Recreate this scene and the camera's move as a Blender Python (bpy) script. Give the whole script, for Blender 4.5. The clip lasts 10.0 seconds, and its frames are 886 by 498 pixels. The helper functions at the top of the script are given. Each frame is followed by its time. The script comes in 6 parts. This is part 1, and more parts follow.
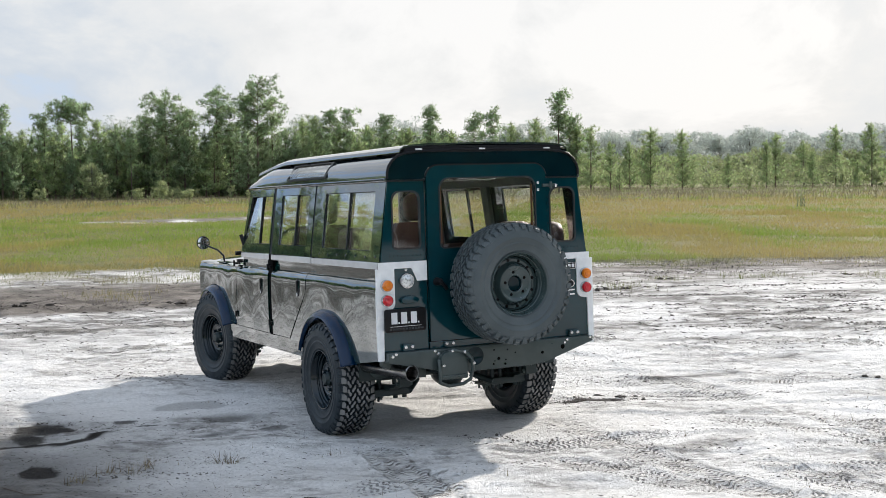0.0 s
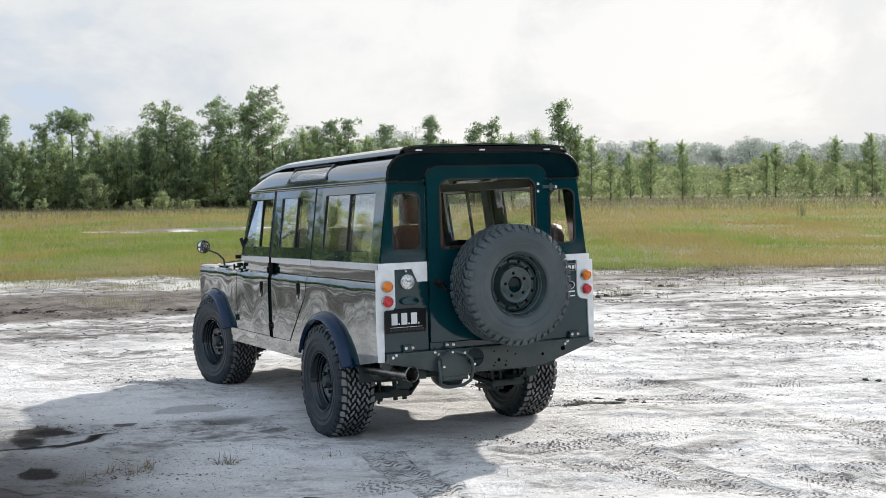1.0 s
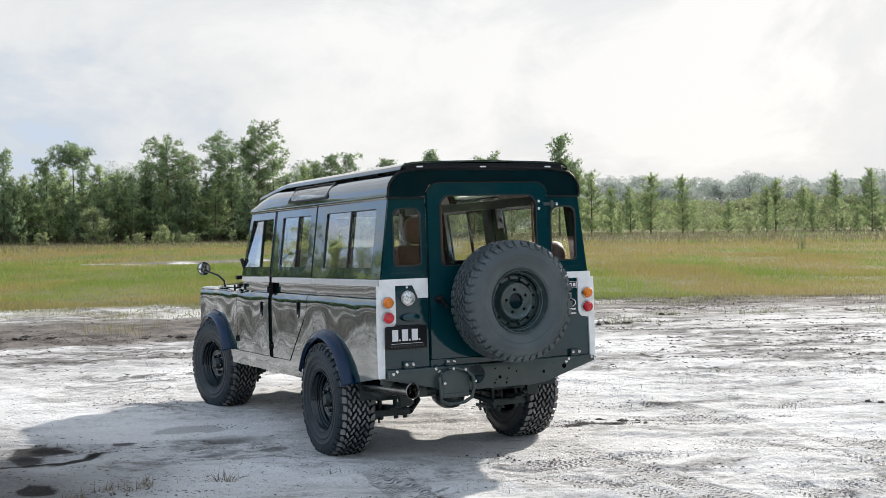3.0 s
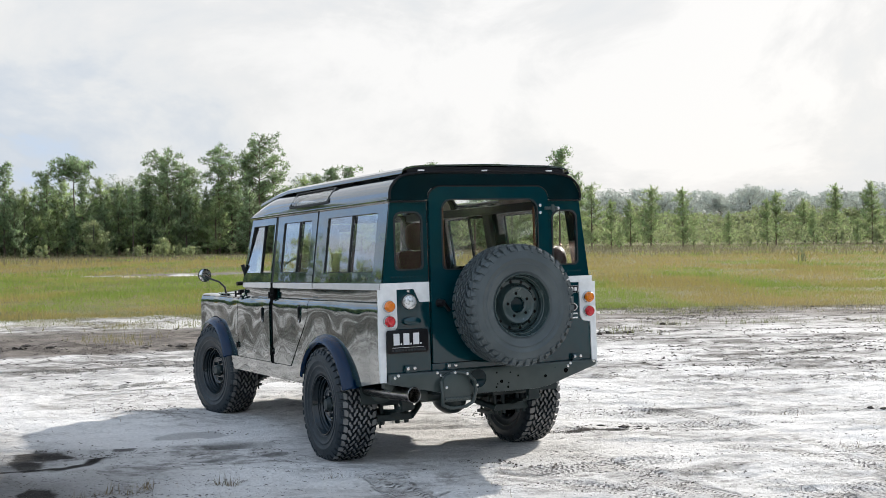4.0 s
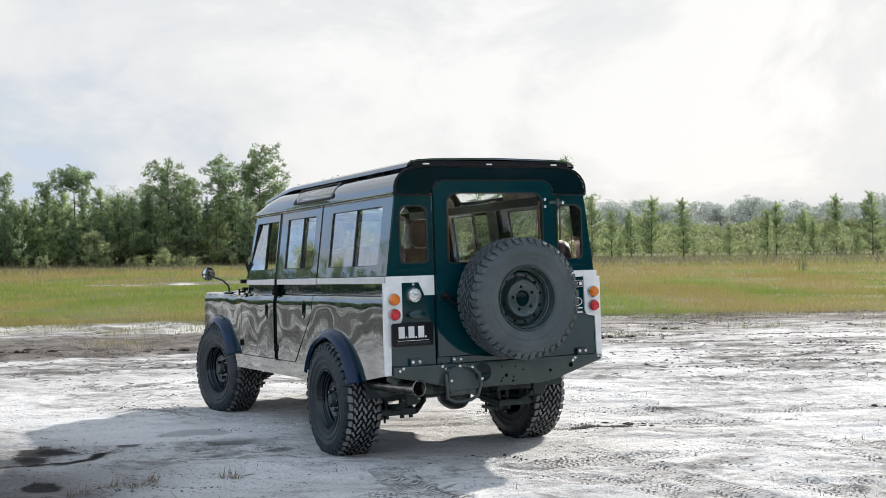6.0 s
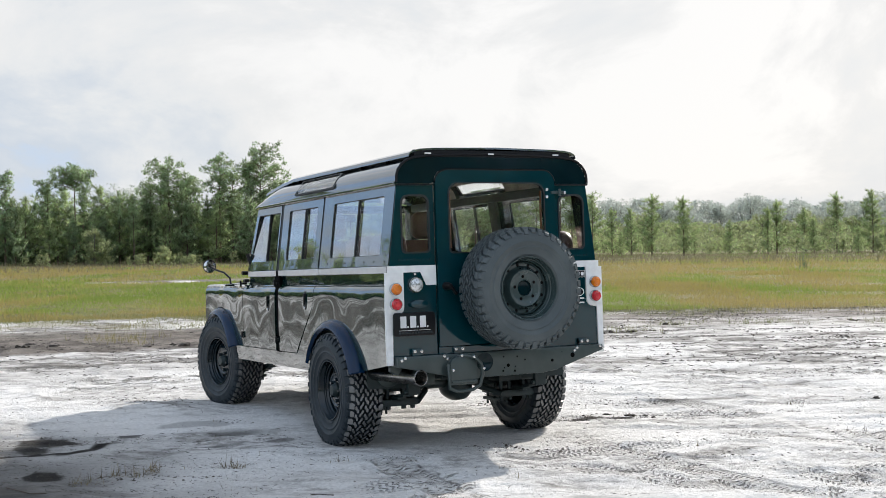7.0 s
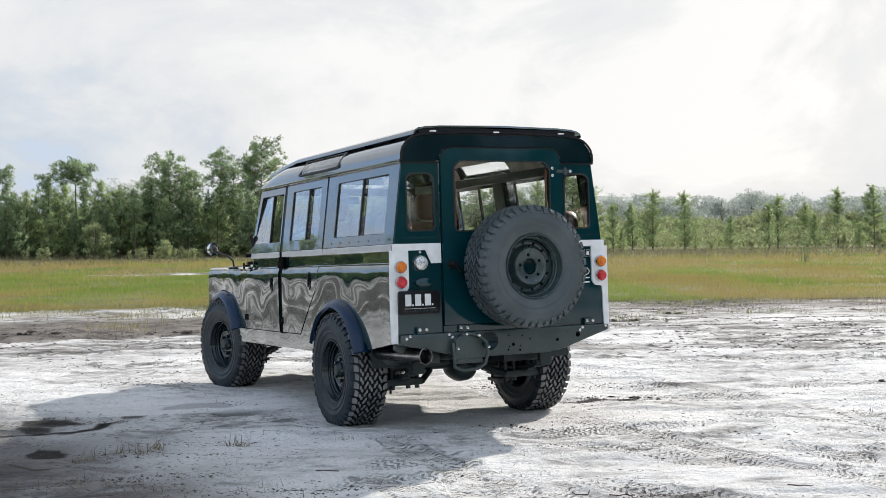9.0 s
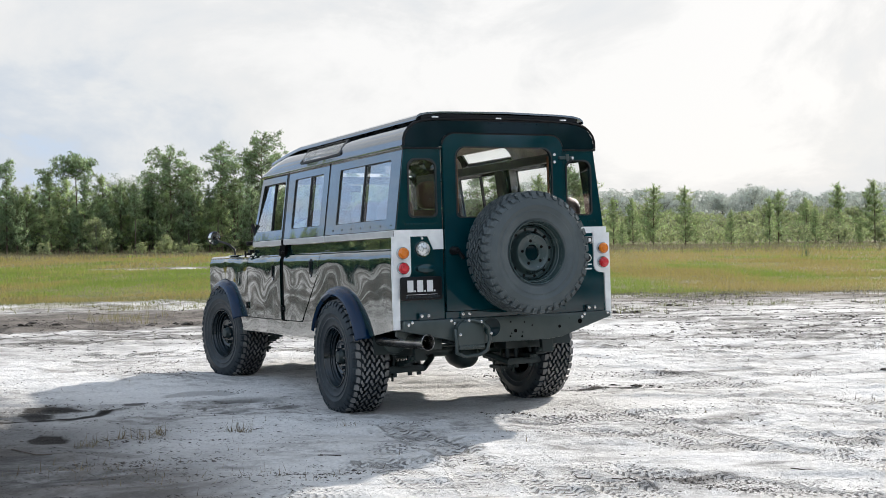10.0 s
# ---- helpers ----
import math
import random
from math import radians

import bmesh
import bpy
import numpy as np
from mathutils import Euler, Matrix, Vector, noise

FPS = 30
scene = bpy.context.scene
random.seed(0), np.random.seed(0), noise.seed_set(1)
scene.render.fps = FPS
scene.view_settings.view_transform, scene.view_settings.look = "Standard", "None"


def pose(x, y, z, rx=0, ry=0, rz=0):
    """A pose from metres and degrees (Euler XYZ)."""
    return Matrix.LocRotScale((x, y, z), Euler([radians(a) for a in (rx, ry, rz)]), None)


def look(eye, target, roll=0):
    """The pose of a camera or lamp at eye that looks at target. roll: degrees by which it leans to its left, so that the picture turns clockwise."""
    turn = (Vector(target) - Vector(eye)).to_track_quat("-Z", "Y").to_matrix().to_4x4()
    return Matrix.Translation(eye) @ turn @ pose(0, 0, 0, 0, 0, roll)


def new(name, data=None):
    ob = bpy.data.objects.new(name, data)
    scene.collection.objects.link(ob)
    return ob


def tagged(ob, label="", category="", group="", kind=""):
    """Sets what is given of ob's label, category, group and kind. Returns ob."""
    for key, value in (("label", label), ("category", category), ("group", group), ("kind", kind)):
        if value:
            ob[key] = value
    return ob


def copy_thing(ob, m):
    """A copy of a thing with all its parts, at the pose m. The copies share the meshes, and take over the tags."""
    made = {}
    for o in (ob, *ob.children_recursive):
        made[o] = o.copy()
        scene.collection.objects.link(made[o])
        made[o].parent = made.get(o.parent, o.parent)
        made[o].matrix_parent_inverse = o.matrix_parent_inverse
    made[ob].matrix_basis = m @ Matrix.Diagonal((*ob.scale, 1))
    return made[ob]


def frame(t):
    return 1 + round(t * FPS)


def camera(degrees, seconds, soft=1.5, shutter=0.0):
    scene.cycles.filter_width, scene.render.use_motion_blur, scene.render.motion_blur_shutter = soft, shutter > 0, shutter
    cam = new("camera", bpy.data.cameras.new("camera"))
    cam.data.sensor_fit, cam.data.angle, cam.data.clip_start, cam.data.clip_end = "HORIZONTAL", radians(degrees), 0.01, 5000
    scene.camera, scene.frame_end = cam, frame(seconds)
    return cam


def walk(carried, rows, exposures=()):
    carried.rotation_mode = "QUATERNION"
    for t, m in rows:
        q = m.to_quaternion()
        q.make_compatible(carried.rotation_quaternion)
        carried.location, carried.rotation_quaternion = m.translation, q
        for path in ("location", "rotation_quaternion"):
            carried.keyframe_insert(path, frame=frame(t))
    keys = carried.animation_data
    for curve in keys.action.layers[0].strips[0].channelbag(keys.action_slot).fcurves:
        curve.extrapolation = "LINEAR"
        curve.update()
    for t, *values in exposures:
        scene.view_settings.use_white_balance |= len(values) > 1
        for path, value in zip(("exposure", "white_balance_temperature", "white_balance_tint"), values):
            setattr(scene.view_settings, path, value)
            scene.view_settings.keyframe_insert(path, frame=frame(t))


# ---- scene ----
# ------------------------------------------------------------ camera
cam = camera(39.4, 10.0, soft=0.9)
PATH = [
    (0, -4.03, -7.315, 1.807, 86.765, 0.70, -26.66),
    (0.5, -4.032, -7.318, 1.777, 86.996, 0.71, -26.65),
    (1, -4.030, -7.318, 1.742, 87.271, 0.72, -26.64),
    (1.5, -4.028, -7.318, 1.707, 87.62, 0.715, -26.635),
    (2, -4.029, -7.320, 1.678, 88.046, 0.71, -26.633),
    (2.5, -4.031, -7.318, 1.649, 88.51, 0.71, -26.628),
    (4, -4.035, -7.298, 1.555, 89.516, 0.716, -26.613),
    (4.5, -4.043, -7.295, 1.525, 89.806, 0.72, -26.615),
    (5, -4.053, -7.292, 1.498, 89.977, 0.73, -26.617),
    (5.5, -4.061, -7.289, 1.467, 90.058, 0.735, -26.613),
    (7, -4.071, -7.272, 1.378, 89.985, 0.72, -26.592),
    (7.5, -4.073, -7.261, 1.348, 89.95, 0.70, -26.587),
    (8, -4.074, -7.25, 1.322, 89.888, 0.692, -26.567),
    (8.5, -4.079, -7.24, 1.294, 89.845, 0.68, -26.56),
    (9, -4.081, -7.226, 1.265, 89.775, 0.665, -26.558),
    (9.5, -4.084, -7.218, 1.235, 89.678, 0.66, -26.552),
    (10, -4.087, -7.212, 1.205, 89.56, 0.65, -26.538),
]
walk(cam, [(t, pose(x, y, z, rx, ry, rz)) for t, x, y, z, rx, ry, rz in PATH], exposures=[(0, 0.37), (10, 0.37)])

# ------------------------------------------------------------ light
SUN_TO = Vector((1.72, 0.97, 1.0)).normalized()
SUN_EL = math.asin(SUN_TO.z)
SUN_AZ = math.atan2(SUN_TO.x, SUN_TO.y)
sun = new("sun", bpy.data.lights.new("sun", "SUN"))
sun.data.energy, sun.data.angle, sun.data.color = 4.9, radians(1.2), (1.0, 0.95, 0.88)
sun.matrix_world = look(SUN_TO * 50, (0, 0, 0))

world = bpy.data.worlds.new("sky")
scene.world = world
world.use_nodes = True
wn, wl = world.node_tree.nodes, world.node_tree.links
wn.clear()


def wnode(kind, **values):
    n = wn.new(kind)
    for key, value in values.items():
        n.inputs[key].default_value = value
    return n


sky = wn.new("ShaderNodeTexSky")
sky.sky_type, sky.sun_disc = "NISHITA", False
sky.sun_elevation, sky.sun_rotation = SUN_EL, SUN_AZ
sky.dust_density = 2.0
clear = wn.new("ShaderNodeMix")
clear.data_type, clear.blend_type = "RGBA", "MULTIPLY"
clear.inputs[0].default_value = 1.0
wl.new(sky.outputs[0], clear.inputs[6])
clear.inputs[7].default_value = (0.1, 0.1, 0.1, 1)
coord = wn.new("ShaderNodeTexCoord")
stretch = wn.new("ShaderNodeMapping")
stretch.inputs["Scale"].default_value = (1.8, 1.8, 3.6)
wl.new(coord.outputs["Generated"], stretch.inputs[0])
puffs = wnode("ShaderNodeTexNoise", Scale=2.2, Detail=8.0, Roughness=0.6, Distortion=0.4)
wl.new(stretch.outputs[0], puffs.inputs["Vector"])
# thin cloud: bright veil on the sun's side, bluer sky behind
toward = wn.new("ShaderNodeVectorMath")
toward.operation = "DOT_PRODUCT"
wl.new(coord.outputs["Generated"], toward.inputs[0])
toward.inputs[1].default_value = tuple(SUN_TO)
edges = wnode("ShaderNodeMapRange", **{"From Min": 0.34, "From Max": 0.64, "To Min": 0.35, "To Max": 0.66})
edges.interpolation_type = "SMOOTHSTEP"
wl.new(puffs.outputs["Fac"], edges.inputs["Value"])
stir = wn.new("ShaderNodeMath")
stir.operation = "MULTIPLY_ADD"
wl.new(edges.outputs[0], stir.inputs[0])
stir.inputs[1].default_value = 1.6
wl.new(toward.outputs["Value"], stir.inputs[2])
veil = wn.new("ShaderNodeValToRGB")
span = wnode("ShaderNodeMapRange", **{"From Min": -1.0 + 0.80, "From Max": 1.0 + 0.80, "To Min": 0.0, "To Max": 1.0})
wl.new(stir.outputs[0], span.inputs["Value"])
wl.new(span.outputs[0], veil.inputs[0])
e = veil.color_ramp.elements
e[0].position, e[0].color = 0.0, (0.98, 1.09, 1.24, 1)
e[1].position, e[1].color = 1.0, (0.94, 0.935, 0.93, 1)
for p, c in ((0.66, (0.56, 0.68, 0.86, 1)), (0.40, (0.84, 0.98, 1.18, 1)), (0.60, (0.47, 0.68, 1.02, 1)), (0.71, (0.62, 0.68, 0.76, 1)), (0.78, (0.70, 0.74, 0.79, 1)), (0.84, (0.78, 0.80, 0.82, 1)), (0.91, (0.83, 0.835, 0.84, 1))):
    e.new(p).color = c
cover = wn.new("ShaderNodeMix")
cover.data_type = "RGBA"
cover.inputs[0].default_value = 0.96
wl.new(clear.outputs[2], cover.inputs[6])
wl.new(veil.outputs[0], cover.inputs[7])
back = wnode("ShaderNodeBackground", Strength=0.80)
wl.new(cover.outputs[2], back.inputs["Color"])
wl.new(back.outputs[0], wn.new("ShaderNodeOutputWorld").inputs[0])


# ------------------------------------------------------------ materials
def surface(name, colour, rough=0.5, metal=0.0, second=None, scale=6.0, mix=(0.4, 0.6), grain=0.0, grain_scale=80.0,
            wave=0.0, wave_scale=2.0, coat=0.0, ior=1.5, island=0.0, each=0.0, spread=0.08, lit=0.0, stretch=(1, 1, 1)):
    m = bpy.data.materials.new(name)
    m.use_nodes = True
    n, l = m.node_tree.nodes, m.node_tree.links
    b = n["Principled BSDF"]
    b.inputs["Metallic"].default_value = metal
    b.inputs["IOR"].default_value = ior
    b.inputs["Coat Weight"].default_value = coat
    b.inputs["Coat Roughness"].default_value = 0.02
    tc, mp = n.new("ShaderNodeTexCoord"), n.new("ShaderNodeMapping")
    mp.inputs["Scale"].default_value = stretch
    l.new(tc.outputs["Object"], mp.inputs[0])
    tex = n.new("ShaderNodeTexNoise")
    tex.inputs["Scale"].default_value, tex.inputs["Detail"].default_value = scale, 6
    l.new(mp.outputs[0], tex.inputs["Vector"])
    ramp = n.new("ShaderNodeValToRGB")
    ramp.color_ramp.elements[0].position, ramp.color_ramp.elements[1].position = mix
    second = second or tuple(c * 0.8 for c in colour)
    ramp.color_ramp.elements[0].color, ramp.color_ramp.elements[1].color = (*second, 1), (*colour, 1)
    l.new(tex.outputs["Fac"], ramp.inputs[0])
    out = ramp.outputs[0]
    if island or each:
        hsv = n.new("ShaderNodeHueSaturation")
        rnd = n.new("ShaderNodeNewGeometry").outputs["Random Per Island"] if island else n.new("ShaderNodeObjectInfo").outputs["Random"]
        for key, wide, mid in (("Value", island or each, 1.0), ("Hue", spread * 0.3, 0.5), ("Saturation", spread * 2, 1.0)):
            r = n.new("ShaderNodeMapRange")
            r.inputs["To Min"].default_value, r.inputs["To Max"].default_value = mid - wide, mid + wide
            l.new(rnd, r.inputs["Value"])
            l.new(r.outputs[0], hsv.inputs[key])
        l.new(out, hsv.inputs["Color"])
        out = hsv.outputs[0]
    l.new(out, b.inputs["Base Color"])
    rr = n.new("ShaderNodeMapRange")
    rr.inputs["To Min"].default_value, rr.inputs["To Max"].default_value = rough * 0.8, min(1.0, rough * 1.2)
    l.new(tex.outputs["Fac"], rr.inputs["Value"])
    l.new(rr.outputs[0], b.inputs["Roughness"])
    normal = None
    for strength, size, dist in ((wave, wave_scale, 0.045), (grain, grain_scale, 0.004)):
        if strength:
            t2, bp = n.new("ShaderNodeTexNoise"), n.new("ShaderNodeBump")
            t2.inputs["Scale"].default_value, t2.inputs["Detail"].default_value = size, (1.0 if dist > 0.01 else 5)
            bp.inputs["Strength"].default_value, bp.inputs["Distance"].default_value = strength, dist
            l.new(mp.outputs[0], t2.inputs["Vector"])
            l.new(t2.outputs["Fac"], bp.inputs["Height"])
            if normal:
                l.new(normal, bp.inputs["Normal"])
            normal = bp.outputs[0]
    if normal:
        l.new(normal, b.inputs["Normal"])
        if coat:
            l.new(normal, b.inputs["Coat Normal"])
    if lit:
        tr, ms = n.new("ShaderNodeBsdfTranslucent"), n.new("ShaderNodeMixShader")
        l.new(out, tr.inputs["Color"])
        ms.inputs[0].default_value = lit
        l.new(b.outputs[0], ms.inputs[1])
        l.new(tr.outputs[0], ms.inputs[2])
        l.new(ms.outputs[0], n["Material Output"].inputs[0])
    return m


def clear_glass(name, tint, coat=0.0, coat_ior=1.5):
    m = bpy.data.materials.new(name)
    m.use_nodes = True
    n, l = m.node_tree.nodes, m.node_tree.links
    b = n["Principled BSDF"]
    for key, value in (("Base Color", (*tint, 1)), ("Roughness", 0.0), ("Transmission Weight", 1.0), ("IOR", 1.45), ("Coat Weight", coat), ("Coat IOR", coat_ior), ("Coat Roughness", 0.0)):
        b.inputs[key].default_value = value
    tc, tex, bp = n.new("ShaderNodeTexCoord"), n.new("ShaderNodeTexNoise"), n.new("ShaderNodeBump")
    tex.inputs["Scale"].default_value, tex.inputs["Detail"].default_value = 3.0, 1.0
    bp.inputs["Strength"].default_value, bp.inputs["Distance"].default_value = 0.10, 0.01
    l.new(tc.outputs["Object"], tex.inputs["Vector"])
    l.new(tex.outputs["Fac"], bp.inputs["Height"])
    l.new(bp.outputs[0], b.inputs["Coat Normal"])
    return m


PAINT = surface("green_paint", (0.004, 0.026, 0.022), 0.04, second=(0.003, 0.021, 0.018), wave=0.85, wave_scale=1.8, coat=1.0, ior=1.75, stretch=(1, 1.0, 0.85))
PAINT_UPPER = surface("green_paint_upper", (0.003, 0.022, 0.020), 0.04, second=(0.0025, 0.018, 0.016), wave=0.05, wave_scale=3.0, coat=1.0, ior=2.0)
# rear copy of the body green, its bluer tone carrying the tail's lighting
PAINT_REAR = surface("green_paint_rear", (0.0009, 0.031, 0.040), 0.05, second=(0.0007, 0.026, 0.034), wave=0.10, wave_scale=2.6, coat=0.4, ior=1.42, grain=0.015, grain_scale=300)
ROOF = surface("roof_paint", (0.012, 0.022, 0.028), 0.07, second=(0.010, 0.017, 0.022), wave=0.12, wave_scale=2.0, coat=1.0, ior=2.3)
# dark base colour holds the blue of the reflected sky
NAVY = surface("sky_tinted_arch", (0.0006, 0.017, 0.052), 0.06, second=(0.0005, 0.013, 0.042), wave=0.10, wave_scale=6, ior=1.36)
CAPPING = surface("grey_white_capping", (0.83, 0.83, 0.82), 0.34, second=(0.74, 0.74, 0.73), scale=14, grain=0.05, grain_scale=200)
# capping tone darkened for the weaker light on the vehicle's side
MOULDING = surface("shaded_side_moulding", (0.58, 0.58, 0.57), 0.16, second=(0.54, 0.54, 0.53), scale=14, grain=0.03, grain_scale=200, coat=1.0)
BLACK = surface("black_plastic", (0.005, 0.005, 0.006), 0.38, grain=0.1, grain_scale=200, ior=1.33)
# road tyres get a shaded copy of the rubber, the spare a lit one
RUBBER = surface("shaded_tyre_rubber", (0.012, 0.019, 0.025), 0.45, ior=1.35, second=(0.020, 0.029, 0.036), scale=9, grain=0.25, grain_scale=120)
SPARE_RUBBER = surface("lit_tyre_rubber", (0.050, 0.065, 0.070), 0.48, second=(0.071, 0.088, 0.093), scale=5, grain=0.35, grain_scale=120)
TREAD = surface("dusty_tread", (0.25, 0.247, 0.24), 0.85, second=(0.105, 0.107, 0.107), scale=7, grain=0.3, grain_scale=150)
# wheel paint likewise: shaded copy on the road wheels, lit copy on the spare
STEEL = surface("shaded_wheel_paint", (0.004, 0.013, 0.020), 0.16, ior=1.5, second=(0.003, 0.008, 0.011), scale=12, grain=0.05)
SPARE_STEEL = surface("lit_wheel_paint", (0.032, 0.053, 0.053), 0.26, coat=0.3, second=(0.025, 0.043, 0.044), scale=12, grain=0.05)
CHASSIS = surface("chassis_paint", (0.034, 0.050, 0.049), 0.30, second=(0.046, 0.063, 0.061), scale=7, grain=0.12, grain_scale=90)
# both colours take in the teal shade beneath the body
UNDER = surface("shaded_underside", (0.024, 0.042, 0.042), 0.40, second=(0.036, 0.056, 0.055), scale=9, grain=0.25)
DARKER = surface("shaded_dark_parts", (0.011, 0.024, 0.025), 0.5, grain=0.2)
PIPE = surface("exhaust_steel", (0.40, 0.385, 0.37), 0.2, 1.0, second=(0.26, 0.25, 0.24), scale=10)
# near-black that stands for the shade inside holes and gaps
RECESS_SHADE = surface("recess_shade", (0.002, 0.002, 0.002), 0.9, ior=1.15)
# body green darkened: the header's dark reflection is put in the colour
HEADER = surface("shaded_green_paint", (0.0015, 0.013, 0.017), 0.07, second=(0.001, 0.010, 0.014), wave=0.05, wave_scale=3.0, ior=1.32)
CHROME = surface("polished_steel", (0.62, 0.62, 0.62), 0.06, 1.0, second=(0.5, 0.5, 0.5))
BOLT = surface("zinc_bolt", (0.7, 0.7, 0.68), 0.25, 0.8)
LEATHER = surface("brown_leather", (0.135, 0.082, 0.068), 0.45, second=(0.095, 0.058, 0.048), scale=10, grain=0.3, grain_scale=120)
LINING = surface("beige_lining", (0.78, 0.72, 0.63), 0.85, second=(0.55, 0.50, 0.44), grain=0.2, grain_scale=200)
TRIM = surface("grey_green_cabin_trim", (0.10, 0.115, 0.11), 0.6, second=(0.08, 0.095, 0.09), grain=0.2)
TAN_EDGE = surface("tan_piping", (0.20, 0.075, 0.025), 0.5)
AMBER = surface("amber_lens", (0.75, 0.20, 0.006), 0.12, second=(0.62, 0.15, 0.005), coat=0.6, scale=60)
REDLENS = surface("red_lens", (0.62, 0.02, 0.03), 0.12, second=(0.45, 0.012, 0.02), coat=0.6, scale=60)
CLEARLENS = surface("clear_lens", (0.72, 0.73, 0.72), 0.1, 0.35, second=(0.30, 0.31, 0.30), coat=0.8, scale=70, mix=(0.42, 0.5))
WHITE = surface("white_lettering", (0.8, 0.8, 0.8), 0.5)
GLASS = clear_glass("window_glass", (0.985, 1.0, 0.995))
SIDE_GLASS = clear_glass("reflective_side_glass", (0.98, 0.995, 0.99), 1.0, 2.15)
RUBBERSEAL = surface("window_rubber", (0.010, 0.012, 0.012), 0.5)
BARK = surface("pine_bark", (0.13, 0.085, 0.06), 0.9, second=(0.07, 0.05, 0.04), scale=3, grain=0.5, grain_scale=25)
GREYBARK = surface("grey_bark", (0.17, 0.15, 0.13), 0.9, second=(0.09, 0.08, 0.07), scale=3, grain=0.5, grain_scale=25)
NEEDLE = surface("pine_needles", (0.46, 0.54, 0.26), 0.6, second=(0.26, 0.33, 0.15), scale=0.3, island=0.4, spread=0.1, lit=0.4, ior=1.15)
NEEDLE_BLUE = surface("dark_pine_needles", (0.33, 0.42, 0.215), 0.6, second=(0.19, 0.25, 0.13), scale=0.3, island=0.4, spread=0.1, lit=0.28, ior=1.15)
# pine green darkened to stand for shade inside the wood
INNER = surface("shade_toned_foliage", (0.20, 0.255, 0.135), 0.7, second=(0.115, 0.15, 0.082), scale=0.3, island=0.4, spread=0.1, lit=0.25, ior=1.15)
# foliage darkened so the body side reflects a dark wood
BRAKE = surface("reflection_dark_foliage", (0.135, 0.132, 0.095), 0.7, second=(0.085, 0.083, 0.060), scale=0.3, island=0.4, spread=0.1, lit=0.2, ior=1.15)
# bright green lightened and desaturated to carry some haze
LEAF = surface("hazed_bright_leaves", (0.45, 0.485, 0.25), 0.75, second=(0.30, 0.345, 0.175), scale=0.8, island=0.35, spread=0.1, lit=0.35, ior=1.15)
# oak green paled and greyed: distance haze is part of this colour
OAK = surface("hazed_oak_leaves", (0.52, 0.565, 0.51), 0.7, second=(0.44, 0.48, 0.43), scale=0.5, island=0.2, spread=0.08, lit=0.4, ior=1.15)
DRYWEED = surface("dry_weed", (0.20, 0.15, 0.09), 0.8, second=(0.11, 0.09, 0.05), island=0.4, lit=0.2)


# ------------------------------------------------------------ mesh helpers
def part(name, bm, material, parent, label=""):
    if isinstance(bm, bpy.types.Mesh):
        me = bm
    else:
        me = bpy.data.meshes.new(name)
        bm.to_mesh(me)
        bm.free()
    if not me.materials:
        me.materials.append(material)
    ob = new(name, me)
    ob.parent = parent
    return tagged(ob, label) if label else ob


def smooth(bm, angle=40):
    bmesh.ops.recalc_face_normals(bm, faces=bm.faces)
    for f in bm.faces:
        f.smooth = True
    for e in bm.edges:
        if len(e.link_faces) == 2 and e.calc_face_angle(0) > radians(angle):
            e.smooth = False
    return bm


def flat_sides(bm):
    """Keeps the broad sides of a block plane, so that they mirror without bending."""
    for f in bm.faces:
        if max(abs(c) for c in f.normal) > 0.9995:
            f.smooth = False
    return bm


def box(x0, x1, y0, y1, z0, z1, bevel=0.006, bm=None, segs=2):
    own = bm is None
    bm = bm or bmesh.new()
    made = bmesh.ops.create_cube(bm, size=1.0)["verts"]
    for v in made:
        v.co = Vector((x0 + (v.co.x + 0.5) * (x1 - x0), y0 + (v.co.y + 0.5) * (y1 - y0), z0 + (v.co.z + 0.5) * (z1 - z0)))
    if bevel:
        edges = list({e for v in made for e in v.link_edges})
        bmesh.ops.bevel(bm, geom=edges, offset=bevel, segments=segs, profile=0.6, affect="EDGES")
    return flat_sides(smooth(bm)) if own else bm


def lathe(profile, steps=32, m=None, bm=None, closed=False):
    """profile: (radius, height) pairs turned round the z axis, then moved by m."""
    own = bm is None
    bm = bm or bmesh.new()
    m = m or Matrix()
    rings = []
    for r, h in profile:
        if r < 1e-5:
            rings.append([bm.verts.new(m @ Vector((0, 0, h)))])
        else:
            rings.append([bm.verts.new(m @ Vector((r * math.cos(a), r * math.sin(a), h))) for a in (2 * math.pi * i / steps for i in range(steps))])
    pairs = list(zip(rings, rings[1:])) + ([(rings[-1], rings[0])] if closed else [])
    for a, b in pairs:
        for i in range(steps):
            j = (i + 1) % steps
            if len(a) == 1 and len(b) > 1:
                bm.faces.new((a[0], b[i], b[j]))
            elif len(b) == 1 and len(a) > 1:
                bm.faces.new((a[i], a[j], b[0]))
            elif len(a) > 1:
                bm.faces.new((a[i], a[j], b[j], b[i]))
    return smooth(bm) if own else bm


def rod(p, q, r0, r1=None, steps=12, bm=None):
    p, q = Vector(p), Vector(q)
    r1 = r0 if r1 is None else r1
    d = (q - p).length
    m = Matrix.Translation(p) @ (q - p).to_track_quat("Z", "Y").to_matrix().to_4x4()
    return lathe([(0, 0), (r0, 0), (r1, d), (0, d)], steps, m, bm)


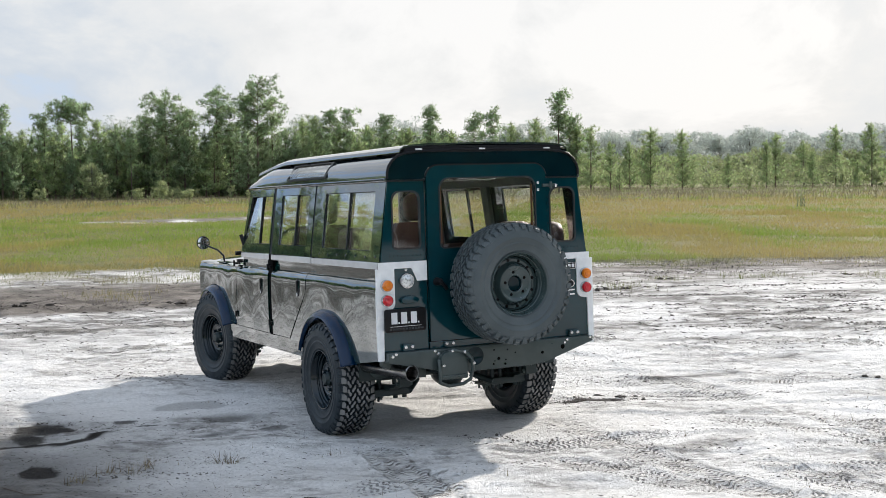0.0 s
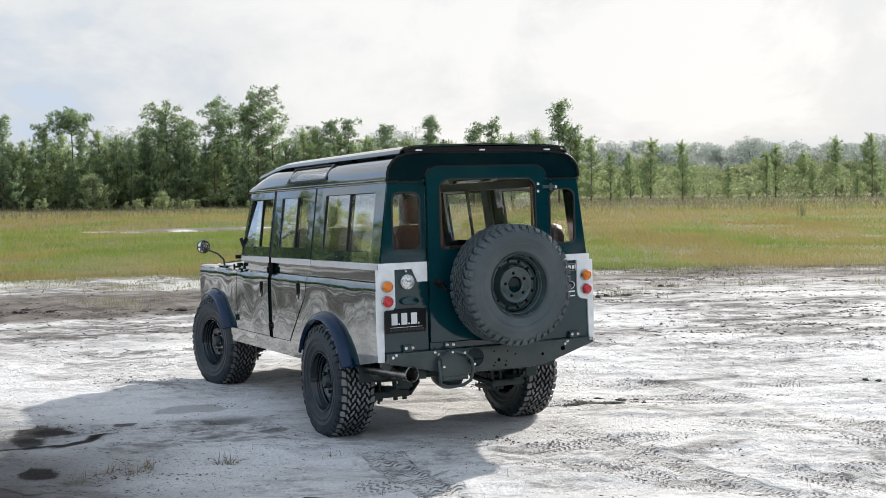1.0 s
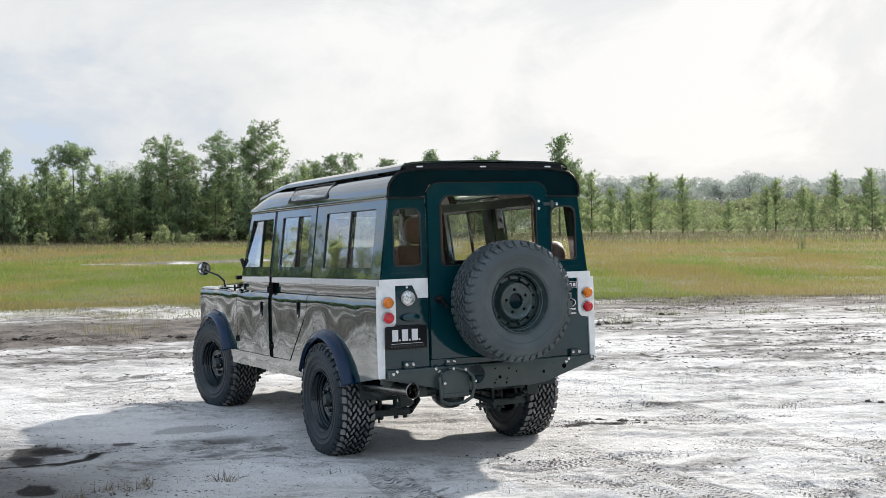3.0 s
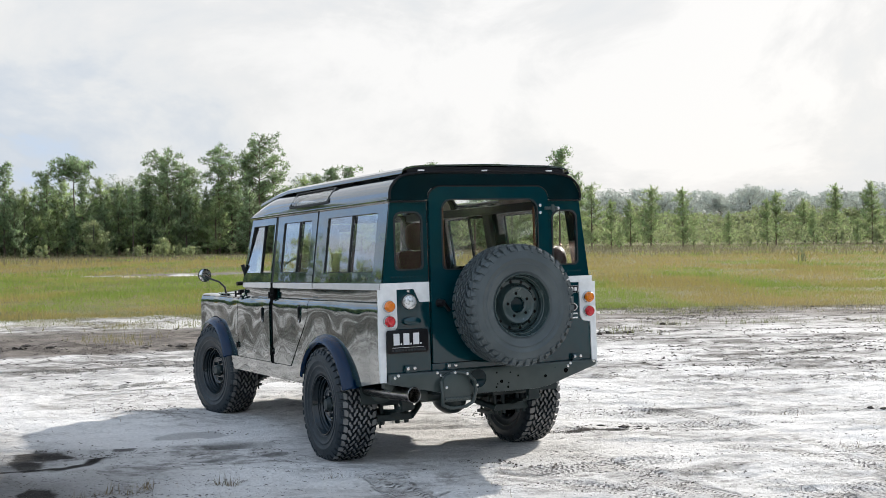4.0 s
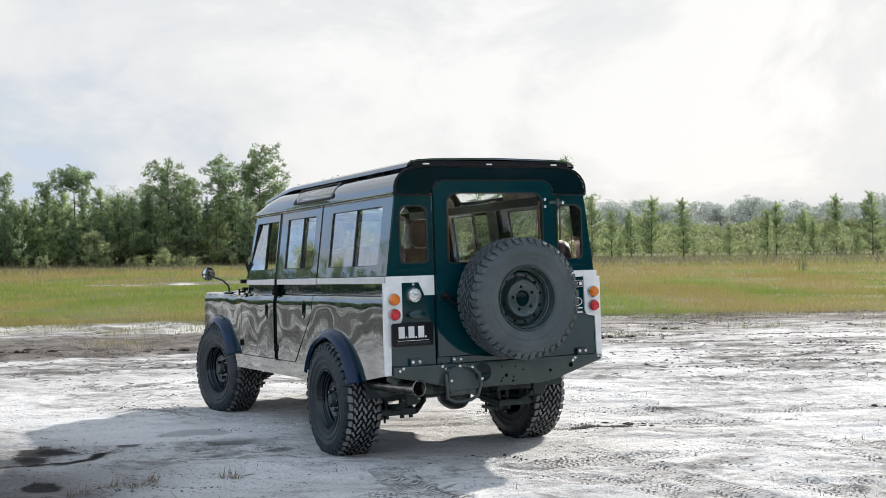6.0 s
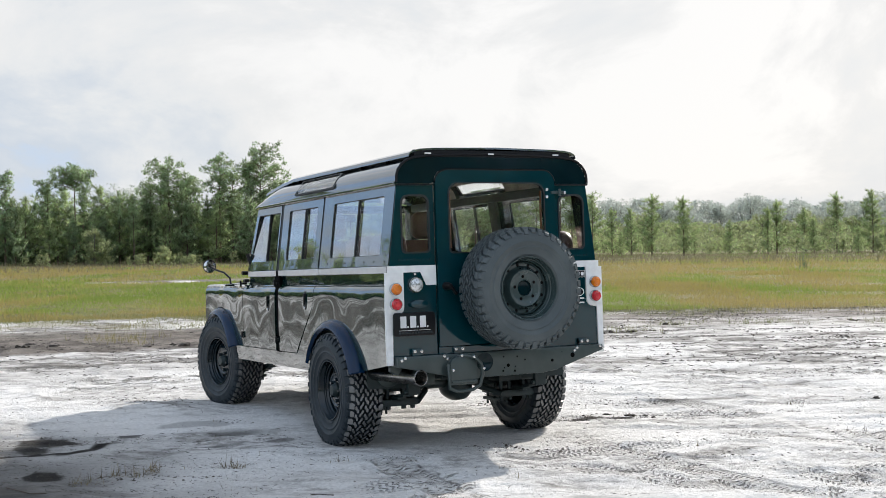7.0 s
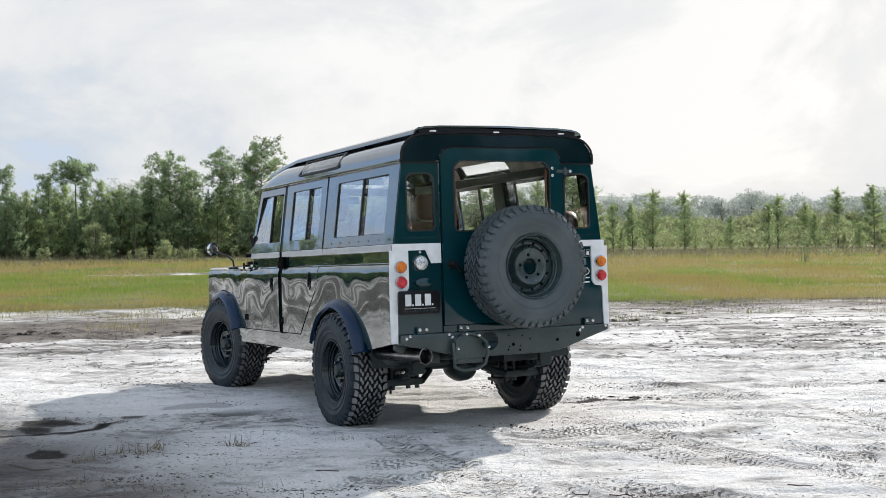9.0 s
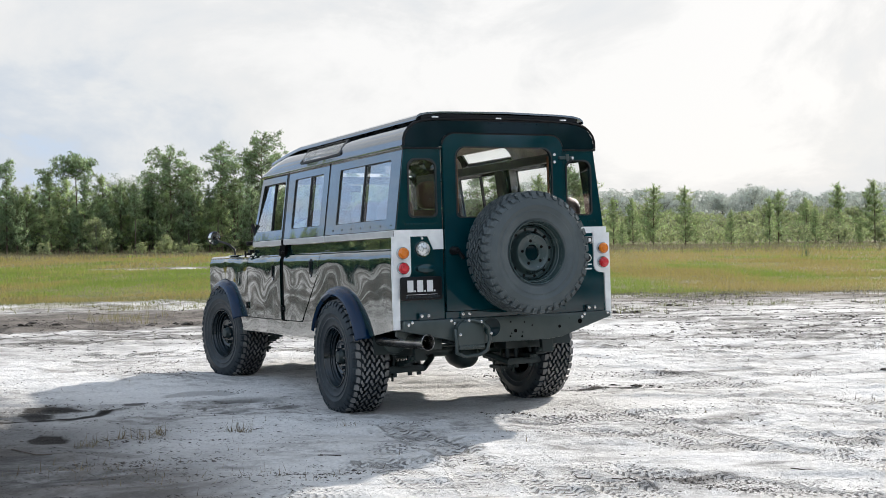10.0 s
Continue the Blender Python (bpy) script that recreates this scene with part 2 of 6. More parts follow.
def tube(points, r, steps=10):
    """A bent tube along points."""
    bm = bmesh.new()
    pts = [Vector(p) for p in points]
    rings = []
    side = None
    for i, p in enumerate(pts):
        d = (pts[min(i + 1, len(pts) - 1)] - pts[max(i - 1, 0)]).normalized()
        if side is None:
            side = d.orthogonal().normalized()
        side = (side - side.dot(d) * d).normalized()
        up = d.cross(side)
        rings.append([bm.verts.new(p + (side * math.cos(a) + up * math.sin(a)) * r) for a in (2 * math.pi * k / steps for k in range(steps))])
    for a, b in zip(rings, rings[1:]):
        for i in range(steps):
            j = (i + 1) % steps
            bm.faces.new((a[i], a[j], b[j], b[i]))
    bm.faces.new(rings[0][::-1])
    bm.faces.new(rings[-1])
    return smooth(bm)


def slab(outer, offset, bm=None):
    """A solid sheet: a grid of points (rows of rows), thickened by the vector offset."""
    own = bm is None
    bm = bm or bmesh.new()
    off = Vector(offset)
    a = [[bm.verts.new(p) for p in row] for row in outer]
    b = [[bm.verts.new(Vector(p) + off) for p in row] for row in outer]
    nu, nv = len(a), len(a[0])
    for i in range(nu - 1):
        for j in range(nv - 1):
            bm.faces.new((a[i][j], a[i + 1][j], a[i + 1][j + 1], a[i][j + 1]))
            bm.faces.new((b[i][j + 1], b[i + 1][j + 1], b[i + 1][j], b[i][j]))
    rim = [(i, 0) for i in range(nu)] + [(nu - 1, j) for j in range(1, nv)] + [(i, nv - 1) for i in range(nu - 2, -1, -1)] + [(0, j) for j in range(nv - 2, 0, -1)]
    for (i, j), (k, m) in zip(rim, rim[1:] + rim[:1]):
        bm.faces.new((a[k][m], a[i][j], b[i][j], b[k][m]))
    return smooth(bm, 30) if own else bm


def prism(points, offset, bevel=0.0):
    """A flat polygon thickened by the vector offset."""
    bm = bmesh.new()
    off = Vector(offset)
    a = [bm.verts.new(p) for p in points]
    b = [bm.verts.new(Vector(p) + off) for p in points]
    bm.faces.new(a)
    bm.faces.new(b[::-1])
    n = len(a)
    for i in range(n):
        bm.faces.new((a[i], b[i], b[(i + 1) % n], a[(i + 1) % n]))
    bmesh.ops.recalc_face_normals(bm, faces=bm.faces)
    if bevel:
        bmesh.ops.bevel(bm, geom=list(bm.edges), offset=bevel, segments=2, profile=0.6, affect="EDGES")
    return smooth(bm, 30)


def rounded(x0, x1, z0, z1, radii, steps=6):
    """Corner-rounded rectangle; radii for (x0,z0), (x1,z0), (x1,z1), (x0,z1)."""
    pts = []
    for (cx, cz, a0), r in zip(((x0, z0, 180), (x1, z0, 270), (x1, z1, 0), (x0, z1, 90)), radii):
        mx, mz = cx + (r if cx == x0 else -r), cz + (r if cz == z0 else -r)
        for k in range(steps + 1):
            a = radians(a0 + 90 * k / steps)
            pts.append((mx + r * math.cos(a), mz + r * math.sin(a)))
    return pts


def reach(poly, c, ang):
    """How far the outline lies from c in the direction ang."""
    dx, dz, best = math.cos(ang), math.sin(ang), None
    for (ax, az), (bx, bz) in zip(poly, poly[1:] + poly[:1]):
        ex, ez = bx - ax, bz - az
        det = dx * -ez + ex * dz
        if abs(det) < 1e-12:
            continue
        px, pz = ax - c[0], az - c[1]
        t = (px * -ez + ex * pz) / det
        u = (dx * pz - dz * px) / det
        if t > 0 and -1e-6 <= u <= 1 + 1e-6 and (best is None or t < best):
            best = t
    return best


def pierced(outer, hole, to3d, offset):
    """A plate with a hole: both outlines in the plane, put in space by to3d, thickened by offset."""
    c = (sum(p[0] for p in hole) / len(hole), sum(p[1] for p in hole) / len(hole))
    angs = sorted({round(math.atan2(z - c[1], x - c[0]), 5) for x, z in outer + hole})
    off = Vector(offset)
    bm = bmesh.new()
    rings = []
    for poly in (hole, outer):
        flat = [(c[0] + reach(poly, c, a) * math.cos(a), c[1] + reach(poly, c, a) * math.sin(a)) for a in angs]
        rings.append([bm.verts.new(to3d(*p)) for p in flat])
        rings.append([bm.verts.new(Vector(to3d(*p)) + off) for p in flat])
    h0, h1, o0, o1 = rings
    n = len(angs)
    for i in range(n):
        j = (i + 1) % n
        bm.faces.new((h0[i], h0[j], o0[j], o0[i]))
        bm.faces.new((h1[j], h1[i], o1[i], o1[j]))
        bm.faces.new((h0[j], h0[i], h1[i], h1[j]))
        bm.faces.new((o0[i], o0[j], o1[j], o1[i]))
    return smooth(bm, 30)


def band(outer, width, to3d, offset):
    """A frame that follows an outline, of that width inwards."""
    c = (sum(p[0] for p in outer) / len(outer), sum(p[1] for p in outer) / len(outer))
    inner = []
    for x, z in outer:
        dx, dz = x - c[0], z - c[1]
        inner.append((c[0] + dx * (1 - width / max(abs(dx), 0.05)) if abs(dx) > width else x, c[1] + dz * (1 - width / max(abs(dz), 0.05)) if abs(dz) > width else z))
    return pierced(outer, inner, to3d, offset)


# ------------------------------------------------------------ the vehicle
CAR = Matrix(((0.999954, 0.0, -0.009611, 0.0), (0.000217, 0.999744, 0.022603, 0.0), (0.009608, -0.022604, 0.999698, 0.025), (0, 0, 0, 1)))
car = tagged(new("off_road_vehicle"), "dark green boxy off-road station wagon parked on white sand", "car")
car.matrix_world = CAR
REAR_Y, FRONT_Y = 0.96, 3.755
AXLE_Z = {REAR_Y: 0.385, FRONT_Y: 0.445}


def side_x(z):
    return float(np.interp(z, (0.48, 0.60, 0.70, 0.80, 0.90, 1.00, 1.05, 1.08, 1.10, 1.115, 1.126, 1.134, 1.14), (0.803, 0.8125, 0.8157, 0.8168, 0.8167, 0.8161, 0.8154, 0.8135, 0.8090, 0.8010, 0.790, 0.777, 0.752)))


def upper_x(z):
    return 0.80 - 0.072 * (z - 1.245) / 0.545


def arch(y, cy, r=0.475, base=0.6):
    d = abs(y - cy)
    return max(base, AXLE_Z[cy] + 0.02 + math.sqrt(r * r - d * d)) if d < r else base


def body_panel(name, s, front, rear, low, top=1.14, nu=36, nv=14, label=""):
    """One pressed lower panel; front and rear edges as functions of z, the bottom as a function of y."""
    rows = []
    for i in range(nu + 1):
        row = []
        for j in range(nv + 1):
            v = 1 - (1 - j / nv) ** 1.6
            zn = 0.6 + (top - 0.6) * v
            y = rear(zn) + (front(zn) - rear(zn)) * i / nu
            z = low(y) + (top - low(y)) * v
            row.append((s * side_x(z), y, z))
        rows.append(row)
    return part(name, slab(rows, (-s * 0.02, 0, 0)), PAINT, car, label)


def door_handle(s, y, z, door):
    """A narrow recessed lever over a round lock barrel."""
    bm = bmesh.new()
    box(s * 0.800 - 0.016, s * 0.800 + 0.016, y - 0.032, y + 0.032, z + 0.030, z + 0.135, 0.016, bm)
    lathe([(0, -0.03), (0.036, -0.03), (0.036, 0.012), (0.029, 0.018), (0, 0.018)], 20, Matrix.Translation((s * 0.802, y, z + 0.025)) @ Matrix.Rotation(s * math.pi / 2, 4, "Y"), bm)
    part("door_handle", smooth(bm), BLACK, door, "black recessed handle")
    part("lever", box(s * 0.822 - 0.006, s * 0.822 + 0.006, y - 0.011, y + 0.011, z + 0.03, z + 0.115, 0.004), BLACK, door)
    part("lock_barrel", lathe([(0, 0), (0.013, 0), (0.011, 0.005), (0, 0.005)], 14, Matrix.Translation((s * 0.820, y + 0.006, z + 0.008)) @ Matrix.Rotation(s * math.pi / 2, 4, "Y")), CHROME, door)


def quarter_low(y):
    if y < 0.46:
        return 0.612 - 0.065 * y / 0.46
    return arch(y, REAR_Y)


def wing_low(y):
    return arch(y, FRONT_Y, 0.475, 0.612 if y < FRONT_Y else 0.80)


def slant(z):
    return 1.36 if z > 0.99 else 1.36 + (0.99 - z) * 1.02


for s in (-1, 1):
    body_panel("front_wing", s, lambda z: 4.245, lambda z: 3.092, wing_low, top=1.135)
    d = body_panel("front_door", s, lambda z: 3.083, lambda z: 2.236, lambda y: 0.612)
    door_handle(s, 2.405, 0.93, d)
    d = body_panel("rear_door", s, lambda z: 2.150, slant, lambda y: 0.612)
    door_handle(s, 1.53, 0.955, d)
    body_panel("rear_quarter_panel", s, lambda z: slant(z) - 0.012, lambda z: 0.012, quarter_low, nu=60)
    part("door_gap_seal", box(s * 0.79 - 0.012, s * 0.79 + 0.012, 2.135, 2.250, 0.6, 1.25, 0.003), RECESS_SHADE, car)
    part("sill", slab([[(s * x, y, z) for x, z in ((0.775, 0.482), (0.792, 0.487), (0.797, 0.54), (0.800, 0.604))] for y in (1.47, 1.9, 2.4, 2.9, 3.38)], (-s * 0.02, 0, 0)), PAINT, car)
    # waist: a recessed strip under a pale moulding, broken at the doors
    part("waist_strip", slab([[(s * 0.7785, y, 1.125), (s * 0.777, y, 1.165), (s * 0.7745, y, 1.214)] for y in (0.01, 0.5, 1.0, 1.5, 2.0, 2.5, 2.98)], (-s * 0.024, 0, 0)), PAINT_UPPER, car)
    for a, b in ((0.0, 1.258), (1.276, 2.164), (2.222, 2.955)):
        part("belt_moulding", box(s * 0.792 - 0.013, s * 0.792 + 0.013, a, b, 1.206, 1.252, 0.006), MOULDING, car, "pale waist moulding with side shade in its grey")
    # hinges on the door shuts
    for hy, hz in ((2.19, 1.15), (2.19, 0.70), (3.095, 1.15), (3.09, 0.71)):
        bm = bmesh.new()
        box(s * 0.80 - 0.02, s * 0.80 + 0.024, hy - 0.032, hy + 0.032, hz - 0.009, hz + 0.009, 0.003, bm)
        rod((s * 0.826, hy, hz - 0.026), (s * 0.826, hy, hz + 0.026), 0.009, bm=bm)
        part("door_hinge", smooth(bm), BLACK, car)
    # arch flares
    for cy, z0, a0, a1 in ((REAR_Y, 0.40, 22, 163), (FRONT_Y, 0.445, 35, 160)):
        rows = []
        for k in range(33):
            a = radians(a0 + (a1 - a0) * k / 32)
            row = []
            for x, r in ((0.795, 0.500), (0.825, 0.500), (0.858, 0.488), (0.878, 0.465), (0.884, 0.445), (0.876, 0.435)):
                row.append((s * x, cy + math.cos(a) * r, z0 + math.sin(a) * (r - 0.012)))
            rows.append(row)
        part("wheel_arch_flare", slab(rows, (-s * 0.012, 0, -0.008)), NAVY, car, "glossy wheel arch flare, sky's blue in its navy")
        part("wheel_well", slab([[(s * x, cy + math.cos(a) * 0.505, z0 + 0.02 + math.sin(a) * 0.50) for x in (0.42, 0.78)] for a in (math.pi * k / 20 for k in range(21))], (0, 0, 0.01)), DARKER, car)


# ---- upper sides: frames with sliding windows
def upper_side(name, s, outline, hole, divider, slid_open=False):
    def at(y, z, out=0.0):
        return (s * (upper_x(z) + out), y, z)
    frame_part = part(name, pierced(outline, hole, at, (-s * 0.028, 0, 0)), PAINT_UPPER, car)
    part("window_seal", band([(y, z) for y, z in rounded_skew(hole, 0.004)], 0.007, lambda y, z: at(y, z, -0.006), (-s * 0.012, 0, 0)), RUBBERSEAL, frame_part)
    ys = [p[0] for p in hole]
    zs = [p[1] for p in hole]
    for a, b, depth in ((min(ys), divider + 0.01, -0.018), (divider - 0.01, max(ys), -0.011)):
        if slid_open and a < divider - 0.02:
            continue
        edge = clip_y(hole, a, b)
        lean = 0.055 if slid_open else 0.0
        part("pane", prism([at(y, z, depth - lean * (z - 1.52)) for y, z in edge], (-s * 0.004, 0, 0)), SIDE_GLASS if s < 0 else GLASS, frame_part, "sliding glass pane").visible_shadow = False
    top, low = max(zs), min(zs)
    part("window_divider", slab([[at(divider - 0.008, low), at(divider - 0.008, top)], [at(divider + 0.008, low), at(divider + 0.008, top)]], (-s * 0.02, 0, 0)), RUBBERSEAL, frame_part)
    return frame_part


def rounded_skew(hole, grow):
    cy, cz = sum(p[0] for p in hole) / len(hole), sum(p[1] for p in hole) / len(hole)
    return [(y + math.copysign(grow, y - cy), z + math.copysign(grow, z - cz)) for y, z in hole]


def clip_y(poly, a, b):
    """The part of a convex outline between y = a and y = b."""
    for keep, lim in ((1, a), (-1, b)):
        out = []
        for p, q in zip(poly, poly[1:] + poly[:1]):
            ip, iq = keep * (p[0] - lim) >= 0, keep * (q[0] - lim) >= 0
            if ip:
                out.append(p)
            if ip != iq:
                t = (lim - p[0]) / (q[0] - p[0])
                out.append((lim, p[1] + t * (q[1] - p[1])))
        poly = out
    return poly


for s in (-1, 1):
    upper_side("rear_quarter_window_frame", s, [(0.012, 1.255), (1.254, 1.255), (1.254, 1.782), (0.012, 1.782)], rounded(0.165, 1.065, 1.325, 1.718, (0.015,) * 4, 3), 0.60)
    upper_side("rear_door_window_frame", s, [(1.285, 1.255), (2.164, 1.255), (2.164, 1.778), (1.285, 1.778)], rounded(1.39, 2.02, 1.33, 1.718, (0.015,) * 4, 3), 1.655)
    upper_side("front_door_window_frame", s, [(2.222, 1.255), (2.965, 1.255), (2.835, 1.775), (2.222, 1.775)], [(2.245, 1.33), (2.895, 1.33), (2.785, 1.718), (2.245, 1.718)], 2.50, s < 0)
    part("door_pillar_seal", slab([[(s * (upper_x(z) - 0.004), y, z) for z in (1.25, 1.785)] for y in (1.250, 1.290)], (-s * 0.03, 0, 0)), BLACK, car)
    part("door_pillar_seal", slab([[(s * (upper_x(z) - 0.004), y, z) for z in (1.25, 1.785)] for y in (2.155, 2.232)], (-s * 0.03, 0, 0)), BLACK, car)
    part("roof_gutter", box(s * 0.735 - 0.016, s * 0.735 + 0.016, 0.0, 2.84, 1.778, 1.800, 0.006), ROOF, car)
    # small fixings along the lower window frame
    for k in range(7):
        y = 0.08 + 0.17 * k
        part("rivet", lathe([(0.007, 0), (0.006, 0.004), (0, 0.005)], 8, Matrix.Translation((s * (upper_x(1.285)), y, 1.285)) @ Matrix.Rotation(s * math.pi / 2, 4, "Y")), PAINT_UPPER, car)

# ---- roof
SECTION = [(0.728, 1.792), (0.727, 1.835), (0.716, 1.872), (0.690, 1.908), (0.652, 1.938), (0.60, 1.956), (0.50, 1.968), (0.25, 1.978), (0.0, 1.982)]
FULL = [(-x, z) for x, z in SECTION] + [(x, z) for x, z in SECTION[-2::-1]]


def roof_rise(y):
    return 1.0 if y < 2.35 else max(0.05, math.cos((y - 2.35) / 0.62 * math.pi / 2)) ** 0.75


# the roof's side has an opening for a curved light on each side, its top one over the cabin
LIGHT = (1.10, 1.88)
ys = [0.0, 0.4, 0.8, LIGHT[0], 1.45, 1.75, LIGHT[1], 2.2, 2.35, 2.45, 2.55, 2.65, 2.75, 2.82, 2.88]
bm = bmesh.new()
outer = [[bm.verts.new((x, y, 1.79 + (z - 1.79) * roof_rise(y))) for x, z in FULL] for y in ys]
inner = [[bm.verts.new((x * 0.975, y, 1.775 + (z - 1.79) * roof_rise(y))) for x, z in FULL] for y in ys]
last = len(FULL) - 1
for i in range(len(ys) - 1):
    for j in range(last):
        if LIGHT[0] <= ys[i] < LIGHT[1] and j in (1, 2, 3, last - 2, last - 3, last - 4):
            continue
        bm.faces.new((outer[i][j], outer[i][j + 1], outer[i + 1][j + 1], outer[i + 1][j]))
        bm.faces.new((inner[i][j], inner[i + 1][j], inner[i + 1][j + 1], inner[i][j + 1]))
for i in (0, len(ys) - 1):
    for j in range(last):
        bm.faces.new((outer[i][j], inner[i][j], inner[i][j + 1], outer[i][j + 1]))
part("roof", smooth(bm, 50), ROOF, car, "dark glossy steel roof")
def lined(y0, y1, strip, label=""):
    part("headlining", slab([[(x * 0.95, y, 1.768 + (z - 1.79) * 0.94) for x, z in strip] for y in (y0, (y0 + y1) / 2, y1)], (0, 0, -0.006)), LINING, car, label)


lined(0.03, LIGHT[0] - 0.03, FULL[1:-1], "beige headlining")
lined(LIGHT[0] - 0.028, LIGHT[1] + 0.028, FULL[4:-4])
lined(LIGHT[1] + 0.03, 2.36, FULL[1:-1])
for s in (-1, 1):
    def on_roof(y, q, out=0.0):
        x = float(np.interp(q, range(len(SECTION)), [p[0] for p in SECTION]))
        z = float(np.interp(q, range(len(SECTION)), [p[1] for p in SECTION]))
        return (s * (x + out * 0.75), y, z + out * 0.65)
    rim = rounded(LIGHT[0] - 0.03, LIGHT[1] + 0.03, 0.75, 4.15, (0.10, 0.10, 0.12, 0.12), 5)
    hole = rounded(LIGHT[0] + 0.005, LIGHT[1] - 0.005, 1.02, 3.9, (0.10, 0.10, 0.12, 0.12), 5)
    light = part("roof_light_seal", pierced(rim, hole, lambda y, q: on_roof(y, q, 0.012), (-s * 0.012, 0, -0.010)), RUBBERSEAL, car, "black rubber seal of the curved roof light")
    part("roof_light_glass", slab([[on_roof(y, q, 0.004) for q in (0.9, 1.5, 2, 2.5, 3, 3.5, 4.05)] for y in (LIGHT[0] - 0.005, 1.6, LIGHT[1] + 0.005)], (-s * 0.003, 0, -0.003)), GLASS, light, "curved roof glass").visible_shadow = False

# second roof skin held clear of the roof on spacers
skin = part("tropical_roof_skin", slab([[(x, y, z + (0 if y < 2.3 else -(y - 2.3) * 0.12)) for x, z in ((-0.642, 1.974), (-0.634, 1.990), (-0.61, 2.004), (-0.56, 2.015), (-0.45, 2.022), (0, 2.030), (0.45, 2.022), (0.56, 2.015), (0.61, 2.004), (0.634, 1.990), (0.642, 1.974))] for y in (-0.02, 0.5, 1.0, 1.6, 2.2, 2.5, 2.88)], (0, 0, -0.012)), ROOF, car, "glossy dark second roof skin")
for y in (0.03, 0.45, 0.9, 1.35, 1.8, 2.2, 2.55):
    for x in (-0.58, 0.0, 0.58):
        part("spacer", box(x - 0.02, x + 0.02, y - 0.012, y + 0.012, 1.79 + 0.155 * roof_rise(y), 2.0 - max(0, y - 2.3) * 0.12, 0.003), BLACK, skin)
# black strips added to stand for the shadow in the gap under the skin
for s in (-1, 1):
    part("skin_rail", slab([[(s * 0.575, y, 1.79 + 0.150 * roof_rise(y)), (s * 0.575, y, 2.004 - max(0, y - 2.3) * 0.12)] for y in (0.0, 0.6, 1.2, 1.8, 2.3, 2.5, 2.7, 2.84)], (-s * 0.03, 0, 0)), BLACK, skin)
part("skin_rail", box(-0.60, 0.60, -0.008, 0.02, 1.965, 2.010, 0.004), BLACK, skin)
for x in (-0.50, -0.03, 0.48):
    part("rear_clip", box(x - 0.022, x + 0.022, -0.024, 0.0, 1.980, 1.990, 0.003), CAPPING, skin, "pale metal clip")
part("rear_roof_edge", tube([(x * 1.006, -0.012, z + 0.004) for x, z in FULL], 0.009, 8), BLACK, car)


# ---- tail
def tail(x, z, y=0.0):
    return (x, y, z)


rim_in = [(-0.735, 1.788), (-0.46, 1.788), (-0.455, 1.83), (-0.43, 1.865), (-0.38, 1.882), (-0.2, 1.885), (0.0, 1.886)]
rim_in += [(-x, z) for x, z in rim_in[-2::-1]]
part("tail_header", slab([[(a[0], -0.004, a[1]), (b[0], -0.004, b[1])] for a, b in zip(
    [(float(np.interp(k / 40 * last, range(last + 1), [p[0] for p in FULL])), float(np.interp(k / 40 * last, range(last + 1), [p[1] for p in FULL]))) for k in range(41)],
    [(float(np.interp(k / 40 * 12, range(13), [p[0] for p in rim_in])), float(np.interp(k / 40 * 12, range(13), [p[1] for p in rim_in]))) for k in range(41)])], (0, 0.02, 0)), HEADER, car)
for k in range(13):
    x = -0.56 + 1.12 * k / 12
    part("rivet", lathe([(0.007, 0), (0.006, 0.004), (0, 0.005)], 8, Matrix.Translation((x, -0.004, 1.955)) @ Matrix.Rotation(math.pi / 2, 4, "X")), HEADER, car)
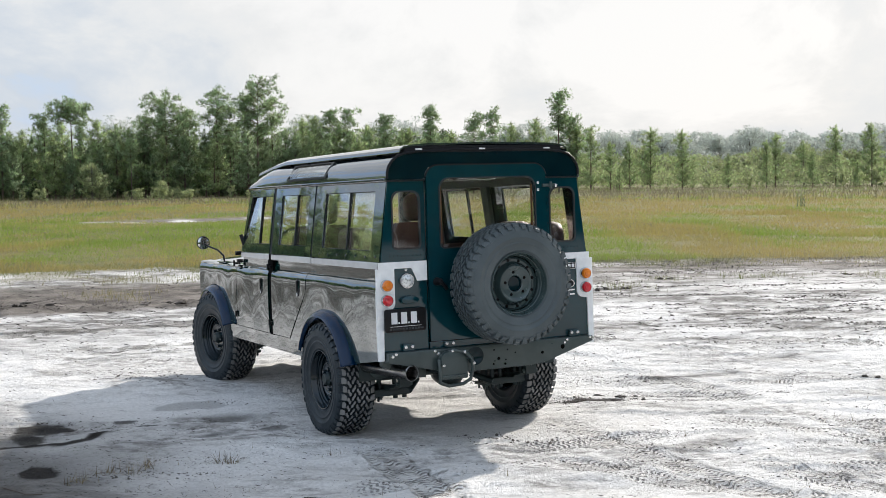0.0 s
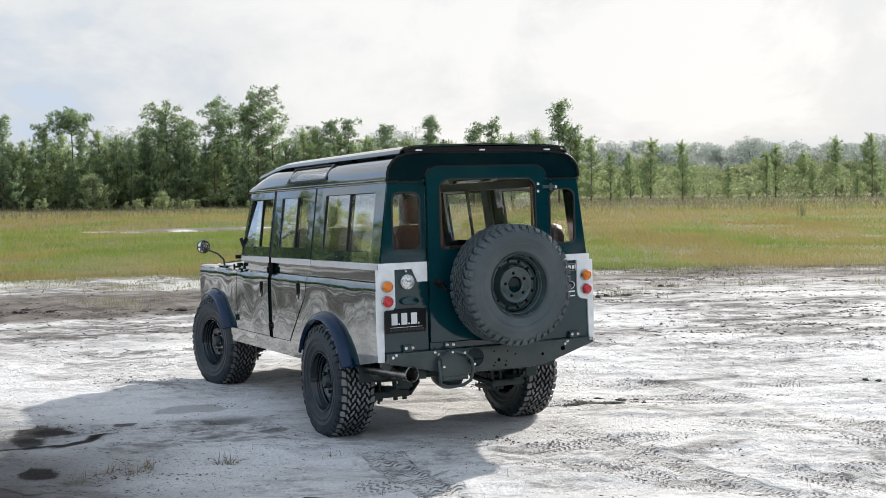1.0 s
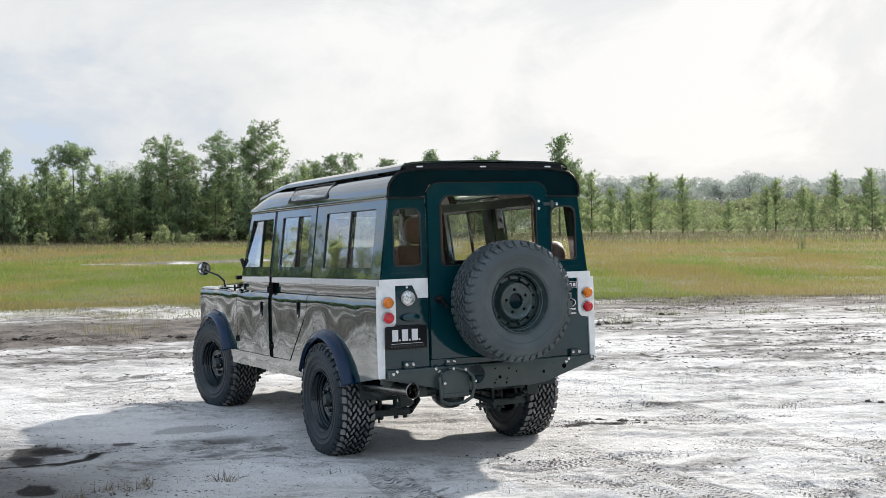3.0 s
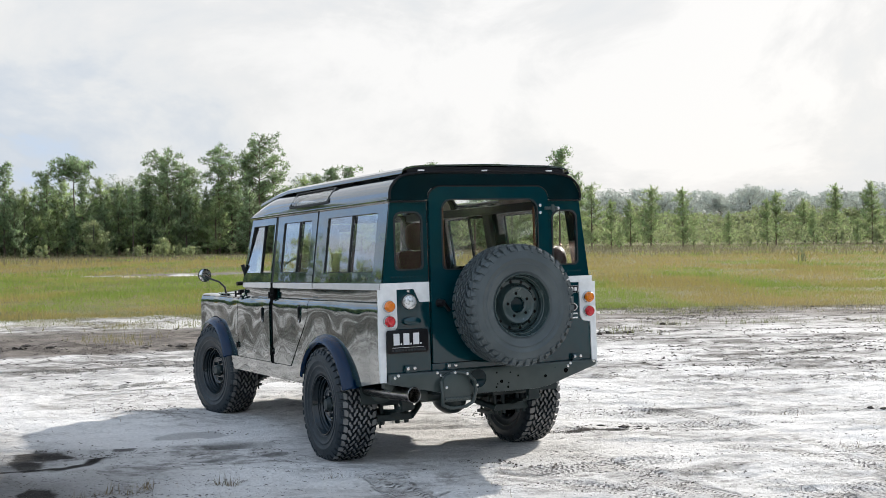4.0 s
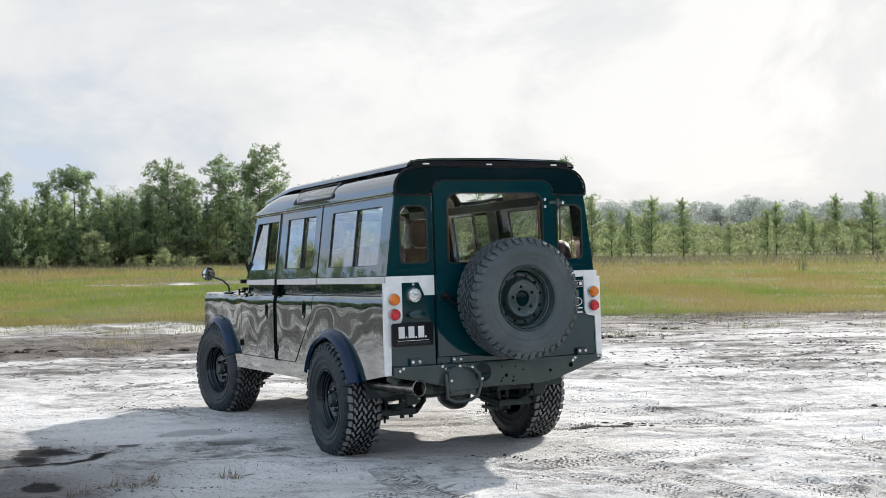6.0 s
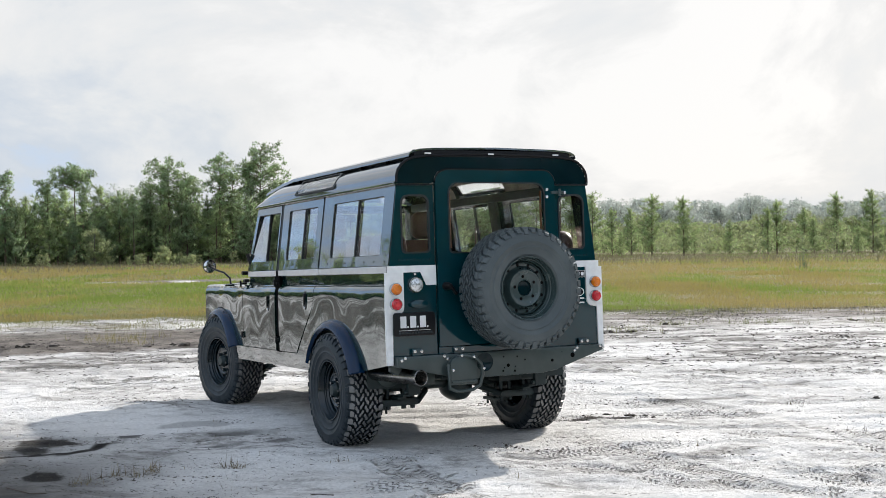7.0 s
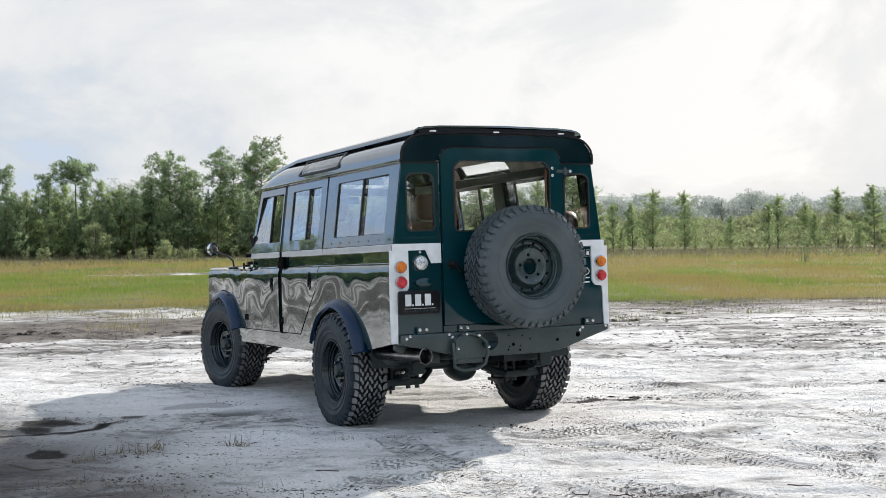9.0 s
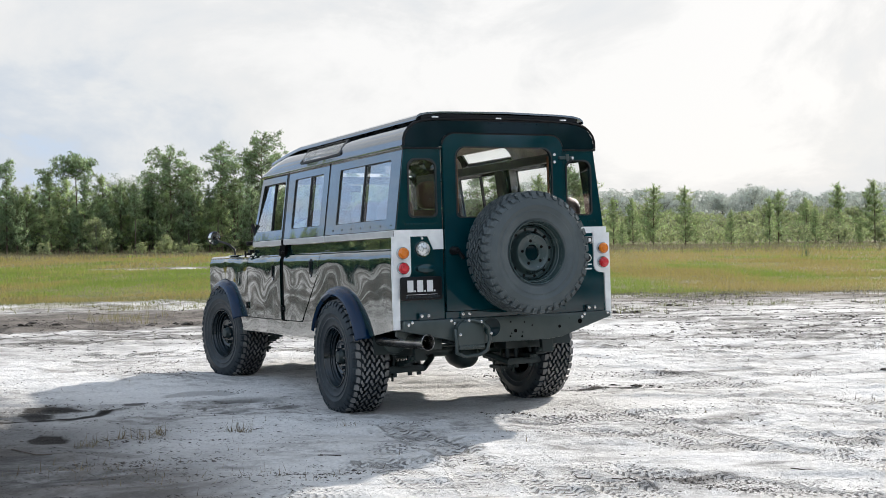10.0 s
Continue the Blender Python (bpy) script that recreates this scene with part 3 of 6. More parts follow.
for s in (-1, 1):
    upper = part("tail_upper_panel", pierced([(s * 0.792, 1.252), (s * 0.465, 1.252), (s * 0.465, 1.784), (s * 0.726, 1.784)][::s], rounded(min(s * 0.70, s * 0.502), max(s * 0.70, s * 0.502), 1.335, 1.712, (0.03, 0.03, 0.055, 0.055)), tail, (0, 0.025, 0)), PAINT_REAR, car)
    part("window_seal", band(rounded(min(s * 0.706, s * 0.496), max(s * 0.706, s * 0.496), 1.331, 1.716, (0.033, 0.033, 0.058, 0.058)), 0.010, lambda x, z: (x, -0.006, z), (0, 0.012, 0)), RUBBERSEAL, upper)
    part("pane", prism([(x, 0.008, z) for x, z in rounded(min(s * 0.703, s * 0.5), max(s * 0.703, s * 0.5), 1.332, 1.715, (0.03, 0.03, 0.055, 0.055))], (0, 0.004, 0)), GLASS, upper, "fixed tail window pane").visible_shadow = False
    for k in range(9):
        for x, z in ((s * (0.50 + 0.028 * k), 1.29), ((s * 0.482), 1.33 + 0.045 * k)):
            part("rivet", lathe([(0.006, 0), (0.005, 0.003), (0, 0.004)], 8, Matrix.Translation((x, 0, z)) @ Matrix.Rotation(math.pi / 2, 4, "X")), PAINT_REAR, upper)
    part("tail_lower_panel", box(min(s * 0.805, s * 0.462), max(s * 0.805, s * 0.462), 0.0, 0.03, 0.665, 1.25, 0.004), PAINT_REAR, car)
    part("tail_trim_line", box(min(s * 0.735, s * 0.46), max(s * 0.735, s * 0.46), -0.014, 0.0, 1.776, 1.786, 0.003), BLACK, car)
    # pale cappings
    if s > 0:
        part("tail_sill", box(-0.46, 0.46, -0.012, 0.03, 0.662, 0.711, 0.004), PAINT_REAR, car)
    part("tail_capping", prism([(s * 0.812, -0.006, 1.252), (s * 0.462, -0.006, 1.252), (s * 0.462, -0.006, 1.122), (s * 0.535, -0.006, 1.122), (s * 0.575, -0.006, 1.208), (s * 0.812, -0.006, 1.208)], (0, 0.006, 0)), CAPPING, car, "pale grey waist capping")
    cap = [(s * 0.832, 1.21), (s * 0.702, 1.21)] + [(s * (0.752 - 0.05 * math.cos(a)), 0.985 - 0.05 * math.sin(a)) for a in (math.pi / 2 * k / 5 for k in range(6))] + [(s * 0.785, 0.93), (s * 0.790, 0.61), (s * 0.832, 0.61)]
    part("corner_capping", prism([(x, -0.012, z) for x, z in cap], (0, 0.016, 0)), CAPPING, car, "pale grey corner capping")
    part("corner_capping", slab([[(s * (side_x(z) + 0.006), y, z) for z in (0.61, 0.8, 1.0, 1.07, 1.10)] for y in (-0.01, 0.012, 0.034)], (-s * 0.006, 0, 0)), CAPPING, car, "pale grey corner capping")
    for z, m in ((1.102, AMBER), (1.004, REDLENS)):
        lamp = part("tail_lamp", lathe([(0, 0), (0.040, 0), (0.040, 0.022), (0.038, 0.026), (0.036, 0.026)], 28, Matrix.Translation((s * 0.765, -0.012, z)) @ Matrix.Rotation(math.pi / 2, 4, "X")), CHROME, car, "round lamp with a bright bezel")
        part("lens", lathe([(0.036, 0.022), (0.035, 0.036), (0.029, 0.043), (0.025, 0.041), (0.019, 0.047), (0.010, 0.047), (0, 0.050)], 28, Matrix.Translation((s * 0.765, -0.012, z)) @ Matrix.Rotation(math.pi / 2, 4, "X")), m, lamp, "amber lens" if m is AMBER else "red lens")

lamp = part("reversing_lamp", lathe([(0, 0), (0.052, 0), (0.052, 0.018), (0.048, 0.024), (0.045, 0.024)], 28, Matrix.Translation((-0.614, 0, 1.125)) @ Matrix.Rotation(math.pi / 2, 4, "X")), CHROME, car, "round clear reversing lamp")
part("lens", lathe([(0.045, 0.02), (0.043, 0.03), (0.030, 0.035), (0, 0.037)], 28, Matrix.Translation((-0.614, 0, 1.125)) @ Matrix.Rotation(math.pi / 2, 4, "X")), CLEARLENS, lamp, "clear ribbed lens")
part("plate_lamp", lathe([(0, 0), (0.07, 0), (0.062, 0.03), (0.03, 0.04), (0, 0.042)], 20, Matrix.Translation((-0.60, 0, 1.0)) @ Matrix.Diagonal((1, 1, 0.42, 1)) @ Matrix.Rotation(math.pi / 2, 4, "X")), PAINT_REAR, car)
part("fixing_screw", lathe([(0.010, 0), (0.009, 0.005), (0, 0.006)], 10, Matrix.Translation((-0.614, 0, 1.197)) @ Matrix.Rotation(math.pi / 2, 4, "X")), BOLT, car)
# black plate with plain bars
plate = part("licence_plate", prism([(x, -0.04, z) for x, z in rounded(-0.792, -0.496, 0.797, 0.948, (0.015,) * 4)], (0, 0.012, 0), 0.002), BLACK, car, "black plate with white bars")
part("plate_bracket", box(-0.76, -0.53, -0.03, 0.0, 0.82, 0.93, 0.004), BLACK, plate)
for k, x in enumerate((-0.725, -0.655, -0.585)):
    part("bar", box(x - 0.021, x + 0.021, -0.0425, -0.0395, 0.850, 0.925, 0.0), WHITE, plate)
    part("bar", box(x + 0.028, x + 0.038, -0.0425, -0.0395, 0.850, 0.861, 0.0), WHITE, plate)
part("bar", box(-0.755, -0.53, -0.0425, -0.0395, 0.832, 0.834, 0.0), CAPPING, plate)
for k in range(11):
    x = -0.76 + 0.0225 * k
    part("bar", box(x, x + 0.016, -0.0425, -0.0395, 0.810, 0.824, 0.0), STEEL, plate)
# badges beyond the spare wheel: plain shapes
badge = part("badge", prism([(x, -0.006, z) for x, z in rounded(0.50, 0.70, 1.135, 1.185, (0.006,) * 4)], (0, 0.006, 0)), BLACK, car, "small black badge with pale bars")
part("bar", band(rounded(0.502, 0.698, 1.137, 1.183, (0.006,) * 4), 0.004, lambda x, z: (x, -0.008, z), (0, 0.002, 0)), CAPPING, badge)
for k in range(6):
    part("bar", box(0.515 + 0.03 * k, 0.535 + 0.03 * k, -0.009, -0.006, 1.148, 1.172, 0.0), CAPPING, badge)
badge = part("badge", prism([(0.64 + 0.045 * math.cos(a), -0.006, 1.035 + 0.03 * math.sin(a)) for a in (2 * math.pi * k / 24 for k in range(24))], (0, 0.006, 0)), BLACK, car, "oval badge with a pale rim")
part("rim", band([(0.64 + 0.045 * math.cos(a), 1.035 + 0.03 * math.sin(a)) for a in (2 * math.pi * k / 24 for k in range(24))], 0.006, lambda x, z: (x, -0.009, z), (0, 0.003, 0)), CAPPING, badge)
for z0, z1 in ((0.955, 0.965), (0.985, 0.995)):
    part("bar", box(0.59, 0.685, -0.009, 0.0, z0, z1, 0.003), CAPPING, badge)

# tail door
door_out = [(-0.455, 0.715), (0.46, 0.715), (0.46, 1.80)] + [(0.46 - 0.09 + 0.09 * math.cos(a), 1.79 + 0.085 * math.sin(a)) for a in (math.pi / 2 * k / 6 for k in range(1, 7))] + [(-0.455 + 0.09 - 0.09 * math.sin(a), 1.79 + 0.085 * math.cos(a)) for a in (math.pi / 2 * k / 6 for k in range(0, 6))] + [(-0.455, 1.80)]
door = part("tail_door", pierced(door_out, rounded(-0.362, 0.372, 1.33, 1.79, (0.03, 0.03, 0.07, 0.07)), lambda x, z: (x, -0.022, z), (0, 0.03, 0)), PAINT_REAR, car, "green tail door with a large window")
part("pane", prism([(x, -0.006, z) for x, z in rounded(-0.365, 0.375, 1.325, 1.795, (0.03, 0.03, 0.07, 0.07))], (0, 0.004, 0)), GLASS, door, "tail door window pane").visible_shadow = False
part("window_seal", band(rounded(-0.368, 0.378, 1.324, 1.796, (0.035, 0.035, 0.075, 0.075)), 0.008, lambda x, z: (x, -0.027, z), (0, 0.010, 0)), RUBBERSEAL, door)
part("door_seal", tube([(x * 1.006, -0.016, 1.3 + (z - 1.3) * 1.008) for x, z in door_out[2:]], 0.007, 6), BLACK, door)
part("door_handle", rod((-0.40, -0.09, 1.11), (-0.35, -0.07, 1.06), 0.013), BLACK, door)
part("handle_boss", lathe([(0, 0), (0.028, 0), (0.024, 0.05), (0.014, 0.07), (0, 0.07)], 16, Matrix.Translation((-0.40, -0.02, 1.11)) @ Matrix.Rotation(math.pi / 2, 4, "X")), BLACK, door)
for z in (1.725, 1.29):
    part("tail_hinge", box(0.43, 0.54, -0.036, -0.018, z - 0.008, z + 0.012, 0.004), CHASSIS, door)
    part("hinge_pin", rod((0.49, -0.040, z - 0.022), (0.49, -0.040, z + 0.026), 0.010), CHASSIS, door)
    for x, dz in ((0.395, 0.022), (0.395, -0.028), (0.53, 0.0)):
        part("bolt", lathe([(0.011, 0), (0.010, 0.008), (0, 0.010)], 10, Matrix.Translation((x, -0.038 if dz == 0 else -0.022, z + dz)) @ Matrix.Rotation(math.pi / 2, 4, "X")), BOLT, door)
part("spare_carrier", lathe([(0, 0), (0.17, 0), (0.14, 0.10), (0, 0.10)], 24, Matrix.Translation((0.042, -0.02, 1.08)) @ Matrix.Rotation(math.pi / 2, 4, "X")), DARKER, door)
for x in (-0.342, 0.360):
    part("tan_trim", box(x - 0.005, x + 0.005, 0.0, 0.016, 1.36, 1.74, 0.003), TAN_EDGE, door, "tan interior edge")

# ---- rear crossmember
cross = part("rear_crossmember", prism([(-0.78, -0.06, 0.665), (0.79, -0.06, 0.665), (0.79, -0.06, 0.628), (0.42, -0.06, 0.515), (0.30, -0.06, 0.497), (-0.32, -0.06, 0.497), (-0.46, -0.06, 0.53), (-0.78, -0.06, 0.60)], (0, 0.11, 0), 0.006), CHASSIS, car, "dark grey steel crossmember")
# holes are flat dark discs on the steel, coloured like their shaded inside
part("crossmember_hole", lathe([(0.062, 0.0), (0.062, 0.004), (0.052, 0.004), (0.050, 0.0025), (0, 0.0025)], 28, Matrix.Translation((-0.15, -0.061, 0.598)) @ Matrix.Rotation(math.pi / 2, 4, "X")), HEADER, cross)
for x, z, r in ((0.03, 0.565, 0.012), (0.10, 0.62, 0.006), (-0.005, 0.625, 0.006), (-0.01, 0.53, 0.007), (0.08, 0.525, 0.008), (0.085, 0.553, 0.005), (0.16, 0.595, 0.006), (0.375, 0.578, 0.011), (0.54, 0.605, 0.017), (0.0, 0.55, 0.005)):
    part("crossmember_hole", lathe([(0, 0.0), (r, 0.0), (r * 0.9, 0.002), (0, 0.001)], 14, Matrix.Translation((x, -0.06, z)) @ Matrix.Rotation(math.pi / 2, 4, "X")), RECESS_SHADE, cross)
for x in (-0.62, -0.32, 0.12, 0.66):
    part("mounting_tab", box(x - 0.040, x + 0.040, -0.026, 0.0, 0.664, 0.712, 0.004), PAINT_REAR, cross)
    for dx in (-0.024, 0.024):
        part("bolt", lathe([(0.0125, 0), (0.011, 0.008), (0, 0.010)], 10, Matrix.Translation((x + dx, -0.026, 0.693)) @ Matrix.Rotation(math.pi / 2, 4, "X")), BOLT, cross)
for x, z in ((-0.755, 0.642), (-0.73, 0.655), (-0.45, 0.655), (-0.425, 0.635), (0.575, 0.652), (0.555, 0.635), (0.765, 0.655), (0.79, 0.645)):
    part("bolt", lathe([(0.0105, 0), (0.010, 0.008), (0, 0.010)], 10, Matrix.Translation((x, -0.06, z)) @ Matrix.Rotation(math.pi / 2, 4, "X")), BOLT, cross)
box_pts = [(-0.43, 0.465), (-0.235, 0.465), (-0.235, 0.60)] + [(-0.28 + 0.045 * math.sin(a), 0.60 + 0.05 * math.cos(a)) for a in (math.pi / 2 * (1 - k / 5) for k in range(1, 6))] + [(-0.36 - 0.07 * math.sin(a), 0.60 + 0.05 * math.cos(a)) for a in (math.pi / 2 * k / 5 for k in range(6))]
tow = part("towing_plate", prism([(x, -0.115, z) for x, z in box_pts], (0, 0.05, 0), 0.006), CHASSIS, car, "dark steel towing plate")
part("tow_bolt_rail", box(-0.425, -0.24, -0.125, -0.11, 0.478, 0.492, 0.003), CHASSIS, tow)
part("tow_loop", tube([(-0.36, -0.08, 0.648), (-0.32, -0.125, 0.655), (-0.26, -0.14, 0.64), (-0.218, -0.14, 0.595), (-0.205, -0.13, 0.53), (-0.215, -0.11, 0.455), (-0.26, -0.09, 0.425), (-0.37, -0.09, 0.42), (-0.435, -0.10, 0.445), (-0.445, -0.12, 0.53), (-0.44, -0.10, 0.60)], 0.012), CHASSIS, tow)
for x, z in ((-0.43, 0.565), (-0.365, 0.657), (-0.275, 0.645), (-0.205, 0.565)):
    part("bolt", lathe([(0.010, 0), (0.009, 0.010), (0, 0.012)], 10, Matrix.Translation((x, -0.145, z)) @ Matrix.Rotation(math.pi / 2, 4, "X")), BOLT, tow)

# ---- running gear
exhaust = part("exhaust_pipe", tube([(-0.50, 1.6, 0.50), (-0.60, 0.9, 0.53), (-0.64, 0.45, 0.53), (-0.645, 0.1, 0.525), (-0.645, 0.04, 0.525)], 0.033, 16), PIPE, car, "bright steel exhaust pipe")
part("exhaust_tip", lathe([(0.030, -0.44), (0.044, -0.40), (0.050, 0.150), (0.053, 0.158), (0.050, 0.160), (0.046, 0.154), (0.044, -0.1), (0, -0.1)], 28, Matrix.Translation((-0.655, 0.08, 0.525)) @ Matrix.Rotation(radians(10), 4, "Z") @ Matrix.Rotation(math.pi / 2, 4, "X")), PIPE, exhaust, "flared bright tip")
part("exhaust_inside", lathe([(0.0435, 0.0), (0, 0.0)], 20, Matrix.Translation((-0.653, 0.06, 0.525)) @ Matrix.Rotation(math.pi / 2, 4, "X")), RECESS_SHADE, exhaust)
for cy in (REAR_Y, FRONT_Y):
    z = AXLE_Z[cy]
    ax = part("axle", rod((-0.66, cy, z), (0.66, cy, z), 0.045, steps=16), UNDER, car)
    part("differential", lathe([(0, -0.15), (0.055, -0.145), (0.098, -0.09), (0.112, 0), (0.098, 0.09), (0.055, 0.13), (0, 0.14)], 24, Matrix.Translation((0.145, cy, z - 0.035)) @ Matrix.Rotation(math.pi / 2, 4, "X")), UNDER, ax)
for s in (-1, 1):
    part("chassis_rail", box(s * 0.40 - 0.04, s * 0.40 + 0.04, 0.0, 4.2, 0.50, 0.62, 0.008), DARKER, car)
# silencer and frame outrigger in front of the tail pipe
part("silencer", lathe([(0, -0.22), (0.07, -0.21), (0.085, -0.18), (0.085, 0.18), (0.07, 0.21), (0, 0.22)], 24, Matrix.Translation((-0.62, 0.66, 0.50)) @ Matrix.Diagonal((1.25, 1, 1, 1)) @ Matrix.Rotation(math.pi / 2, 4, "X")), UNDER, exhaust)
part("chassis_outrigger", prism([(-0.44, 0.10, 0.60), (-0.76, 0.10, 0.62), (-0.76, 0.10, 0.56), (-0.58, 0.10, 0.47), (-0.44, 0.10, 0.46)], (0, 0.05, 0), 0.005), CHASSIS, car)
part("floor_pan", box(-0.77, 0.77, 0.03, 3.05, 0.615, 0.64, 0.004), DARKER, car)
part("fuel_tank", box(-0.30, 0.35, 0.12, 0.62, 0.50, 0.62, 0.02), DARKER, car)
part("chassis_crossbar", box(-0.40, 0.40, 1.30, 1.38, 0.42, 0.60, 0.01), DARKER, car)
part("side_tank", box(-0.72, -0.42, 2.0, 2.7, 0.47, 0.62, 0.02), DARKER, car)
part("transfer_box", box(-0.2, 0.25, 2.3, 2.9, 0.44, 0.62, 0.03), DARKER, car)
for s in (-1, 1):
    bm = bmesh.new()
    box(min(s * 0.33, s * 0.62), max(s * 0.33, s * 0.62), 0.60, 0.76, 0.275, 0.325, 0.010, bm)
    box(min(s * 0.30, s * 0.60), max(s * 0.30, s * 0.60), 0.56, 0.74, 0.395, 0.515, 0.012, bm)
    hanger = part("axle_bracket", smooth(bm), DARKER, car)
    for x in (0.36, 0.43, 0.55, 0.60):
        part("bracket_post", rod((s * x, 0.64, 0.25), (s * x, 0.66, 0.50), 0.017), DARKER, hanger)
    part("bracket_link", rod((s * 0.34, 0.60, 0.30), (s * 0.22, 0.72, 0.36), 0.022), DARKER, hanger)
for cy in (REAR_Y, FRONT_Y):
    z = AXLE_Z[cy]
    for s in (-1, 1):
        x = s * 0.50
        pack = None
        for k, half in enumerate((0.62, 0.54, 0.45, 0.36, 0.27, 0.18)):
            rows = [[(x + dx, cy + half * u, z - 0.050 - 0.0125 * k + 0.16 * (half * u) ** 2) for dx in (-0.033, 0.033)] for u in (-1, -0.75, -0.5, -0.25, 0, 0.25, 0.5, 0.75, 1)]
            leaf = part("leaf_spring" if pack is None else "spring_leaf", slab(rows, (0, 0, -0.012)), DARKER, pack or car)
            pack = pack or leaf
        part("spring_plate", box(x - 0.075, x + 0.075, cy - 0.09, cy + 0.09, z - 0.165, z - 0.140, 0.005), UNDER, pack)
        for dx in (-0.05, 0.05):
            for dy in (-0.06, 0.06):
                part("u_bolt", rod((x + dx, cy + dy, z - 0.195), (x + dx, cy + dy, z + 0.05), 0.009, steps=8), UNDER, pack)
        for end in (-1, 1):
            part("shackle", box(x - 0.045, x + 0.045, cy + end * 0.63 - 0.022, cy + end * 0.63 + 0.022, z - 0.01, z + 0.15, 0.008), DARKER, pack)
            part("shackle_bolt", rod((x - 0.06, cy + end * 0.63, z + 0.012), (x + 0.06, cy + end * 0.63, z + 0.012), 0.014, steps=10), UNDER, pack)
        part("shock_absorber", rod((s * 0.60, cy - 0.16, z - 0.10), (s * 0.56, cy - 0.05, z + 0.17), 0.030), UNDER, car)
        part("bump_stop", box(x - 0.04, x + 0.04, cy - 0.05, cy + 0.05, z + 0.07, z + 0.14, 0.012), DARKER, car)
        part("brake_drum", lathe([(0, -0.03), (0.135, -0.03), (0.14, -0.02), (0.14, 0.03), (0, 0.035)], 28, Matrix.Translation((s * 0.615, cy, z)) @ Matrix.Rotation(math.pi / 2, 4, "Y")), CHASSIS, car)
part("brake_line", tube([(-0.55, 0.75, 0.40), (-0.3, 0.7, 0.45), (0.0, 0.75, 0.43), (0.4, 0.72, 0.46)], 0.012, 8), DARKER, car)

# ---- bonnet, scuttle, windscreen
part("bonnet", slab([[(x, y, 1.135 + 0.06 * (1 - (x / 0.72) ** 4) - (y - 3.05) * 0.015) for x in (-0.72, -0.70, -0.62, -0.3, 0, 0.3, 0.62, 0.70, 0.72)] for y in (3.0, 3.4, 3.9, 4.2, 4.245)], (0, 0, -0.02)), PAINT, car)
for s in (-1, 1):
    part("wing_top", slab([[(s * x, y, z) for x, z in ((0.80, 1.125), (0.785, 1.137), (0.765, 1.141), (0.70, 1.143))] for y in (3.0, 3.4, 3.9, 4.2, 4.245)], (0, 0, -0.012)), PAINT, car)
    part("wing_vent", box(s * 0.76 - 0.035, s * 0.76 + 0.035, 3.45, 3.72, 1.140, 1.148, 0.004), PAINT, car)
part("grille_panel", box(-0.80, 0.80, 4.18, 4.235, 0.62, 1.12, 0.01), DARKER, car)
part("front_bumper", box(-0.78, 0.78, 4.33, 4.43, 0.52, 0.64, 0.015), CHASSIS, car)
part("bumper_bracket", box(-0.44, 0.44, 4.20, 4.35, 0.54, 0.62, 0.01), CHASSIS, car)
part("bulkhead", box(-0.77, 0.77, 2.97, 3.03, 0.62, 1.16, 0.008), DARKER, car)
screen = part("windscreen_frame", pierced([(-0.775, 1.16), (0.775, 1.16), (0.72, 1.80), (-0.72, 1.80)], [(-0.70, 1.26), (0.70, 1.26), (0.655, 1.735), (-0.655, 1.735)], lambda x, z: (x, 3.0 - (z - 1.16) * 0.25, z), (0, -0.035, 0)), PAINT, car)
part("pane", prism([(x, 2.985 - (z - 1.16) * 0.25, z) for x, z in ((-0.705, 1.255), (0.705, 1.255), (0.66, 1.74), (-0.66, 1.74))], (0, -0.004, 0)), GLASS, screen, "flat windscreen pane").visible_shadow = False
for s in (-1, 1):
    part("screen_hinge", box(s * 0.80 - 0.022, s * 0.80 + 0.022, 2.985, 3.04, 1.158, 1.188, 0.006), BLACK, screen)
    part("hinge_knob", rod((s * 0.78, 3.02, 1.24), (s * 0.835, 3.02, 1.24), 0.018), BLACK, screen)
    part("mirror_bracket", rod((s * 0.775, 2.93, 1.30), (s * 0.80, 2.95, 1.40), 0.018), BLACK, screen)
# round wing mirrors on bent stalks
for s in (-1, 1):
    mx, my, mz = s * 0.86, 3.93, 1.315
    stalk = part("wing_mirror", tube([(s * 0.76, 3.60, 1.14), (s * 0.765, 3.61, 1.20), (s * 0.79, 3.70, 1.25), (s * 0.83, 3.84, 1.28), (mx, my + 0.02, mz)], 0.009), BLACK, car, "black round mirror on a bent stalk")
    part("mirror_head", lathe([(0, -0.05), (0.04, -0.045), (0.058, -0.02), (0.063, 0.0), (0.060, 0.008), (0.056, 0.004), (0, 0.004)], 28, Matrix.Translation((mx, my, mz)) @ Matrix.Rotation(radians(88), 4, "X")), BLACK, stalk)
    part("mirror_glass", lathe([(0.056, 0.006), (0.042, 0.009), (0.022, 0.0108), (0, 0.0112)], 28, Matrix.Translation((mx, my, mz)) @ Matrix.Rotation(radians(88), 4, "X")), CHROME, stalk, "mirror glass")


# ---- wheels: meshes made once, shared by the four wheels and the spare
def mesh_of(name, bm, material):
    me = bpy.data.meshes.new(name)
    bm.to_mesh(me)
    bm.free()
    me.materials.append(material)
    return me


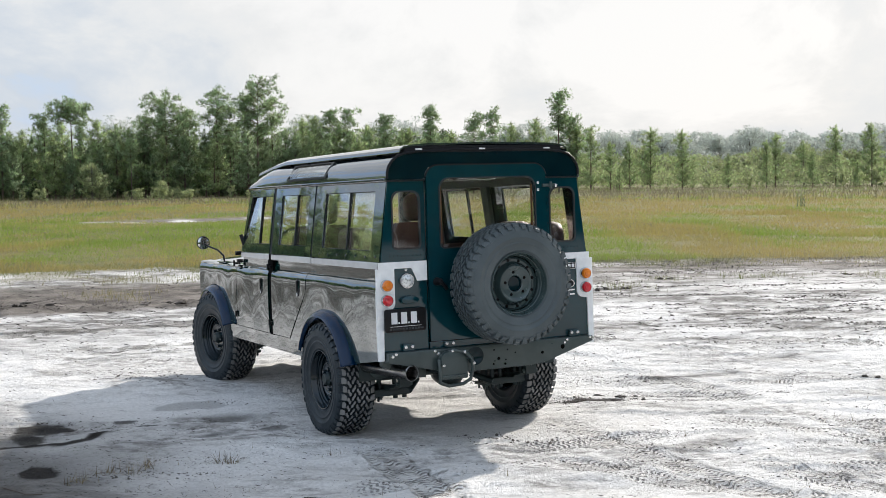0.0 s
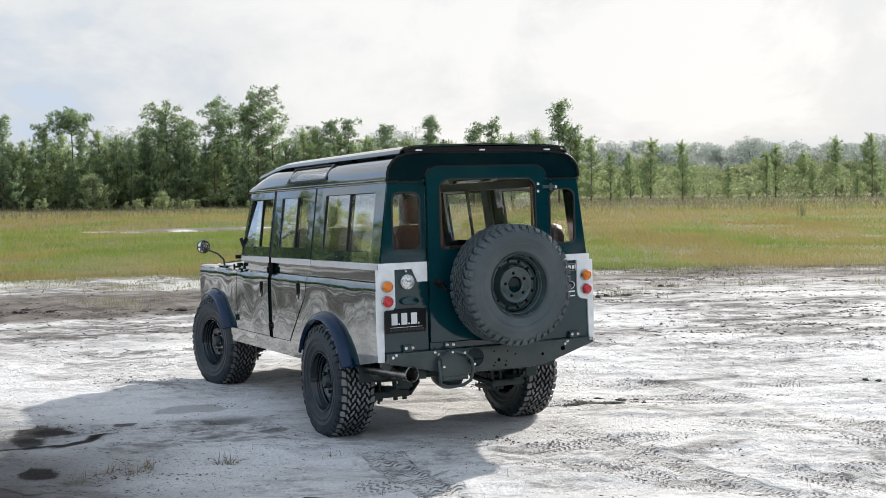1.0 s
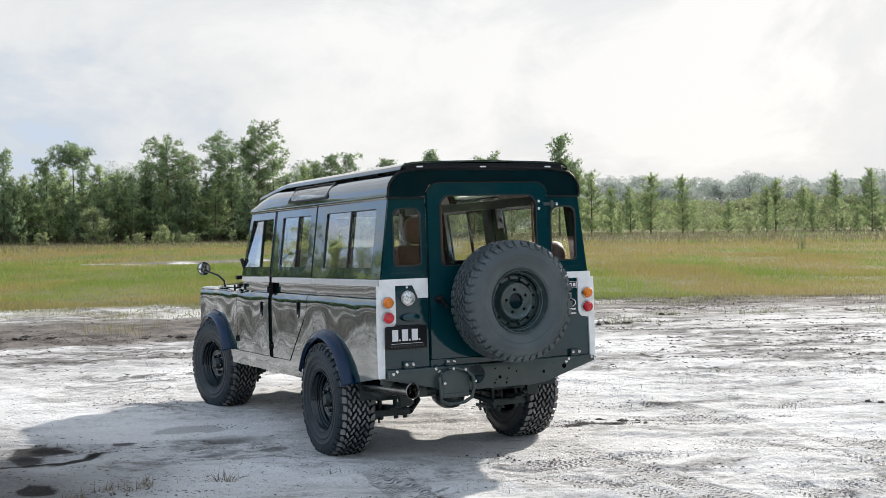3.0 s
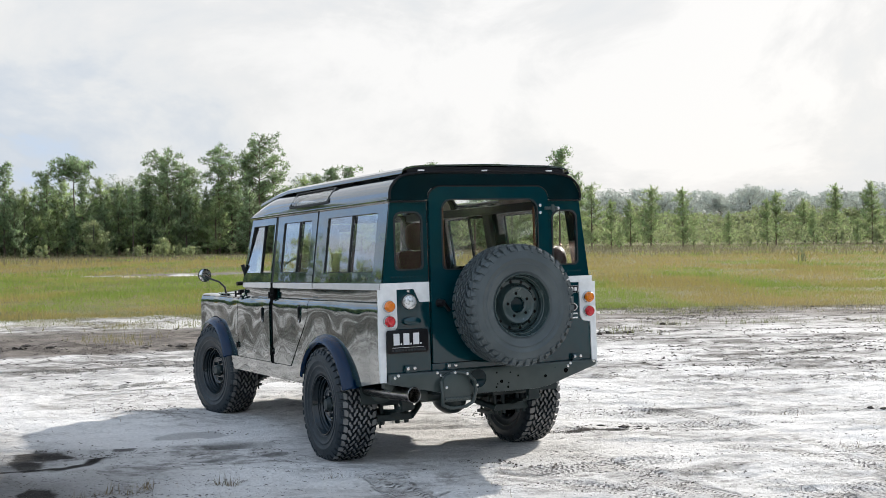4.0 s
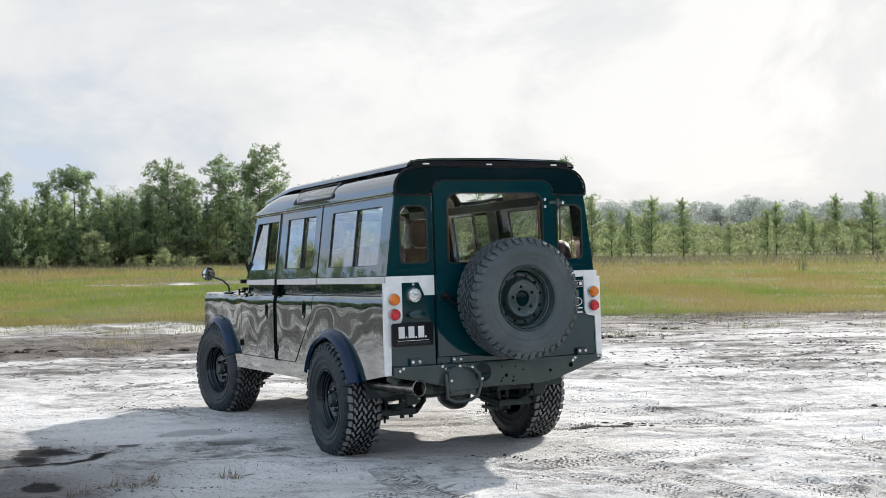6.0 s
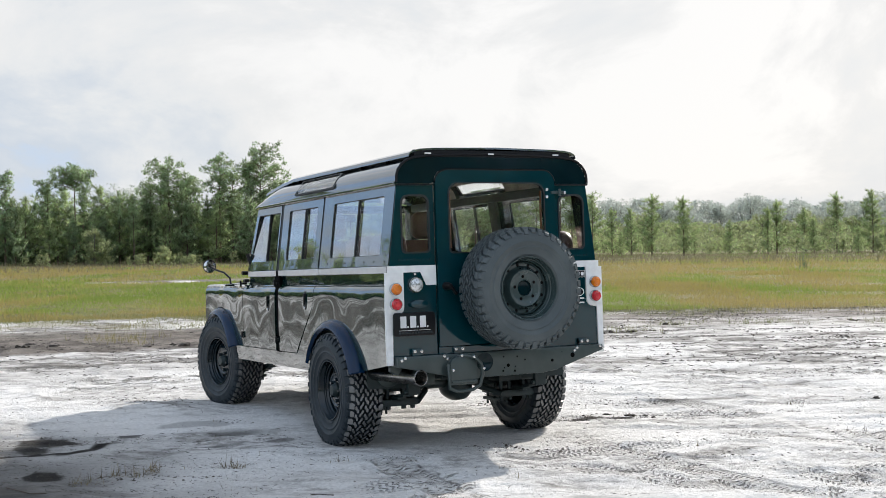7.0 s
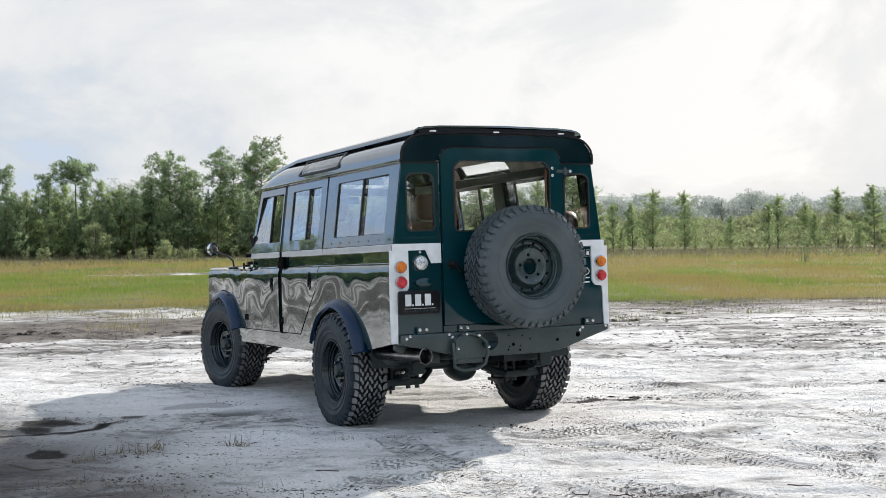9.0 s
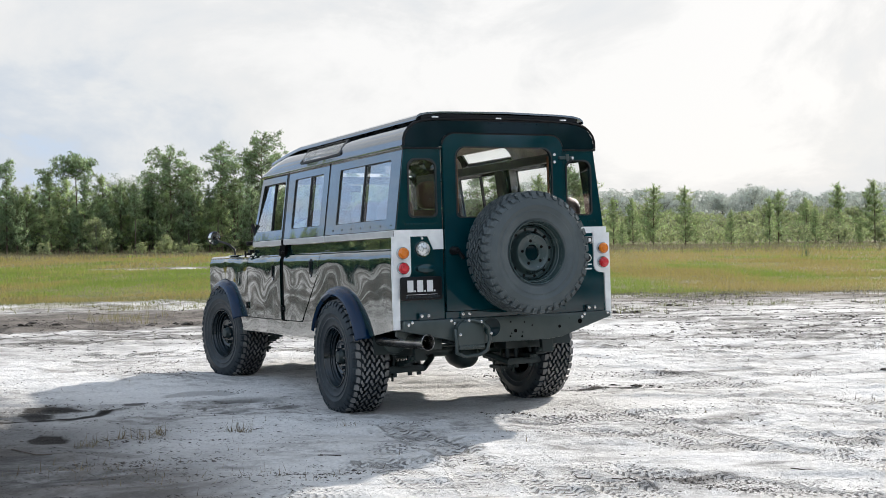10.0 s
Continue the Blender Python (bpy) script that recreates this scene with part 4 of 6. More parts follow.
def tread_lug(bm, corners, r0, r1, crown=0.0, top=0):
    """One lug over an outline of (angle, width) corners, its top rounded off by crown towards the shoulder."""
    n = len(corners)
    ca, cx = sum(a for a, _ in corners) / n, sum(x for _, x in corners) / n
    low = [bm.verts.new((r0 * math.cos(a), r0 * math.sin(a), x)) for a, x in corners]
    high = []
    for a, x in corners:
        a, x = ca + (a - ca) * 0.95, cx + (x - cx) * 0.94
        r = r1 - crown * max(0.0, (abs(x) - 0.07) / 0.06) ** 2
        high.append(bm.verts.new((r * math.cos(a), r * math.sin(a), x)))
    bm.faces.new(high).material_index = top
    for i in range(n):
        j = (i + 1) % n
        bm.faces.new((low[i], low[j], high[j], high[i])).material_index = 1


tyre_profile = [(0.197, -0.098), (0.207, -0.112), (0.219, -0.116), (0.223, -0.120), (0.228, -0.120), (0.262, -0.128), (0.267, -0.132), (0.272, -0.132), (0.276, -0.129), (0.300, -0.134), (0.304, -0.137), (0.310, -0.137), (0.314, -0.135), (0.340, -0.135), (0.365, -0.128), (0.380, -0.116), (0.386, -0.095), (0.388, 0)]
tyre_profile = tyre_profile + [(r, -x) for r, x in tyre_profile[-2::-1]]
tyre_profile = [(r - (0.006 if r > 0.37 else 0), x) for r, x in tyre_profile]
TYRE = mesh_of("tyre", lathe(tyre_profile, 72), RUBBER)
bm = bmesh.new()
lugs = 44
w = 2 * math.pi / lugs
# hooked lugs that interlock: a bar on each side joined by a slanting neck
HOOK = [(0.00, 0.00), (0.54, 0.00), (0.60, 0.36), (1.08, 0.56), (1.08, 1.00), (0.54, 1.00), (0.48, 0.64), (0.00, 0.44)]
HOOK = [(a[0] + (b[0] - a[0]) * f, a[1] + (b[1] - a[1]) * f) for a, b in zip(HOOK, HOOK[1:] + HOOK[:1]) for f in (0.22, 0.78)]
for i in range(lugs):
    for k, (x0, x1, shift, flip) in enumerate(((-0.084, -0.053, 0.0, 1), (-0.050, -0.019, 0.45, -1), (-0.016, 0.016, 0.0, 1), (0.019, 0.050, 0.45, -1), (0.053, 0.084, 0.0, 1))):
        tread_lug(bm, [((i + shift + (u if flip > 0 else 1.08 - u) * 0.84) * w, x0 + (x1 - x0) * v) for u, v in HOOK], 0.380, 0.402, 0.008)
    for s in (-1, 1):
        h = (i + (0.5 if s > 0 else 0.1)) * w
        deep = 0.124 if i % 2 else 0.116
        tread_lug(bm, [(h + 0.02 * w, s * 0.087), (h + 0.62 * w, s * 0.087), (h + 0.86 * w, s * 0.103), (h + 0.86 * w, s * deep), (h + 0.10 * w, s * deep), (h + 0.02 * w, s * 0.100)], 0.376, 0.402, 0.010)
        # side biters run down the sidewall, alternately long
        r_low = 0.350 if i % 2 else 0.364
        rows = []
        for r, x in ((0.391, deep - 0.006), (0.382, 0.1285), (r_low, 0.1375)):
            rows.append([bm.verts.new(((r - d) * math.cos(h + f * w), (r - d) * math.sin(h + f * w), s * (x - e))) for f, d, e in ((0.12, 0.006, 0.010), (0.17, 0, 0), (0.75, 0, 0), (0.80, 0.006, 0.010))])
        for p, q in zip(rows, rows[1:]):
            for c in range(3):
                bm.faces.new((p[c], p[c + 1], q[c + 1], q[c])).material_index = 1
        bm.faces.new(rows[-1][::-1]).material_index = 1
bmesh.ops.recalc_face_normals(bm, faces=bm.faces)
TREADS = mesh_of("tread", bm, TREAD)
TREADS.materials.append(RUBBER)
TREADS_CLEAN = TREADS.copy()
TREADS_CLEAN.materials.clear()
TREADS_CLEAN.materials.append(SPARE_RUBBER)
TREADS_CLEAN.materials.append(SPARE_RUBBER)
RIM = mesh_of("rim_barrel", lathe([(r * 0.93, z) for r, z in ((0.212, 0.100), (0.221, 0.108), (0.226, 0.116), (0.223, 0.121), (0.218, 0.120), (0.213, 0.111), (0.212, 0.094), (0.208, 0.090), (0.206, 0.074), (0.201, 0.070), (0.199, 0.056), (0.193, 0.050), (0.192, 0.020), (0.192, -0.08), (0.205, -0.10), (0.222, -0.108), (0.222, -0.100), (0.212, -0.098))], 56), STEEL)
bm = bmesh.new()
lathe([(0.181, 0.016), (0.176, 0.030), (0.171, 0.034), (0.167, 0.030), (0.163, 0.021), (0.146, 0.020), (0.137, 0.028), (0.129, 0.048), (0.124, 0.060), (0.118, 0.066), (0.111, 0.066), (0.105, 0.061), (0.098, 0.059), (0.056, 0.059), (0.050, 0.053), (0.050, 0.015), (0.10, 0.010), (0.16, 0.000), (0.177, 0.004)], 56, bm=bm)
RIMDISC = mesh_of("wheel_disc", smooth(bm), STEEL)


def repainted(me, material):
    other = me.copy()
    other.materials.clear()
    other.materials.append(material)
    return other


# spare's copies in the lighter, skylit tones
TYRE_LIT, RIM_LIT, DISC_LIT = repainted(TYRE, SPARE_RUBBER), repainted(RIM, SPARE_STEEL), repainted(RIMDISC, SPARE_STEEL)
# flat disc, its black standing for the shade in the hole
HOLE = mesh_of("vent_hole", lathe([(0, 0), (0.0105, 0), (0.009, 0.003), (0, 0.002)], 14), RECESS_SHADE)
NUT = mesh_of("wheel_nut", lathe([(0.014, 0), (0.014, 0.016), (0.010, 0.022), (0, 0.022)], 6), STEEL)
HUB = mesh_of("hub_cap", lathe([(0.050, 0.0), (0.049, 0.015), (0.042, 0.022), (0.040, 0.036), (0.034, 0.042), (0, 0.043)], 28), DARKER)
BORE = mesh_of("centre_bore", lathe([(0.0495, -0.015), (0.044, -0.022), (0, -0.024)], 28), HEADER)


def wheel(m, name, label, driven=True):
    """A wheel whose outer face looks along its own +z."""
    w = part(name, RIM if driven else RIM_LIT, None, car, label)
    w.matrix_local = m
    part("tyre", TYRE if driven else TYRE_LIT, None, w, "black all-terrain tyre")
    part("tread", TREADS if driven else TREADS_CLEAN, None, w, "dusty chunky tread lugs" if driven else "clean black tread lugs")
    part("wheel_disc", RIMDISC if driven else DISC_LIT, None, w)
    for k in range(12):
        a = 2 * math.pi * k / 12
        part("vent_hole", HOLE, None, w).matrix_local = Matrix.Translation((0.1545 * math.cos(a), 0.1545 * math.sin(a), 0.0208))
    for k in range(5):
        a = 2 * math.pi * k / 5 + 0.3
        ob = part("wheel_nut" if driven else "stud_hole", NUT if driven else HOLE, None, w)
        ob.matrix_local = Matrix.Translation((0.077 * math.cos(a), 0.077 * math.sin(a), 0.0592))
    part("hub_cap" if driven else "centre_bore", HUB if driven else BORE, None, w).matrix_local = Matrix.Translation((0, 0, 0.056))
    return w


for cy in (REAR_Y, FRONT_Y):
    for s in (-1, 1):
        steer = radians(11) if cy == FRONT_Y else 0.0
        wheel(Matrix.Translation((s * 0.745, cy, AXLE_Z[cy])) @ Matrix.Rotation(steer, 4, "Z") @ Matrix.Scale(1.02, 4) @ Matrix.Rotation(s * math.pi / 2, 4, "Y") @ Matrix.Rotation(0.4 * cy + s, 4, "Z"), "wheel", "dark steel wheel on dusty all-terrain tyre")
wheel(Matrix.Translation((0.042, -0.235, 1.082)) @ Matrix.Rotation(math.pi / 2, 4, "X") @ Matrix.Rotation(0.2, 4, "Z"), "spare_wheel", "spare steel wheel hung on the tail door", False)


# ---- cabin
def cushion(cx, cy, cz, rx, ry, rz, square=0.55):
    """A stuffed pad: a ball swollen towards a block."""
    bm = bmesh.new()
    bmesh.ops.create_uvsphere(bm, u_segments=20, v_segments=14, radius=1.0)
    for v in bm.verts:
        x, y, z = (math.copysign(abs(c) ** square, c) for c in v.co)
        v.co = (cx + rx * x, cy + ry * y, cz + rz * z)
    return smooth(bm, 80)


def seat(x, y, w, top, head=True, base=0.78):
    st = part("seat", box(x - w / 2, x + w / 2, y - 0.02, y + 0.46, base + 0.08, base + 0.24, 0.04, segs=3), LEATHER, car, "brown leather seat")
    rows = []
    for k in range(8):
        z = base + 0.16 + (top - base - 0.16) * k / 7
        wd = w / 2 * (1 - 0.22 * (k / 7) ** 4)
        rows.append([(x + wd * u, y - 0.02 - 0.10 * k / 7 + 0.03 * (1 - u * u), z) for u in (-1, -0.8, -0.45, 0, 0.45, 0.8, 1)])
    part("backrest", slab(rows, (0, -0.11, 0.01)), LEATHER, st)
    part("seat_base", box(x - w / 2 + 0.03, x + w / 2 - 0.03, y, y + 0.42, 0.63, base + 0.10, 0.01), DARKER, st)
    if head:
        part("headrest", cushion(x, y - 0.20, top + 0.13, 0.125, 0.065, 0.115), LEATHER, st)
        for dx in (-0.06, 0.06):
            part("headrest_post", rod((x + dx, y - 0.18, top - 0.04), (x + dx, y - 0.19, top + 0.06), 0.007, steps=8), CHROME, st)


for x in (-0.42, 0.43):
    seat(x, 2.18, 0.50, 1.46)
for x in (-0.50, 0.0, 0.50):
    seat(x, 1.42, 0.46, 1.30, head=False)
# inward-facing seats over the rear wheels
for s in (-1, 1):
    st = part("side_seat", box(min(s * 0.36, s * 0.72), max(s * 0.36, s * 0.72), 0.12, 0.98, 0.98, 1.10, 0.04, segs=3), LEATHER, car, "brown leather inward-facing seat")
    for a, b in ((0.12, 0.54), (0.56, 0.98)):
        part("backrest", cushion(s * 0.65, (a + b) / 2, 1.27, 0.065, (b - a) / 2, 0.20, 0.45), LEATHER, st)
    part("seat_base", box(min(s * 0.40, s * 0.74), max(s * 0.40, s * 0.74), 0.12, 0.98, 0.64, 0.99, 0.01), DARKER, st)
part("dashboard", box(-0.74, 0.74, 2.72, 2.95, 1.0, 1.20, 0.03, segs=3), DARKER, car)
sw = part("steering_wheel", lathe([(0.195 + 0.014 * math.cos(a), 0.014 * math.sin(a)) for a in (2 * math.pi * k / 8 for k in range(8))], 36, Matrix.Translation((-0.38, 2.60, 1.27)) @ Matrix.Rotation(radians(62), 4, "X"), closed=True), BLACK, car)
part("steering_spoke", box(-0.56, -0.20, 2.595, 2.61, 1.255, 1.285, 0.004), BLACK, sw)
part("steering_column", rod((-0.38, 2.60, 1.26), (-0.38, 2.85, 1.12), 0.03), BLACK, sw)
for s in (-1, 1):
    for y in (1.27, 2.19):
        part("cabin_pillar", slab([[(s * (upper_x(z) - 0.035), yy, z) for z in (1.14, 1.78)] for yy in (y - 0.05, y + 0.05)], (-s * 0.03, 0, 0)), TRIM, car)
    part("cabin_rail", box(s * 0.67 - 0.03, s * 0.67 + 0.03, 0.04, 2.7, 1.735, 1.80, 0.01), TRIM, car)
    part("side_trim", box(s * 0.752 - 0.012, s * 0.745 + 0.012, 0.03, 2.95, 0.64, 1.25, 0.004), TRIM, car)
part("interior_mirror", box(-0.11, 0.11, 2.70, 2.72, 1.66, 1.72, 0.01), BLACK, car)


# ------------------------------------------------------------ ground
def hash2(ix, iy, seed):
    h = (ix.astype(np.int64) * 374761393 + iy.astype(np.int64) * 668265263 + seed * 974711) & 0xFFFFFFFF
    h = ((h ^ (h >> 13)) * 1274126177) & 0xFFFFFFFF
    return ((h ^ (h >> 16)) & 0xFFFF) / 65535.0


def vnoise(x, y, seed=0):
    x, y = np.asarray(x, float), np.asarray(y, float)
    ix, iy = np.floor(x), np.floor(y)
    fx, fy = x - ix, y - iy
    fx, fy = fx * fx * (3 - 2 * fx), fy * fy * (3 - 2 * fy)
    a, b = hash2(ix, iy, seed), hash2(ix + 1, iy, seed)
    c, d = hash2(ix, iy + 1, seed), hash2(ix + 1, iy + 1, seed)
    return (a * (1 - fx) + b * fx) * (1 - fy) + (c * (1 - fx) + d * fx) * fy


def fbm(x, y, seed=0, octaves=4):
    total, amp, norm = 0, 1.0, 0
    for k in range(octaves):
        total, norm = total + amp * vnoise(x * 2 ** k, y * 2 ** k, seed + k), norm + amp
        amp *= 0.5
    return total / norm


def step(a, b, v):
    t = np.clip((v - a) / (b - a), 0, 1)
    return t * t * (3 - 2 * t)


# tyre tracks: (start x, y, heading in degrees from +x, bend per metre, length, depth)
TRACKS = [(0.76, 0.5, -92, 0.01, 5.5, 0.020), (-0.76, 0.5, -96, 0.01, 4.5, 0.014), (-0.99, -0.5, -83, 0.03, 2.6, 0.026), (-1.37, 0.2, -92, -0.02, 2.4, 0.014), (0.55, -0.75, -43, 0.03, 4.5, 0.018),
          (0.15, -0.6, -69, 0.02, 3.2, 0.018), (1.44, 1.3, -73, 0.02, 3.4, 0.016), (2.67, 1.8, -95, 0.04, 3.6, 0.018), (-0.72, -0.6, -113, 0.02, 2.0, 0.020), (-0.5, -1.7, -70, 0.02, 2.6, 0.020), (1.2, -1.3, -83, 0.0, 2.4, 0.022),
          (3.4, 3.4, -66, 0.02, 6, 0.018), (4.9, 5.4, -52, 0.02, 8, 0.018), (4.4, 1.0, -100, 0.0, 4, 0.018), (7.0, 6.2, -42, 0.01, 9, 0.018), (2.1, 5.4, -35, 0.01, 8, 0.016), (-1.5, 6.4, -8, 0.01, 6, 0.016), (-3.2, 5.5, 4, 0.0, 7, 0.016), (-2.6, 8.2, -6, 0.0, 7, 0.016), (5.5, 9.2, -30, 0.0, 12, 0.020), (8.5, 11.5, -26, 0.0, 12, 0.020), (-2.2, -1.6, -30, 0.05, 3, 0.010)]

# short broken prints crossing the open sand
scuff = np.random.default_rng(23)
TRACKS += [(scuff.uniform(1.2, 7.0), scuff.uniform(-2.6, 6.0), scuff.uniform(-50, -8), scuff.uniform(-0.05, 0.05), scuff.uniform(1.0, 2.6), scuff.uniform(0.012, 0.020)) for _ in range(18)]
TRACKS += [(scuff.uniform(-2.2, 0.8), scuff.uniform(-2.4, 0.2), scuff.uniform(-60, 10), scuff.uniform(-0.05, 0.05), scuff.uniform(0.7, 1.5), scuff.uniform(0.008, 0.014)) for _ in range(7)]


def track_marks(x, y):
    """Relief, print strength, and the place along and across the strongest track."""
    h = np.zeros_like(x)
    mask, along_at, across_at = np.zeros_like(x), np.zeros_like(x), np.zeros_like(x)
    near = np.exp(-np.maximum(0, np.hypot(x, y + 1) - 6.5) / 4.0)
    for k, (sx, sy, ang, bend, length, depth) in enumerate(TRACKS):
        a = radians(ang)
        u = (x - sx) * math.cos(a) + (y - sy) * math.sin(a)
        v = -(x - sx) * math.sin(a) + (y - sy) * math.cos(a) - bend * u * u * 0.5
        along = step(-0.2, 0.3, u) * (1 - step(length - 0.8, length, u)) * step(0.28, 0.5, vnoise(u * 1.1, k + 0.0 * u, 70 + k))
        inside = 1 - step(0.10, 0.145, np.abs(v))
        lip = np.exp(-((np.abs(v) - 0.17) / 0.05) ** 2)
        h += along * depth * (-0.35 * inside + 0.15 * lip)
        here = along * inside * near
        best = here > mask
        mask = np.where(best, here, mask)
        along_at, across_at = np.where(best, u + 0.37 * k, along_at), np.where(best, v, across_at)
    return h, mask, along_at, across_at


def grass_line(x, y):
    return 1.3 * (1 - step(2, 8, x)) + np.maximum(9.0, 17.6 - 0.25 * x - 0.30 * np.maximum(0, x - 13.5)) + 3.0 * np.maximum(0, -x - 2.5) + 1.8 * (fbm(x * 0.35, y * 0.28, 5, 3) - 0.5)


def bare(x, y):
    """Sandy spots in the meadow: the pale track far off, thin places along the edge."""
    far = (1 - step(0.75, 1.0, np.abs((y - 51.0 + 0.10 * (x - 9)) / (1.9 + 1.6 * step(6, 11, x))))) * step(6.0, 7.5, x) * (1 - step(19, 23, x))
    return far


def height(x, y):
    r = np.hypot(x - 0.0, y - 1.0)
    h = 0.10 * (fbm(x * 0.09, y * 0.09, 11, 2) - 0.5) * step(7, 25, r)
    h += 0.055 * (fbm(x * 0.45, y * 0.8, 21, 3) - 0.5)
    h += 0.042 * (fbm(1.8 * (0.894 * x - 0.447 * y), 3.4 * (0.447 * x + 0.894 * y), 31, 3) - 0.5) * (1 - step(20, 50, r))
    rough = step(0.52, 0.75, fbm(x * 0.5, y * 0.9, 41, 3))
    h += 0.012 * rough * (fbm(x * 6.0, y * 6.0, 51, 3) - 0.45) * (1 - step(15, 40, r))
    h += 0.010 * (fbm(x * 9.0, y * 11.0, 55, 2) - 0.5) * step(0.45, 0.6, fbm(x * 1.1, y * 1.5, 57, 2)) * (1 - step(6, 14, r))
    ridge = 1 - np.abs(2 * fbm(0.894 * x - 0.447 * y, 2.4 * (0.447 * x + 0.894 * y), 63, 3) - 1)
    h += 0.022 * (step(0.72, 1.0, ridge) - 0.2) * (1 - step(12, 30, r))
    tr = track_marks(x, y)[0]
    pads = sum(np.exp(-(((x - px) ** 2 + (y - py) ** 2) / 0.16)) for px in (-0.75, 0.75) for py in (0.95, 3.74))
    # churned strip and its ruts beyond the vehicle
    strip = step(9.8, 10.6, y) * (1 - step(13.6, 14.8, y)) * (1 - step(3, 8, x))
    h += strip * (0.14 * (fbm(x * 1.3, y * 1.6, 61, 3) - 0.55) - 0.03)
    flat = np.clip(1 - pads, 0, 1)
    return h * flat * step(0, 1, flat + 0.15) + tr * flat


def graded(lo, hi, fine0, fine1, fine, far_lo, far_hi):
    pts = list(np.arange(fine0, fine1, fine))
    for sign, lim in ((1, far_hi), (-1, far_lo)):
        v, d = (pts[-1] if sign > 0 else pts[0]), fine
        add = []
        while sign * v < sign * lim:
            d = min(d * 1.05, max(0.5, abs(v) * 0.08))
            v += sign * d
            add.append(v)
        pts = pts + add if sign > 0 else add[::-1] + pts
    return np.array(pts)


gx = graded(0, 0, -3.1, 4.0, 0.024, -1500, 2500)
gy = graded(0, 0, -2.9, 2.5, 0.024, -1500, 2500)
X, Y = np.meshgrid(gx, gy, indexing="ij")
Z = height(X, Y)
nx, ny = X.shape
me = bpy.data.meshes.new("ground")
me.vertices.add(nx * ny)
me.vertices.foreach_set("co", np.stack([X, Y, Z], -1).ravel())
I = np.arange(nx * ny).reshape(nx, ny)
quads = np.stack([I[:-1, :-1], I[1:, :-1], I[1:, 1:], I[:-1, 1:]], -1).reshape(-1, 4)
me.loops.add(quads.size)
me.loops.foreach_set("vertex_index", quads.ravel())
me.polygons.add(len(quads))
me.polygons.foreach_set("loop_start", np.arange(0, quads.size, 4))
me.polygons.foreach_set("loop_total", np.full(len(quads), 4))
me.update(calc_edges=True)
me.polygons.foreach_set("use_smooth", np.ones(len(quads), bool))
# damp hollows and stains: ovals and winding streaks with crisp rims
ragged = 0.55 * (fbm(X * 7.0, Y * 7.0, 85, 3) - 0.5)


def oval(cx, cy, rx, ry, turn=0.0):
    a = radians(turn)
    u, v = (X - cx) * math.cos(a) + (Y - cy) * math.sin(a), -(X - cx) * math.sin(a) + (Y - cy) * math.cos(a)
    return 1 - step(0.88, 1.06, np.hypot(u / rx, v / ry) + ragged)


def streak(points, wide):
    out = np.zeros_like(X)
    for (ax, ay), (bx, by) in zip(points, points[1:]):
        t = np.clip(((X - ax) * (bx - ax) + (Y - ay) * (by - ay)) / ((bx - ax) ** 2 + (by - ay) ** 2), 0, 1)
        out = np.maximum(out, 1 - step(0.6, 1.3, np.hypot(X - ax - t * (bx - ax), Y - ay - t * (by - ay)) / wide + ragged))
    return out


wet = np.maximum(oval(-2.88, 0.68, 0.13, 0.17), streak([(-3.4, 1.62), (-3.05, 1.50), (-2.78, 1.49), (-2.61, 1.42), (-2.42, 1.50), (-2.29, 1.62)], 0.045))
wet = np.maximum(wet, 0.95 * oval(-2.64, 2.08, 0.20, 0.26, 10))
wet = np.maximum(wet, 0.9 * oval(-2.80, 1.72, 0.12, 0.22, 0))
wet = np.maximum(wet, 0.8 * oval(-2.95, 1.9, 0.22, 0.10, 0) * step(0.3, 0.55, fbm(X * 4, Y * 4, 86, 3)))
for cx, cy, rx, ry, f in ((-2.04, 2.02, 0.09, 0.07, 0.8), (-1.93, 1.84, 0.10, 0.05, 0.8), (-1.38, 2.53, 0.30, 0.22, 0.35), (-1.15, 1.2, 0.12, 0.07, 0.6), (-2.30, 1.60, 0.10, 0.04, 0.6)):
    wet = np.maximum(wet, f * oval(cx, cy, rx, ry))
wet = np.maximum(wet, 0.9 * oval(1.5, 1.05, 0.30, 0.09, -17))
for px, py, rx, ry in ((-0.35, -2.35, 0.28, 0.07), (0.25, -2.2, 0.22, 0.05), (2.9, 1.6, 0.5, 0.10), (4.4, 3.4, 0.6, 0.12), (-1.6, 1.25, 0.16, 0.06), (-1.35, 1.75, 0.3, 0.15), (6.4, 7.6, 0.9, 0.25), (9.0, 9.5, 1.2, 0.3), (7.55, 9.3, 0.4, 0.16), (8.4, 9.15, 0.5, 0.14), (9.9, 11.2, 1.2, 0.22), (12.0, 10.4, 1.1, 0.2), (12.9, 7.6, 1.0, 0.2), (4.5, 2.1, 0.35, 0.10), (5.6, 3.7, 0.4, 0.08)):
    wet = np.maximum(wet, 0.75 * np.exp(-(((X - px + 0.5 * (Y - py)) / rx) ** 2 + ((Y - py) / ry) ** 2)) * step(0.3, 0.62, fbm(X * 3.0, Y * 4.0, 87, 3)))
patchy = fbm((0.894 * X - 0.447 * Y) * 0.45, (0.447 * X + 0.894 * Y) * 1.3, 88, 5)
trodden = step(2, 6, Y + 0.35 * (X - 3)) * step(2.2, 4.5, X) * step(0.42, 0.50, patchy) + step(5, 9, Y) * (1 - step(2.2, 4.5, X)) * step(0.44, 0.54, patchy)
